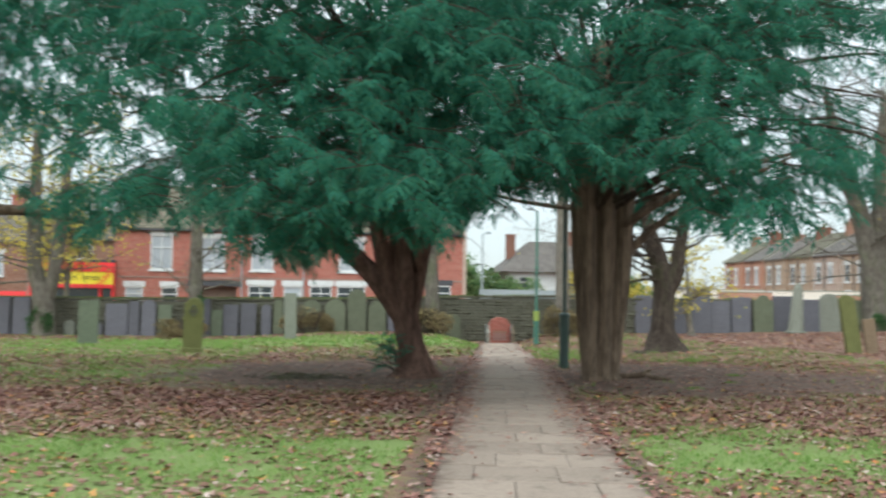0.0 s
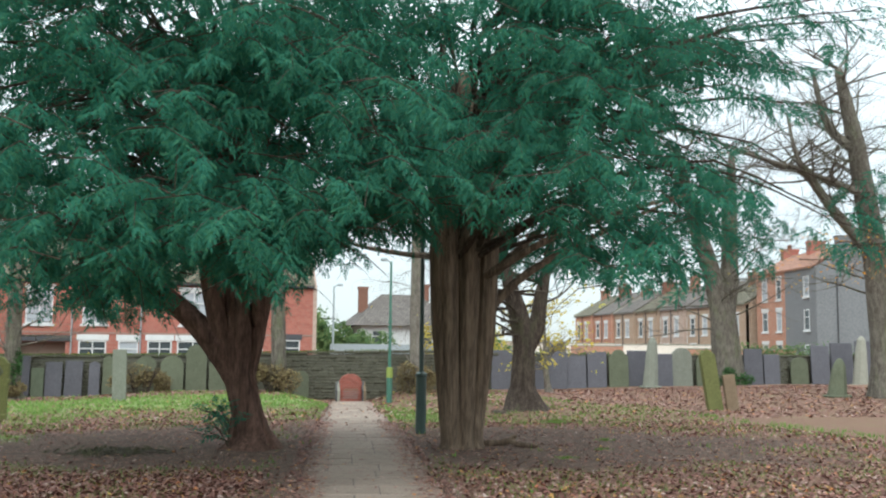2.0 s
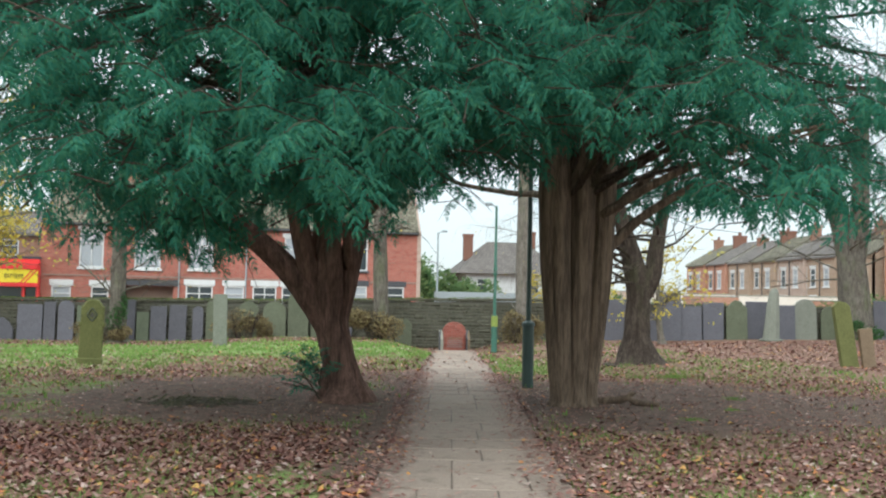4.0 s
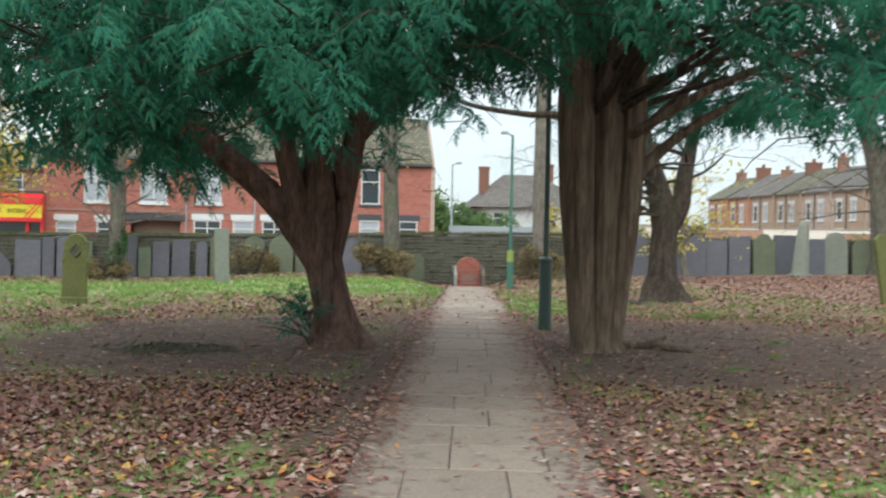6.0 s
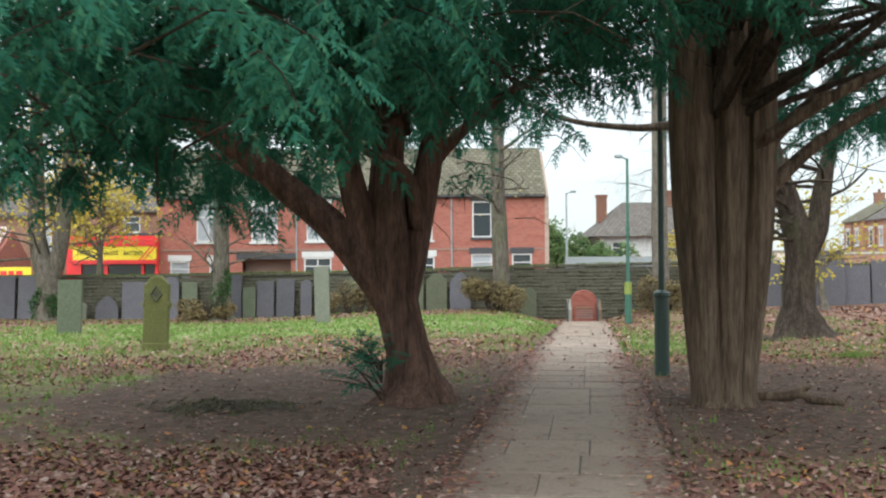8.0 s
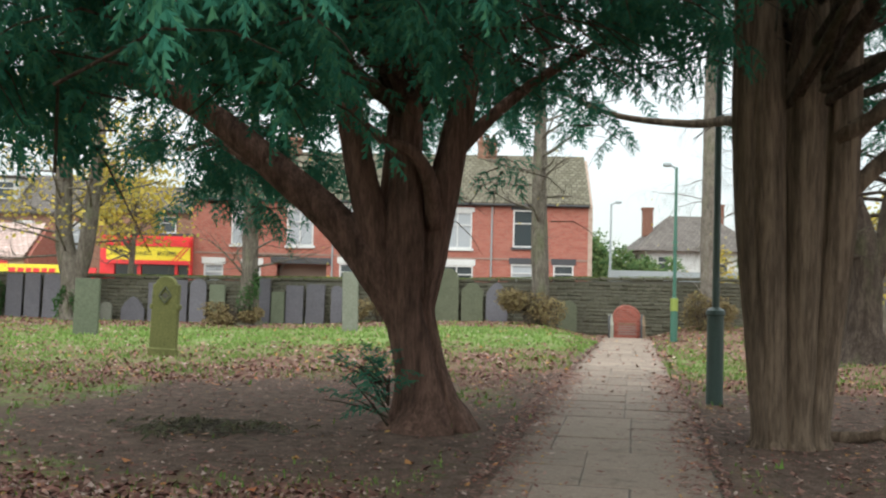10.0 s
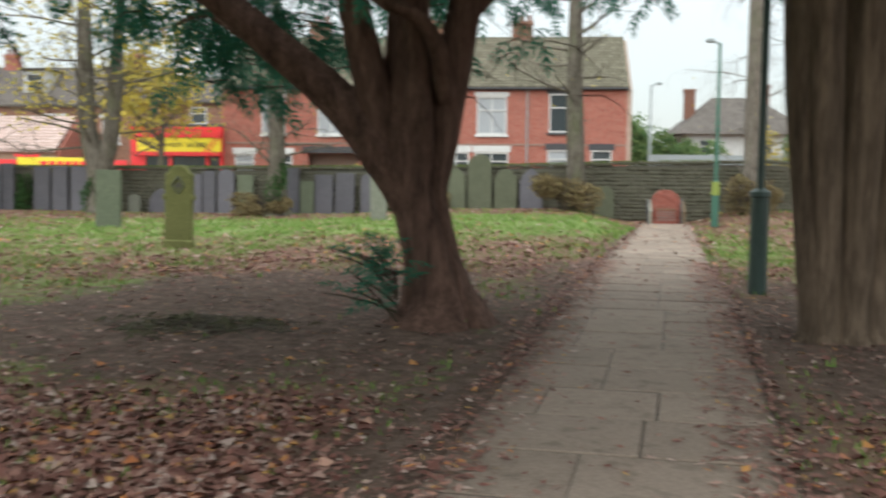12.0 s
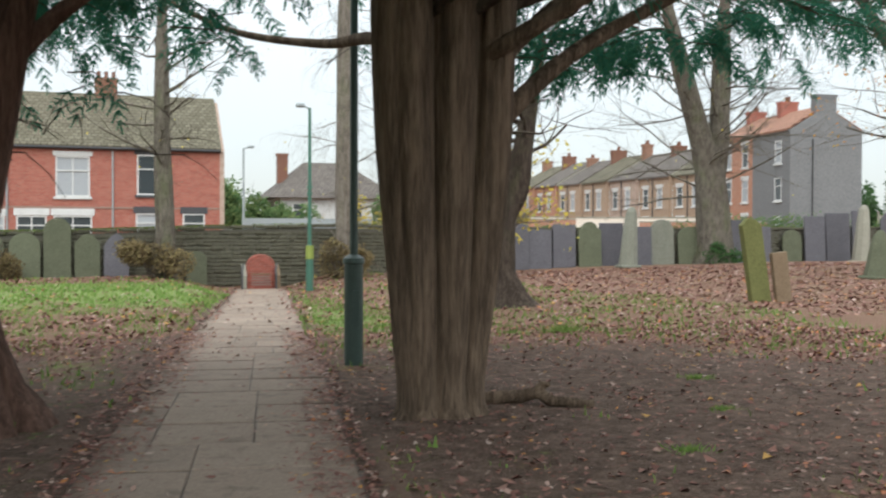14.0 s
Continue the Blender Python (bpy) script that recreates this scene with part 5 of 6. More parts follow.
def brick_terrace():
    """The red brick houses facing the churchyard; the gable end is pale brick."""
    h = thing("brick_house_row", "two-storey red brick terrace with mossy tiled roof", "house", "houses round the churchyard")
    y, x0, x1 = 63.8, -14.2, 6.85
    ups = [(-12.25, -10.95, 2.95, 5.05, "white", True), (-9.24, -7.80, 2.95, 4.95, "white", True), (-6.21, -4.85, 2.98, 5.05, "white", True),
           (-0.85, 0.70, 3.0, 4.95, "white", True), (2.88, 3.95, 3.12, 5.10, "dark", False)]
    downs = [(-13.70, -12.65, 0.8, 1.88, "white"), (-11.55, -10.60, 0.8, 1.88, "white"), (-6.35, -4.85, 0.9, 2.05, "white"), (-4.2, -3.1, 0.9, 2.05, "white"),
             (-2.60, -1.25, 0.9, 2.08, "white"), (-0.95, 0.80, 0.9, 2.08, "white"), (2.82, 3.95, 0.9, 2.22, "dark"), (5.05, 6.12, 0.9, 2.22, "dark")]
    passage = (-9.75, -7.05, -0.2, 1.95)
    wall_with_holes("front_wall", x0, x1, -0.2, 5.45, y, 0.3, [u[:4] for u in ups] + [d[:4] for d in downs] + [passage], M_BRICK, h)
    for a, b, c, d, l, cur in ups:
        window(h, a, b, c, d, y, True, l, cur, lintel_h=0.24)
    for i, (a, b, c, d, l) in enumerate(downs):
        window(h, a, b, c, d, y, True, l, i % 3 == 0, lintel_h=0.34)
    part("shopfront_lintel", box_bm(-10.05, -6.75, y - 0.1, y + 0.1, 1.97, 2.32, bev=0.02), M_DARKPAINT, h, "dark wide passage lintel")
    part("passage_back", box_bm(passage[0], passage[1], y + 0.9, y + 1.0, -0.2, 2.0), M_BRICK_DARK, h)
    part("string_course", box_bm(x0, x1, y - 0.035, y + 0.02, 2.44, 2.52, bev=0.005), M_BRICK_DARK, h)
    part("eaves_board", box_bm(x0, x1 + 0.05, y - 0.2, y - 0.02, 5.28, 5.44), M_DARKPAINT, h)
    bm = bmesh.new()
    tube(bm, [(x0, y - 0.24, 5.36), (x1, y - 0.24, 5.36)], [0.06, 0.06], 8)
    part("gutter", bm, M_DARKPAINT, h)
    gable_roof(h, x0, x1, y, y + 8, 5.45, 8.35, M_TILE)
    gable_end(h, "x", x1 - 0.02, y + 0.005, y + 7.99, -0.2, 5.45, 8.3, M_BRICK_PALE)
    gable_end(h, "x", x0 - 0.2, y + 0.005, y + 7.99, -0.2, 5.45, 8.3, M_BRICK)
    wall_with_holes("rear_wall", x0, x1, -0.2, 5.45, y + 7.7, 0.3, [], M_BRICK, h)
    for cx in (-9.9, -3.6, 1.4):
        chimney(h, cx, y + 4, 7.9, 9.3, M_BRICK_DARK, 1.1, 0.7)
    for px in (-6.75, 1.75, -3.0):
        pipe(h, px, y - 0.07, 0, 5.3)


def letters(text, x, y, z, size, mat, parent, narrow, name="lettering"):
    cu = bpy.data.curves.new(name, "FONT")
    cu.body, cu.size, cu.extrude, cu.align_x = text, size, 0.008, "CENTER"
    tmp = bpy.data.objects.new(name, cu)
    scene.collection.objects.link(tmp)
    bpy.context.view_layer.update()
    me = bpy.data.meshes.new_from_object(tmp.evaluated_get(bpy.context.evaluated_depsgraph_get()))
    bpy.data.objects.remove(tmp)
    me.materials.append(mat)
    ob = new(name, me)
    ob.matrix_world = pose(x, y, z, 90, 0, 0) @ Matrix.Diagonal((narrow, 1, 1, 1))
    ob.parent = parent
    return ob


def tyre_shop():
    y = 63.5
    s = thing("shop", "single-storey tyre shop with red and yellow fascia sign", "shop", "houses round the churchyard")
    x0, x1 = -18.9, -14.3
    wall_with_holes("front_wall", x0 - 0.4, x1, -0.2, 3.3, y, 0.25, [(-18.5, -17.25, 0.5, 1.75), (-17.05, -15.2, -0.2, 1.75), (-15.05, -14.45, 0.5, 1.75)], M_SIGNRED, s)
    part("back_wall", box_bm(x0 - 0.4, x1, y + 5.8, y + 6, -0.2, 3.3), M_BRICK_DARK, s)
    part("flat_roof", box_bm(x0 - 0.45, x1 + 0.0, y + 0.02, y + 6, 3.3, 3.45), M_DARKPAINT, s)
    part("side_wall", box_bm(x0 - 0.4, x0 - 0.15, y + 0.25, y + 6, -0.2, 3.3), M_BRICK_DARK, s)
    fas = part("fascia", box_bm(x0, x1 - 0.05, y - 0.16, y - 0.01, 1.98, 2.72, bev=0.01), M_SIGNYELLOW, s, "yellow fascia board")
    part("upper_band", box_bm(x0, x1 - 0.05, y - 0.2, y - 0.01, 2.73, 3.08, bev=0.01), M_SIGNRED, s, "red band above the sign")
    part("lower_band", box_bm(x0 - 0.05, x1, y - 0.22, y - 0.01, 1.77, 1.97, bev=0.01), M_SIGNRED, s, "red band below the sign")
    for dx in (0.0, 0.22):
        bm = bmesh.new()
        o = [bm.verts.new((x1 - 1.0 + dx + a, y - 0.165, b)) for a, b in ((0, 1.98), (0.1, 1.98), (0.75, 2.72), (0.65, 2.72))]
        bm.faces.new(o)
        part("stripe", bm, M_SIGNRED, fas)
    letters("TYRES", -18.35, y - 0.17, 2.24, 0.33, M_SIGNINK, fas, 0.72)
    letters("EXHAUSTS", -17.0, y - 0.17, 2.24, 0.33, M_SIGNINK, fas, 0.72)
    letters("BATTERIES", -15.6, y - 0.17, 2.24, 0.33, M_SIGNINK, fas, 0.66)
    for a, b, z0 in ((-18.48, -17.27, 0.52), (-17.03, -15.22, -0.18), (-15.03, -14.47, 0.52)):
        part("pane", box_bm(a, b, y + 0.12, y + 0.16, z0, 1.74), M_GLASS, s)
    # lower forecourt sign and hoarding towards the side street
    f = thing("forecourt_sign", "long red and yellow forecourt sign board", "sign", at=(0.9, 0, 0))
    part("red_board", box_bm(-28.6, -25.9, 62.2, 62.32, 0.1, 1.5, bev=0.01), M_SIGNRED, f)
    yb = part("yellow_board", box_bm(-25.85, -21.6, 62.2, 62.32, 0.75, 1.62, bev=0.01), M_SIGNYELLOW, f)
    part("end_board", box_bm(-21.55, -20.05, 62.6, 62.72, 0.1, 1.5, bev=0.01), M_SIGNRED, f)
    part("top_rail", box_bm(-26.0, -24.7, 62.18, 62.34, 1.63, 1.78, bev=0.01), M_SIGNRED, f)
    for k, (a, b) in enumerate(((-24.6, -24.2), (-24.1, -23.75), (-23.65, -23.35), (-23.25, -22.9), (-22.8, -22.5), (-22.4, -22.05))):
        part("emblem", box_bm(a, b, 62.185, 62.198, 1.08, 1.42), M_SIGNRED, yb, "red emblem shape")
    part("posts", box_bm(-24.0, -23.85, 62.34, 62.44, 0, 1.5), M_GREYMETAL, f)


def side_buildings():
    p = thing("pink_roofed_building", "low brick building with a pale pink tiled roof", "building", "houses round the churchyard")
    y = 65.0
    wall_with_holes("front_wall", -32, -24.2, -0.2, 2.0, y, 0.3, [(-29.6, -28.6, 0.7, 1.7)], M_BRICK_BUFF, p)
    window(p, -29.6, -28.6, 0.7, 1.7, y, False, None)
    gable_roof(p, -32, -24.2, y, y + 5, 2.0, 3.9, M_TILE_PINK)
    gable_end(p, "x", -24.22, y + 0.01, y + 4.99, -0.2, 2.0, 3.85, M_BRICK)
    wall_with_holes("rear_wall", -32, -24.2, -0.2, 2.0, y + 4.7, 0.3, [], M_BRICK, p)
    bm = bmesh.new()
    tube(bm, [(-29.9, y + 1.6, 2.4), (-29.9, y + 1.6, 6.5), (-29.9, y + 1.6, 6.52), (-29.9, y + 1.6, 6.85)], [0.17, 0.17, 0.27, 0.25], 12)
    part("flue", bm, M_GREYMETAL, p, "tall galvanised flue pipe")
    b = thing("brown_brick_house", "tall brown brick house with dormer windows behind", "house", "houses round the churchyard")
    y = 74.0
    ws = [(-33.5, -32.3, 2.6, 4.2), (-29.2, -28.0, 2.6, 4.2), (-25.5, -24.3, 2.6, 4.2)]
    wall_with_holes("front_wall", -38, -22, -0.2, 5.0, y, 0.3, ws, M_BRICK_DARK, b)
    for w in ws:
        window(b, *w, y, True, "white", True)
    gable_roof(b, -38, -22, y, y + 7, 5.0, 7.6, M_TILE_GREY)
    gable_end(b, "x", -22.02, y + 0.01, y + 6.99, -0.2, 5.0, 7.5, M_BRICK_DARK)
    for cx in (-33.2, -24.5):
        chimney(b, cx, y + 3.5, 7.2, 8.6, M_BRICK)
    for dx in (-34.8, -30.3):
        d = part("dormer", box_bm(dx - 0.8, dx + 0.8, y + 0.9, y + 3.4, 5.4, 7.3, bev=0.02), M_WHITE, b, "white boarded dormer")
        part("dormer_roof", box_bm(dx - 0.95, dx + 0.95, y + 0.7, y + 3.5, 7.31, 7.42, bev=0.01), M_TILE_GREY, b)
        window(b, dx - 0.6, dx + 0.6, 5.9, 7.1, y + 0.8, False, None)
    r = thing("rear_wing", "brown brick rear wing with a slate roof", "building", "houses round the churchyard")
    wall_with_holes("front_wall", -21.4, -14.6, 3.4, 5.0, 69.8, 0.3, [(-18.2, -17.2, 3.7, 4.7)], M_BRICK_DARK, r)
    window(r, -18.2, -17.2, 3.7, 4.7, 69.8, True, None)
    part("lower_wall", box_bm(-21.4, -14.6, 69.8, 70.1, -0.2, 3.4), M_BRICK_DARK, r)
    gable_roof(r, -21.4, -14.6, 69.8, 73.9, 5.0, 6.5, M_TILE_GREY)
    gable_end(r, "x", -14.85, 69.81, 73.89, -0.2, 5.0, 6.4, M_BRICK_DARK)


def hipped_house():
    h = thing("white_house", "white rendered house under a dark hipped roof", "house", "houses round the churchyard")
    y, x0, x1, e = 78.0, 11.2, 19.5, 3.75
    wall_with_holes("front_wall", x0 + 0.8, x1, -0.2, e, y, 0.3, [(12.8, 13.6, 2.0, 3.2), (16.5, 17.5, 2.0, 3.2)], M_WHITE, h)
    part("side_wall", box_bm(x0 + 0.8, x0 + 1.1, y + 0.3, y + 7, -0.2, e), M_WHITE, h)
    window(h, 12.8, 13.6, 2.0, 3.2, y, False, None)
    window(h, 16.5, 17.5, 2.0, 3.2, y, False, None)
    bm = bmesh.new()
    v = [bm.verts.new(p) for p in ((x0, y - 0.6, e - 0.2), (x1 + 0.6, y - 0.6, e - 0.2), (x1 + 0.6, y + 7.5, e - 0.2), (x0, y + 7.5, e - 0.2), (x0 + 2.9, y + 3.4, 6.1), (x1 - 2.5, y + 3.4, 6.1))]
    for f in ((0, 1, 5, 4), (1, 2, 5), (2, 3, 4, 5), (3, 0, 4), (0, 3, 2, 1)):
        bm.faces.new([v[i] for i in f])
    bmesh.ops.recalc_face_normals(bm, faces=bm.faces)
    box_uv(part("roof", bm, M_TILE_GREY, h))
    chimney(h, 12.5, y + 2.6, 4.6, 6.6, M_POT, 0.7, 0.55, 0)
    chimney(h, 17.6, y + 4.0, 5.6, 7.0, M_POT, 0.8, 0.6, 0)


def street_terrace():
    """Row of houses running away along a side street; fronts face -x."""
    x = 44.6
    rng = random.Random(3)
    fronts = [M_BRICK_BUFF, M_BRICK_BUFF, M_BRICK_PALE, M_BRICK_BUFF, M_BRICK_BUFF, M_BRICK_ORANGE, M_BRICK_ORANGE]
    for i in range(7):
        y0 = 79.2 + i * 4.9
        xx = x - 0.065 * (y0 - 79)
        label = "two-storey terraced house of buff brick with slate roof" if fronts[i] == M_BRICK_BUFF else "pale brick terraced house with slate roof" if fronts[i] == M_BRICK_PALE else "orange brick terraced house with slate roof"
        w = 4.9
        h = thing("terraced_house", label, "house", "terraced houses along the side street", (xx, y0 + w, 0), -90)
        ws = [(0.6, 1.5, 3.4, 5.0), (2.9, 3.8, 3.4, 5.0), (0.6, 1.7, 0.9, 2.4)]
        wall_with_holes("front_wall", 0, w - 0.02, -0.2, 5.9, 0, 0.3, ws + [(3.2, 4.1, 0.0, 2.1)], fronts[i], h)
        for k, q in enumerate(ws):
            window(h, *q, 0, True, "white", k == 1)
        part("door", box_bm(3.2, 4.1, 0.08, 0.14, 0, 2.1, bev=0.01), M_WHITE if i % 2 else M_GREENPAINT, h)
        gable_roof(h, 0.03, w - 0.05, 0, 8, 5.9, 8.2 + 0.1 * (i % 2), M_TILE_GREY if i % 3 else M_TILE, 0.2)
        if i in (0, 6):
            gable_end(h, "x", 0.0 if i == 6 else w - 0.27, 0.01, 7.99, -0.2, 5.9, 8.1, fronts[i])
        chimney(h, 0.3, 3.6, 7.6, (9.0, 8.8, 9.3, 9.1, 8.7, 9.2, 9.0)[i], (M_BRICK_DARK, M_POT, M_BRICK_DARK, M_POT, M_BRICK_DARK, M_POT, M_BRICK_DARK)[i], 0.5, (1.0, 1.3, 0.9, 1.5, 1.1, 1.4, 1.0)[i], 2 + i % 3)
        if i % 2 == 0:
            bm = bmesh.new()
            prof = [(-0.2, 5.92), (4.0, 8.30 + 0.1 * (i % 2)), (4.0, 8.44), (-0.2, 6.08)]
            ends = [[bm.verts.new((q, a, b)) for a, b in prof] for q in (-0.09, 0.09)]
            for e in ends:
                bm.faces.new(e)
            for k in range(4):
                bm.faces.new((ends[0][k], ends[0][(k + 1) % 4], ends[1][(k + 1) % 4], ends[1][k]))
            bmesh.ops.recalc_face_normals(bm, faces=bm.faces)
            part("roof_parapet", bm, M_PALESTONE, h, "pale mortared parapet between roofs")
        pipe(h, 2.3, -0.07, 0, 5.8, M_DARKPAINT)


def end_house():
    h = thing("end_terrace_house", "three-storey red brick house with a grey rendered gable end", "house", "terraced houses along the side street", (45.1, 78.1, 0), -97)
    w = 9.7
    ws = [(8.0, 8.9, z, z + 1.55) for z in (0.9, 3.5, 6.0)] + [(3.4, 4.3, z, z + 1.6) for z in (0.9, 3.5, 6.0)] + [(0.8, 1.8, z, z + 1.6) for z in (0.9, 3.5, 6.0)]
    wall_with_holes("rendered_wall", 4.95, w, -0.2, 8.2, 0, 0.3, ws[:3], M_RENDER_GREY, h)
    wall_with_holes("brick_wall", 0, 4.94, -0.2, 8.2, 0, 0.3, ws[3:] + [(2.2, 3.0, 0, 2.1)], M_BRICK_ORANGE, h)
    for k, q in enumerate(ws):
        window(h, *q, 0, True, None if k < 3 else "white", k % 2 == 0)
    part("door", box_bm(2.2, 3.0, 0.08, 0.14, 0, 2.1, bev=0.01), M_WHITE, h)
    gable_roof(h, 0.0, w, 0, 5.2, 8.2, 9.7, M_TILE_RED, 0.15)
    gable_end(h, "x", w + 0.02, 0.0, 5.2, -0.2, 8.2, 9.7, M_RENDER_GREY)
    gable_end(h, "x", -0.26, 0.0, 5.2, -0.2, 8.2, 9.7, M_BRICK_ORANGE)
    chimney(h, w - 0.1, 2.6, 9.1, 10.5, M_RENDER_GREY, 0.6, 1.5, 0)
    chimney(h, 5.0, 2.6, 9.3, 10.6, M_BRICK, 0.6, 1.3, 3)
    chimney(h, 0.5, 2.6, 9.3, 10.4, M_BRICK, 0.6, 1.3, 3)
    bm = bmesh.new()
    tube(bm, [(w + 0.33, 1.6, 0), (w + 0.33, 1.6, 7.5)], [0.05, 0.05], 8)
    part("drainpipe", bm, M_DARKPAINT, h)
    c = thing("white_cottage", "white rendered house behind a timber fence", "house", "houses round the churchyard", (55.0, 70.0, 0), -60)
    part("front_wall", box_bm(0, 8, 0, 6, -0.2, 5.2), M_RENDER, c)
    gable_roof(c, 0, 8, 0, 6, 5.2, 7.4, M_TILE_RED)
    f = thing("timber_fence", "pale timber panel fence beside the grey gable", "fence", at=(49.5, 66.5, 0), turn=4)
    for k in range(7):
        part("fence_post", box_bm(k * 1.2 - 0.05, k * 1.2 + 0.05, -0.05, 0.05, 0, 2.75), M_PALESTONE, f)
        for z in (1.1, 1.6, 2.1, 2.55):
            part("rail", box_bm(k * 1.2 + 0.06, k * 1.2 + 1.14, -0.03, 0.03, z - 0.18, z), M_PALESTONE, f)


def yard_walls():
    """Garden walls and outbuildings in front of the side-street houses."""
    for x0, y0, ln, ht, m, lab in ((34.4, 71, 8, 2.0, M_BRICK_ORANGE, "orange brick yard wall"), (31.5, 74.5, 8.5, 2.3, M_RENDER, "cream rendered yard wall"), (29.0, 79, 8, 2.2, M_BRICK_ORANGE, "orange brick yard wall"), (25.8, 83, 8, 2.4, M_RENDER, "white rendered yard wall"), (24.5, 90, 8, 2.6, M_BRICK_PALE, "pale brick yard wall")):
        w = thing("yard_wall", lab + " beyond the churchyard", "wall", "yard walls", (x0, y0, 0), -28)
        box_uv(part("body", box_bm(0, ln, 0, 0.24, -0.2, ht), m, w))
        part("coping", box_bm(-0.03, ln + 0.03, -0.04, 0.28, ht + 0.003, ht + 0.09, bev=0.015), M_PALESTONE, w)


brick_terrace()
tyre_shop()
side_buildings()
hipped_house()
street_terrace()
end_house()
yard_walls()


# ---- bare and autumn trees ----
def broadleaf(at, stems, seed, label, bark, leaves=0, leaf_mat=None, twig_len=1.0, spread=0.6, kids=(4, 3, 3), leaf_size=0.09, twig_from=0.45, leaf_low=0.0, leaf_high=99.0, hang=0.0, twig_r=0.05):
    """stems: (points, radii) with crowns of bare branches at their upper parts; leaves: how many are left on the twigs."""
    rng = random.Random(seed)
    ob = thing("tree", label, "tree", "churchyard trees", at)
    twig_v, twig_f, tips = [], [], []

    def wood(p, q, r0, r1, segs=4):
        d = (q - p).normalized()
        a = d.orthogonal().normalized()
        b = d.cross(a)
        o = len(twig_v)
        for c, r in ((p, r0), (q, r1)):
            for j in range(segs):
                t = 2 * math.pi * j / segs
                twig_v.append(tuple(c + (a * math.cos(t) + b * math.sin(t)) * r))
        for j in range(segs):
            twig_f.append((o + j, o + (j + 1) % segs, o + segs + (j + 1) % segs, o + segs + j))

    def grow(p, d, ln, r, depth):
        n = 4
        for k in range(n):
            d = (d + Vector((rng.uniform(-1, 1), rng.uniform(-1, 1), rng.uniform(-0.6, 0.7))) * 0.22 - Vector((0, 0, hang * (depth + 0.4)))).normalized()
            q = p + d * (ln / n)
            r1 = r * 0.84
            wood(p, q, r, r1, 5 if depth == 0 else 3)
            if depth < len(kids) and k > 0:
                for _ in range(max(1, kids[depth] - 2) if rng.random() < 0.8 else 0):
                    e = (d * 0.6 + Vector((rng.uniform(-1, 1), rng.uniform(-1, 1), rng.uniform(-0.6, 0.8))) * 0.9).normalized()
                    grow(q, e, ln * rng.uniform(0.45, 0.7), r1 * 0.55, depth + 1)
            p, r = q, r1
        tips.append((p, d))

    for i, (keys, radii) in enumerate(stems):
        bm = bmesh.new()
        pts = curve_pts(keys, 5)
        rr = list(np.interp(np.linspace(0, 1, len(pts)), np.linspace(0, 1, len(radii)), radii))
        tube(bm, pts, rr, 14, lambda a, t, s=seed: 1 + 0.07 * math.sin(3 * t + s + a * 0.3) + 0.04 * math.sin(7 * t + a))
        part("trunk" if i == 0 else "limb", bm, bark, ob, smooth=True)
        first = int(len(pts) * twig_from)
        for k in range(first, len(pts)):
            for _ in range(kids[0] // 2 if k < len(pts) - 1 else kids[0]):
                az = rng.uniform(0, 6.283)
                d = Vector((math.cos(az), math.sin(az), rng.uniform(-0.1, 0.9))).normalized()
                grow(pts[k], d, twig_len * rng.uniform(0.7, 1.5), min(twig_r, rr[k] * 0.4), 0)
    c = array_mesh("branch_mass", np.array(twig_v), np.array(twig_f), bark, ob)
    c["kind"] = "stuff"
    if leaves:
        v, f = [], []
        tips = [q for q in tips if leaf_low < q[0].z < leaf_high]
        for _ in range(leaves):
            p, d = rng.choice(tips)
            p = p + Vector((rng.gauss(0, 0.16), rng.gauss(0, 0.16), rng.gauss(0, 0.12)))
            a = Vector((rng.uniform(-1, 1), rng.uniform(-1, 1), rng.uniform(-1, 0.3))).normalized()
            b = a.orthogonal().normalized()
            s = leaf_size * rng.uniform(0.7, 1.3)
            o = len(v)
            v.extend([tuple(p), tuple(p + a * s * 0.5 + b * s * 0.4), tuple(p + a * s), tuple(p + a * s * 0.5 - b * s * 0.4)])
            f.append((o, o + 1, o + 2, o + 3))
        array_mesh("foliage", np.array(v), np.array(f), leaf_mat or M_YELLOWLEAF, ob, "sparse yellow autumn leaves")
    return ob


def gz(x, y, down=0.1):
    return (x, y, ground_z(x, y) - down)


broadleaf(gz(9.32, 45.4), [([(0, 0, 0), (0, 0, 1.0), (-0.02, 0, 4.5), (0, 0, 9.0), (0.1, 0, 13)], [0.42, 0.31, 0.28, 0.25, 0.12])], 3, "tall straight bare tree with pale bark by the wall", M_BARK_PALE, 40, None, 1.25, kids=(5, 4, 3), twig_from=0.22, hang=0.2, twig_r=0.02)
broadleaf(gz(3.55, 45.5), [([(0, 0, 0), (0, 0, 1.0), (-0.12, 0, 4.0), (-0.15, 0, 6.5), (-0.1, 0, 10)], [0.42, 0.31, 0.27, 0.23, 0.1])], 4, "bare tree with greenish grey trunk before the wall", M_BARK, 60, None, 1.5, kids=(4, 3, 3), twig_from=0.45)
broadleaf(gz(-6.75, 45.4), [([(0, 0, 0), (0, 0, 0.5), (0.05, 0, 1.6), (0.05, 0, 4.5), (0.1, 0, 8.5)], [0.75, 0.42, 0.3, 0.26, 0.1])], 5, "bare tree with ivy and brush round its foot", M_BARK, 60, None, 1.5, kids=(4, 3, 3), twig_from=0.5)
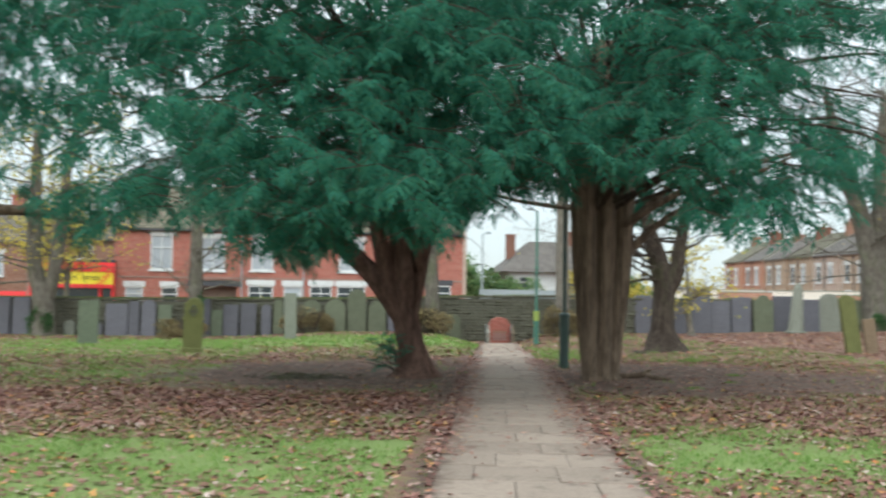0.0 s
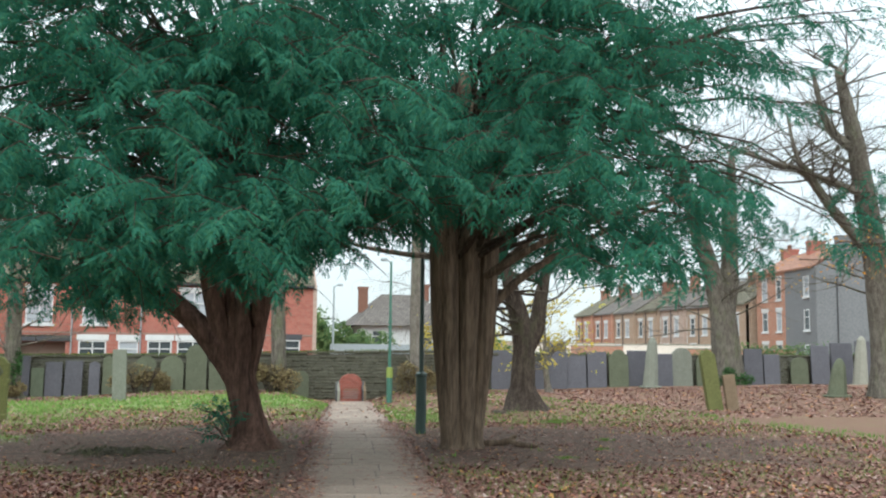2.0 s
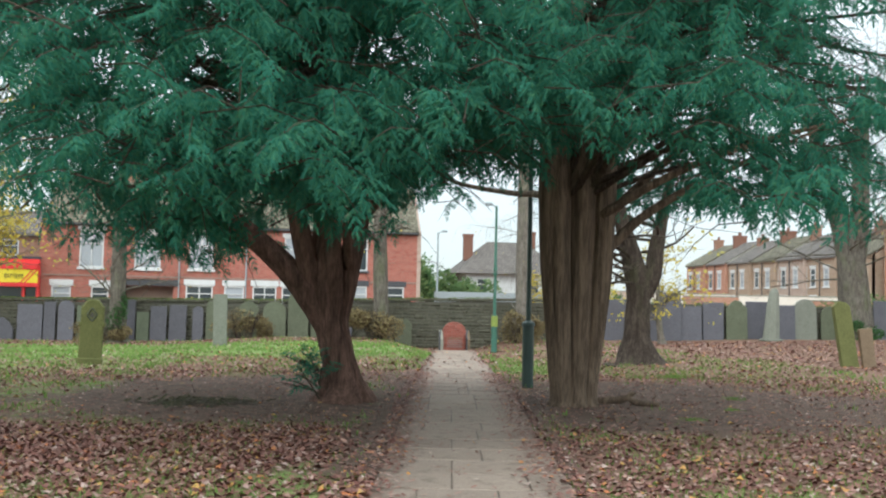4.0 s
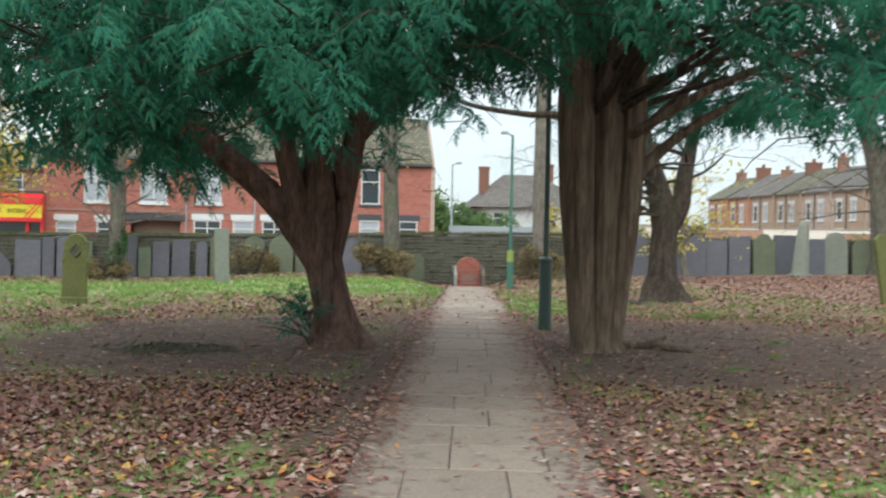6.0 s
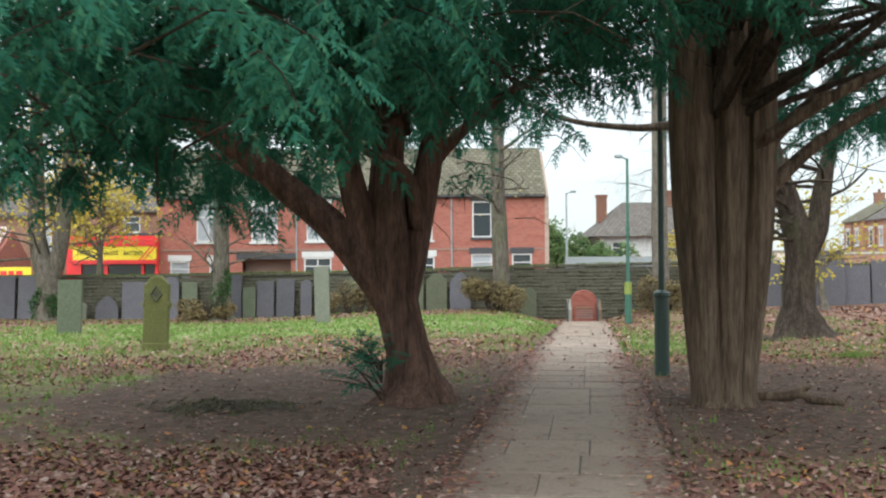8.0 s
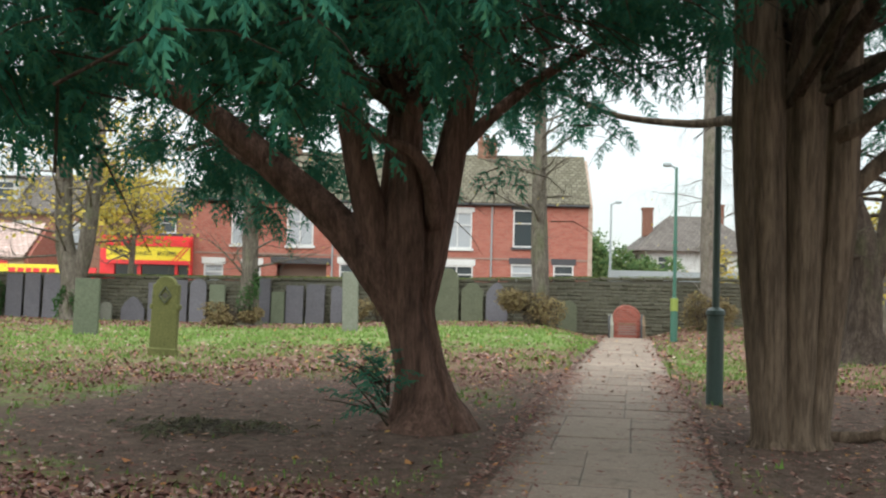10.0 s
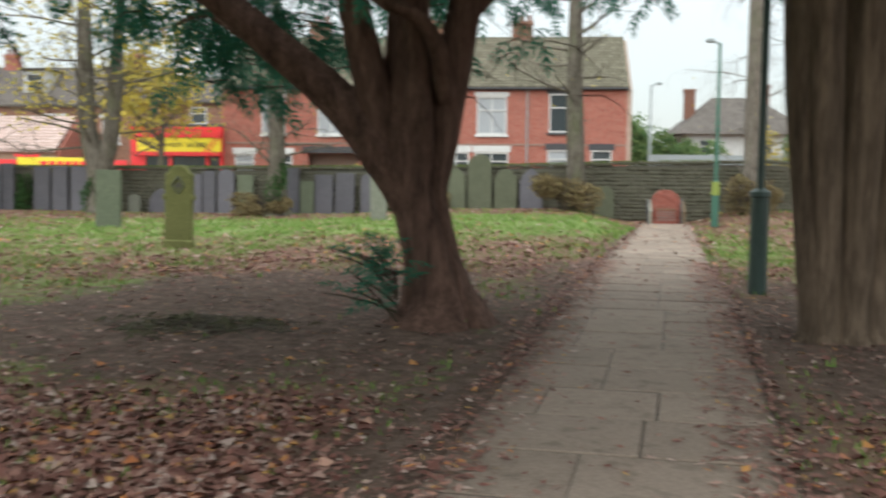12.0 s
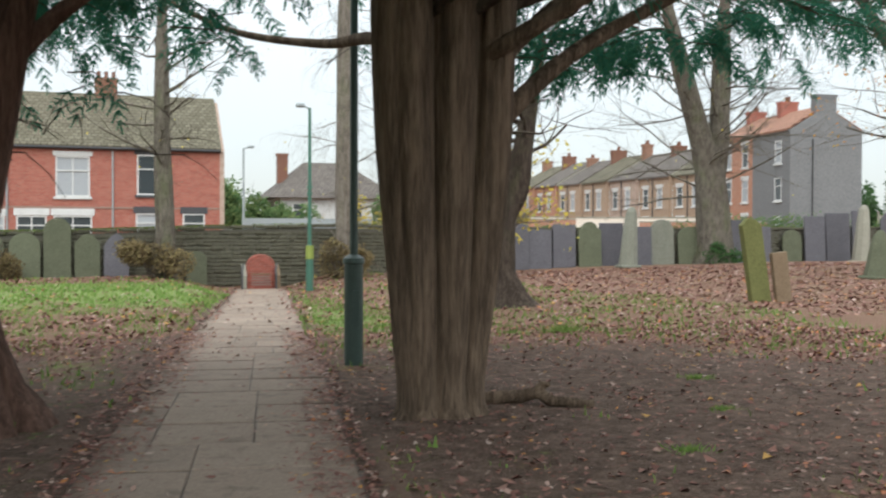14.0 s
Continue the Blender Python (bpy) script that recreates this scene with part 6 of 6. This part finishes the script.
broadleaf(gz(-13.1, 45.6), [([(0, 0, 0), (0, 0, 0.8), (0.0, 0, 1.5), (-0.38, 0, 3.2), (-0.45, 0, 6), (-0.45, 0, 9)], [0.58, 0.46, 0.42, 0.30, 0.27, 0.16]), ([(0.05, 0, 1.4), (0.38, 0, 2.6), (0.62, 0, 4.5), (0.95, 0.1, 8.5)], [0.32, 0.29, 0.26, 0.14])], 6, "forked tree with the last yellow leaves on drooping twigs", M_BARK, 2000, None, 1.9, kids=(4, 4, 3), twig_from=0.5, leaf_size=0.15, leaf_low=2.9)
broadleaf(gz(26.0, 49.3, 0.2), [([(0, 0, 0), (0, 0, 1.0), (-0.2, 0, 3.5), (-0.5, 0, 5.0), (-1.6, 0, 8.5), (-2.6, 0, 12)], [1.05, 0.78, 0.66, 0.5, 0.4, 0.15]), ([(-0.05, 0, 3.2), (0.2, 0, 5.5), (0.3, 0, 9), (0.5, 0, 12)], [0.5, 0.44, 0.38, 0.15])], 7, "large forked bare tree with ivy at its foot", M_BARK, 300, None, 3.4, kids=(4, 4, 3), twig_from=0.35)
broadleaf(gz(25.0, 36.0, 0.2), [([(0, 0, 0), (0, 0, 1.5), (-0.2, 0, 4.5), (-0.4, 0, 6.5), (-0.9, 0, 9.5), (-1.6, 0, 12.5)], [0.75, 0.5, 0.46, 0.42, 0.34, 0.15]), ([(-0.3, 0, 5.4), (-1.2, 0, 6.3), (-2.1, 0, 7.2), (-3.1, 0, 8.4), (-4.3, 0.2, 8.8), (-6.2, 0.2, 9.3)], [0.24, 0.21, 0.18, 0.15, 0.1, 0.03]), ([(-0.5, 0, 7.8), (-1.8, -0.2, 8.0), (-3.4, -0.2, 8.7), (-4.0, -0.3, 10.5)], [0.17, 0.13, 0.1, 0.04]), ([(-0.9, 0, 9.3), (-2.0, 0.2, 10.4), (-2.6, 0.2, 12.5)], [0.2, 0.15, 0.06]), ([(-0.2, 0, 5.6), (-1.0, -0.6, 6.0), (-1.9, -0.9, 5.4), (-2.5, -1.1, 4.3)], [0.11, 0.08, 0.05, 0.02])], 8, "bare spreading tree with crooked limbs and a few orange leaves", M_BARK, 420, M_ORANGELEAF, 1.9, kids=(4, 3, 3), twig_from=0.35, leaf_size=0.12, leaf_low=2.6, leaf_high=6.4)
broadleaf(gz(9.45, 31.2), [([(0, 0, 0), (0, 0, 0.15), (-0.05, 0, 0.8), (-0.02, 0, 1.7), (-0.15, 0, 2.6), (-0.5, 0, 3.8), (-0.8, 0, 5.5)], [1.05, 0.66, 0.36, 0.32, 0.31, 0.2, 0.1]), ([(0.0, 0, 1.7), (0.35, 0, 2.5), (0.5, 0, 3.4), (0.9, 0, 5.5)], [0.22, 0.24, 0.2, 0.08])], 9, "dark forked tree with spreading roots on bare soil", M_BARK_DARK, 0, None, 1.6, kids=(4, 3, 3), twig_from=0.6)
broadleaf(gz(-18.0, 45.2), [([(0, 0, 0), (0, 0, 0.8), (0.05, 0, 2.0), (0.1, 0, 4.5), (0.2, 0, 8.5)], [0.5, 0.36, 0.32, 0.27, 0.12])], 11, "bare tree with an ivy-covered trunk before the wall", M_BARK, 0, None, 1.6, kids=(4, 3, 3), twig_from=0.5)
broadleaf(gz(14.75, 44.0), [([(0, 0, 0), (-0.1, 0, 0.5), (-0.2, 0, 1.6), (-0.25, 0, 3.2)], [0.22, 0.13, 0.1, 0.05])], 10, "slender leaning sapling with yellow leaves", M_BARK_PALE, 700, None, 1.1, kids=(4, 3, 3), twig_from=0.5, leaf_size=0.17)

broadleaf((-15.6, 58.0, -0.1), [([(0, 0, 0), (0, 0, 1.2), (0.1, 0, 2.6), (0.2, 0, 4.2), (0.3, 0, 6.4)], [0.2, 0.15, 0.12, 0.09, 0.04]), ([(0.1, 0, 2.4), (-1.0, 0, 3.6), (-2.4, 0, 4.8)], [0.1, 0.07, 0.03])], 12, "street tree thick with yellow autumn leaves by the shop", M_BARK, 2600, None, 1.5, kids=(4, 3, 3), twig_from=0.4, leaf_size=0.2, leaf_low=2.7)


# ---- shrubs, hedges and ivy ----
def leafy(name, label, category, at, size, count, mat, leaf, seed, twigs=40, kind="", group="", parent=None, flat=False):
    """A loose mass of leaves on thin twigs, uneven in outline."""
    rng = random.Random(seed)
    v, f = [], []
    lumps = [(rng.uniform(-0.75, 0.75), rng.uniform(-0.7, 0.7), rng.uniform(0.15, 0.8), rng.uniform(0.25, 0.5)) for _ in range(max(5, int(5 * size[0])))]
    for _ in range(count):
        l = rng.choice(lumps)
        d = Vector((rng.gauss(0, 1), rng.gauss(0, 1), rng.gauss(0, 1))).normalized() * l[3] * rng.uniform(0.55, 1.1)
        p = Vector(((l[0] + d.x * (0.6 if size[0] > 2 else 1)) * size[0], (l[1] + d.y) * size[1], max(0.02, (l[2] + d.z * 0.8)) * size[2]))
        a = Vector((rng.uniform(-1, 1), rng.uniform(-1, 1), rng.uniform(-0.8, 0.8))).normalized()
        b = a.orthogonal().normalized()
        s = leaf * rng.uniform(0.6, 1.3)
        o = len(v)
        v.extend([tuple(p), tuple(p + a * s * 0.5 + b * s * 0.35), tuple(p + a * s), tuple(p + a * s * 0.5 - b * s * 0.35)])
        f.append((o, o + 1, o + 2, o + 3))
    ob = thing(name, label, category, group, at, 0, kind)
    array_mesh("foliage", np.array(v), np.array(f), mat, ob)
    bm = bmesh.new()
    for _ in range(twigs):
        x, y = rng.uniform(-0.4, 0.4) * size[0], rng.uniform(-0.4, 0.4) * size[1]
        tube(bm, [(x * 0.6, y * 0.6, 0), (x, y, size[2] * 0.5), (x * 1.5 + rng.uniform(-0.1, 0.1), y * 1.5, size[2] * rng.uniform(0.7, 1.15))], [0.012, 0.009, 0.004], 4)
    part("stem_mass", bm, M_BARK_DARK, ob)["kind"] = "stuff"
    return ob


SHRUB = "straggly brown shrub at the foot of the wall"
leafy("shrub", SHRUB, "shrub", gz(3.35, 44.9), (1.3, 0.5, 1.3), 4200, M_SHRUB, 0.09, 1, 60, group="shrubs along the wall")
leafy("shrub", SHRUB, "shrub", gz(-1.9, 45.7), (1.2, 0.45, 1.25), 3200, M_SHRUB, 0.09, 2, 60, group="shrubs along the wall")
leafy("shrub", SHRUB, "shrub", gz(9.2, 44.8), (1.2, 0.45, 1.25), 3000, M_SHRUB, 0.09, 3, 60, group="shrubs along the wall")
leafy("shrub", "brown brushwood piled round a tree foot", "shrub", gz(-7.0, 45.0), (1.15, 0.5, 0.85), 2600, M_SHRUB, 0.09, 4, 90, group="shrubs along the wall")
leafy("ivy", "green ivy climbing a tree trunk", "ivy", gz(-6.6, 45.1), (0.35, 0.25, 2.0), 900, M_IVY, 0.09, 5, 6)
leafy("ivy", "green ivy climbing a tree trunk", "ivy", gz(-13.0, 45.2), (0.55, 0.35, 1.4), 1200, M_IVY, 0.10, 6, 6)
leafy("ivy", "dark ivy covering a tree trunk", "ivy", gz(-17.9, 44.95), (0.55, 0.45, 6.6), 5200, M_IVY, 0.12, 16, 10)
leafy("ivy", "dark ivy bushing out round the upper trunk", "ivy", (-17.8, 45.0, 3.4), (1.25, 0.8, 5.0), 6000, M_IVY, 0.13, 17, 10)
leafy("ivy", "green ivy hanging over the wall between slates", "ivy", gz(-16.45, 46.75), (0.4, 0.2, 1.75), 1000, M_IVY, 0.10, 7, 4)
leafy("ivy", "green ivy round a tree foot", "ivy", gz(26.4, 48.6), (1.2, 0.5, 1.0), 1500, M_IVY, 0.11, 8, 8)
leafy("bush", "green bush with yellowing leaves beyond the wall", "bush", (14.6, 55.0, 0), (2.0, 1.2, 3.2), 5200, M_HEDGE, 0.2, 9, 10, group="bushes beyond the wall")
leafy("bush", "bright yellow autumn bush beyond the wall", "bush", (13.2, 53.2, 0), (2.4, 1.0, 2.9), 2000, M_YELLOWLEAF, 0.17, 10, 14, group="bushes beyond the wall")
leafy("bush", "green garden bush beyond the wall", "bush", (9.7, 70.0, 0), (1.9, 1.4, 3.3), 5200, M_HEDGE, 0.22, 11, 10, group="bushes beyond the wall")
leafy("bush", "rounded green garden bush before the white house", "bush", (12.4, 73.0, 0), (2.6, 1.3, 2.75), 5200, M_HEDGE, 0.24, 18, 10, group="bushes beyond the wall")
leafy("bush", "olive green tree crown behind the gardens", "bush", (9.6, 82.0, 0), (3.2, 2.0, 4.9), 5200, M_HEDGE, 0.3, 12, 10, group="bushes beyond the wall")
leafy("hedge", "clipped hedge behind the slate headstones", "hedge", (22.0, 51.0, 0), (7.5, 0.4, 1.75), 9000, M_HEDGE, 0.14, 13, 20)
leafy("hedge", "clipped hedge behind the slate headstones", "hedge", (34.5, 53.6, 0), (7.0, 0.4, 2.2), 8000, M_HEDGE, 0.14, 14, 20)
leafy("bush", "green conifer beside the white house", "bush", (58.0, 78.0, 0), (2.6, 2.0, 6.0), 4200, M_IVY, 0.3, 15, 6, group="bushes beyond the wall")
part("board", box_bm(8.2, 20.0, 66.0, 66.08, -0.1, 2.05), M_GREYMETAL, thing("garden_fence", "grey garden fence beyond the road", "fence"))


def sucker():
    """Young yew shoots at the foot of the leaning trunk."""
    rng = random.Random(4)
    ob = thing("yew_shoots", "dark green young yew shoots at a trunk foot", "shrub", at=gz(0.72, 20.3, 0.0))
    items = []
    for _ in range(13):
        az, ln = rng.uniform(2.2, 5.2), rng.uniform(0.4, 0.95)
        d = Vector((math.cos(az) * 0.75, math.sin(az) * 0.5, rng.uniform(0.35, 1.2))).normalized()
        st = Vector((0.15, 0, rng.uniform(0.05, 0.5)))
        pts = [st + d * ln * q + Vector((-0.1 * q, 0, -0.12 * q * q)) for q in (0, 0.4, 0.75, 1)]
        bm = bmesh.new()
        tube(bm, pts, [0.012, 0.01, 0.007, 0.003], 5)
        part("stem", bm, M_BARK_DARK, ob)
        for k in range(5):
            q = 0.3 + 0.7 * k / 5
            items.append((tuple(st + d * ln * q), (d.x + rng.uniform(-0.8, 0.8), d.y + rng.uniform(-0.8, 0.8), rng.uniform(-0.3, 0.5)), (rng.uniform(-0.3, 0.3), -0.4, 1), rng.uniform(0.4, 0.7)))
    v, f = stamp(items, TEMPLATES, 3)
    array_mesh("foliage", v, f, M_YEW, ob)


sucker()


def fallen_branch():
    ob = thing("fallen_branch", "crooked dead yew branch lying on bare soil", "branch", at=gz(5.25, 20.35, 0.0))
    bm = bmesh.new()
    tube(bm, curve_pts([(-0.05, 0.22, 0.03), (0.2, 0.12, 0.05), (0.38, 0.0, 0.09), (0.5, -0.12, 0.04), (0.8, -0.25, 0.02)], 5), list(np.linspace(0.065, 0.04, 21)), 10, lambda i, t: 1 + 0.12 * math.sin(3 * t + i))
    part("bough", bm, M_YEWBARK, ob, smooth=True)
    bm = bmesh.new()
    tube(bm, [(0.36, 0.0, 0.09), (0.43, -0.02, 0.17), (0.46, -0.08, 0.18)], [0.05, 0.04, 0.02], 8)
    part("stub", bm, M_YEWBARK, ob)


fallen_branch()


def brush_heap():
    rng = random.Random(8)
    ob = thing("brush_heap", "low heap of dark twigs and yew clippings on soil", "heap", at=gz(-0.84, 20.15, 0.0))
    bm = bmesh.new()
    for _ in range(130):
        az, r = rng.uniform(0, 6.28), rng.uniform(0, 0.6)
        p = Vector((math.cos(az) * r * 1.4, math.sin(az) * r, max(0.01, 0.09 - 0.13 * r) * rng.uniform(0.3, 1.2)))
        d = Vector((rng.uniform(-1, 1), rng.uniform(-1, 1), rng.uniform(-0.12, 0.12))) * rng.uniform(0.08, 0.2)
        tube(bm, [p - d, p + d], [0.009, 0.006], 4)
    part("twig_mass", bm, M_BARK, ob)["kind"] = "stuff"
    items = [((rng.gauss(0, 0.4), rng.gauss(-0.15, 0.3), rng.uniform(0.04, 0.14)), (rng.uniform(-1, 1), rng.uniform(-1, 1), 0), (0, 0, 1), rng.uniform(0.4, 0.8)) for _ in range(34)]
    v, f = stamp(items, TEMPLATES_FAR, 5)
    array_mesh("foliage", v, f, M_CLIPPINGS, ob)


brush_heap()


# ---- fallen leaves and grass ----
def scatter_leaves():
    rng = random.Random(17)
    v, f = [], []

    def leaf(x, y, z, s):
        az = rng.uniform(0, 6.283)
        a = Vector((math.cos(az), math.sin(az), rng.uniform(-0.1, 0.2)))
        b = Vector((-math.sin(az), math.cos(az), rng.uniform(-0.3, 0.3))) * rng.uniform(0.36, 0.68)
        p = Vector((x, y, z + rng.uniform(0.004, 0.02)))
        o = len(v)
        curl = Vector((0, 0, s * rng.uniform(-0.05, 0.38)))
        v.extend([tuple(p - a * s * 0.5), tuple(p + b * s + curl), tuple(p + a * s * 0.5), tuple(p - b * s + curl)])
        f.append((o, o + 1, o + 2, o + 3))

    tries = [(150000, -9, 13, 8.5, 27, 1.5, 0.064), (26000, -5.5, 1.2, 12.2, 17.6, 1.15, 0.070), (60000, -16, 30, 27, 46.5, 1.0, 0.095), (40000, -12, 16, -4, 8.5, 1.3, 0.075)]
    for n, x0, x1, y0, y1, k, size in tries:
        for _ in range(n):
            x, y = rng.uniform(x0, x1), rng.uniform(y0, y1)
            soil, amount = cover(x, y)
            d = abs(x - path_x(y))
            bare = min(1, soil * 1.2)
            p = amount ** 1.3 * (1 - 0.86 * bare) * k
            p *= 1.0 + 0.9 * noise.noise((x * 1.3, y * 1.3, 9)) + 0.7 * math.exp(-((y - 15.5) / 2.0) ** 2)
            if d < 0.8:
                p = 0.012 if y < 24 else 0.05
                if d > 0.6:
                    p *= 4
            elif d < 1.2:
                p = max(p, 0.5 if y < 14 or y > 24 else 0.2)
            if rng.random() < p:
                z = path_z(y) + 0.004 if d < 0.66 else path_z(y) + 0.018 if d < 1.0 else ground_z(x, y)
                leaf(x, y, z, size * rng.uniform(0.45, 1.35) * (1 - 0.45 * bare * (rng.random() < 0.8)))
    ob = array_mesh("fallen_leaves", np.array(v), np.array(f), M_LITTER)
    tagged(ob, "scattered dry brown and orange fallen leaves", "leaves", kind="stuff")


def scatter_chips():
    """Crumbs of leaf, bark and twig trodden into the bare soil and over the path's edges."""
    rng = random.Random(29)
    v, f = [], []
    for _ in range(84000):
        x, y = rng.uniform(-6, 12.5), rng.uniform(11, 28)
        if rng.random() < 0.17:
            x = path_x(y) + rng.choice((-1, 1)) * rng.uniform(0.45, 1.05)
        d = abs(x - path_x(y))
        soil, amount = cover(x, y)
        if rng.random() > (0.16 if d < 0.5 else 0.4 if d < 0.62 else 0.95 if d < 1.05 else 0.45 * min(1, soil * 1.3)) * (0.8 + 0.8 * noise.noise((x * 2, y * 2, 6))):
            continue
        z = path_z(y) + 0.006 if d < 0.66 else path_z(y) + 0.018 if d < 1.0 else ground_z(x, y) + 0.002
        az, s, w = rng.uniform(0, 6.283), rng.uniform(0.010, 0.042), rng.uniform(0.12, 0.55)
        a, b = Vector((math.cos(az), math.sin(az), rng.uniform(-0.2, 0.3))) * s, Vector((-math.sin(az), math.cos(az), rng.uniform(-0.3, 0.3))) * s * w
        p = Vector((x, y, z + 0.006))
        o = len(v)
        v.extend([tuple(p - a), tuple(p + b), tuple(p + a), tuple(p - b)])
        f.append((o, o + 1, o + 2, o + 3))
    ob = array_mesh("leaf_crumbs", np.array(v), np.array(f), M_LITTER)
    tagged(ob, "small crumbs of brown leaf on trodden soil", "leaves", kind="stuff")


def scatter_grass():
    rng = random.Random(23)
    v, f = [], []
    for n, x0, x1, y0, y1, h0, w0, wild in ((115000, -8, 11, 8.3, 19, 0.042, 0.010, 1), (60000, -14, 14, 19, 34, 0.07, 0.016, 1), (24000, -10, 13, -4, 8.3, 0.05, 0.016, 1), (26000, -16, 13, 34, 46.5, 0.08, 0.03, 1)):
        for _ in range(n):
            x, y = rng.uniform(x0, x1), rng.uniform(y0, y1)
            d = abs(x - path_x(y))
            if d < 0.86:
                continue
            soil, amount = cover(x, y)
            clump = 0.5 + 0.9 * noise.noise((x * 0.9, y * 0.9, 5)) + 0.5 * noise.noise((x * 3, y * 3, 2))
            p = (1 - min(1, soil * 1.25)) * (1.05 - 0.85 * amount) * clump * 1.6
            if soil > 0.55 and noise.noise((x * 1.6, y * 1.6, 12)) > 0.5:
                p = 0.22
            if rng.random() > p:
                continue
            z = ground_z(x, y)
            az, h, w = rng.uniform(0, 6.283), h0 * rng.uniform(0.5, 1.5), w0 * rng.uniform(0.7, 1.3)
            dx, dy = math.cos(az) * w, math.sin(az) * w
            lx, ly = rng.uniform(-0.6, 0.6) * h, rng.uniform(-0.6, 0.6) * h
            o = len(v)
            v.extend([(x - dx, y - dy, z - 0.01), (x + dx, y + dy, z - 0.01), (x + lx, y + ly, z + h)])
            f.append((o, o + 1, o + 2))
    ob = array_mesh("grass", np.array(v), np.array(f), M_GRASS)
    tagged(ob, "short rough lawn grass with bare patches", "grass", kind="stuff")


def grass_tuft(x, y, size, seed):
    rng = random.Random(seed)
    v, f = [], []
    for _ in range(int(260 * size)):
        az, r = rng.uniform(0, 6.283), abs(rng.gauss(0, 0.12)) * size
        px, py = math.cos(az) * r * 1.6, math.sin(az) * r
        h, w = rng.uniform(0.05, 0.14) * size, 0.008
        t = rng.uniform(0, 6.283)
        o = len(v)
        v.extend([(px - math.cos(t) * w, py - math.sin(t) * w, 0), (px + math.cos(t) * w, py + math.sin(t) * w, 0), (px + rng.uniform(-0.06, 0.06) + px * 0.4, py + rng.uniform(-0.06, 0.06), h)])
        f.append((o, o + 1, o + 2))
    ob = array_mesh("grass_tuft", np.array(v), np.array(f), M_GRASS)
    ob.matrix_world = pose(x, y, ground_z(x, y) - 0.01)
    tagged(ob, "bright green grass tuft on bare soil", "grass tuft", "grass tufts on the soil", "stuff")


grass_tuft(8.55, 26.1, 1.3, 1)
grass_tuft(7.7, 26.2, 0.7, 2)
grass_tuft(7.75, 21.25, 0.5, 3)
grass_tuft(5.9, 18.4, 0.45, 4)
grass_tuft(7.05, 19.7, 0.4, 5)
scatter_leaves()
scatter_chips()
scatter_grass()
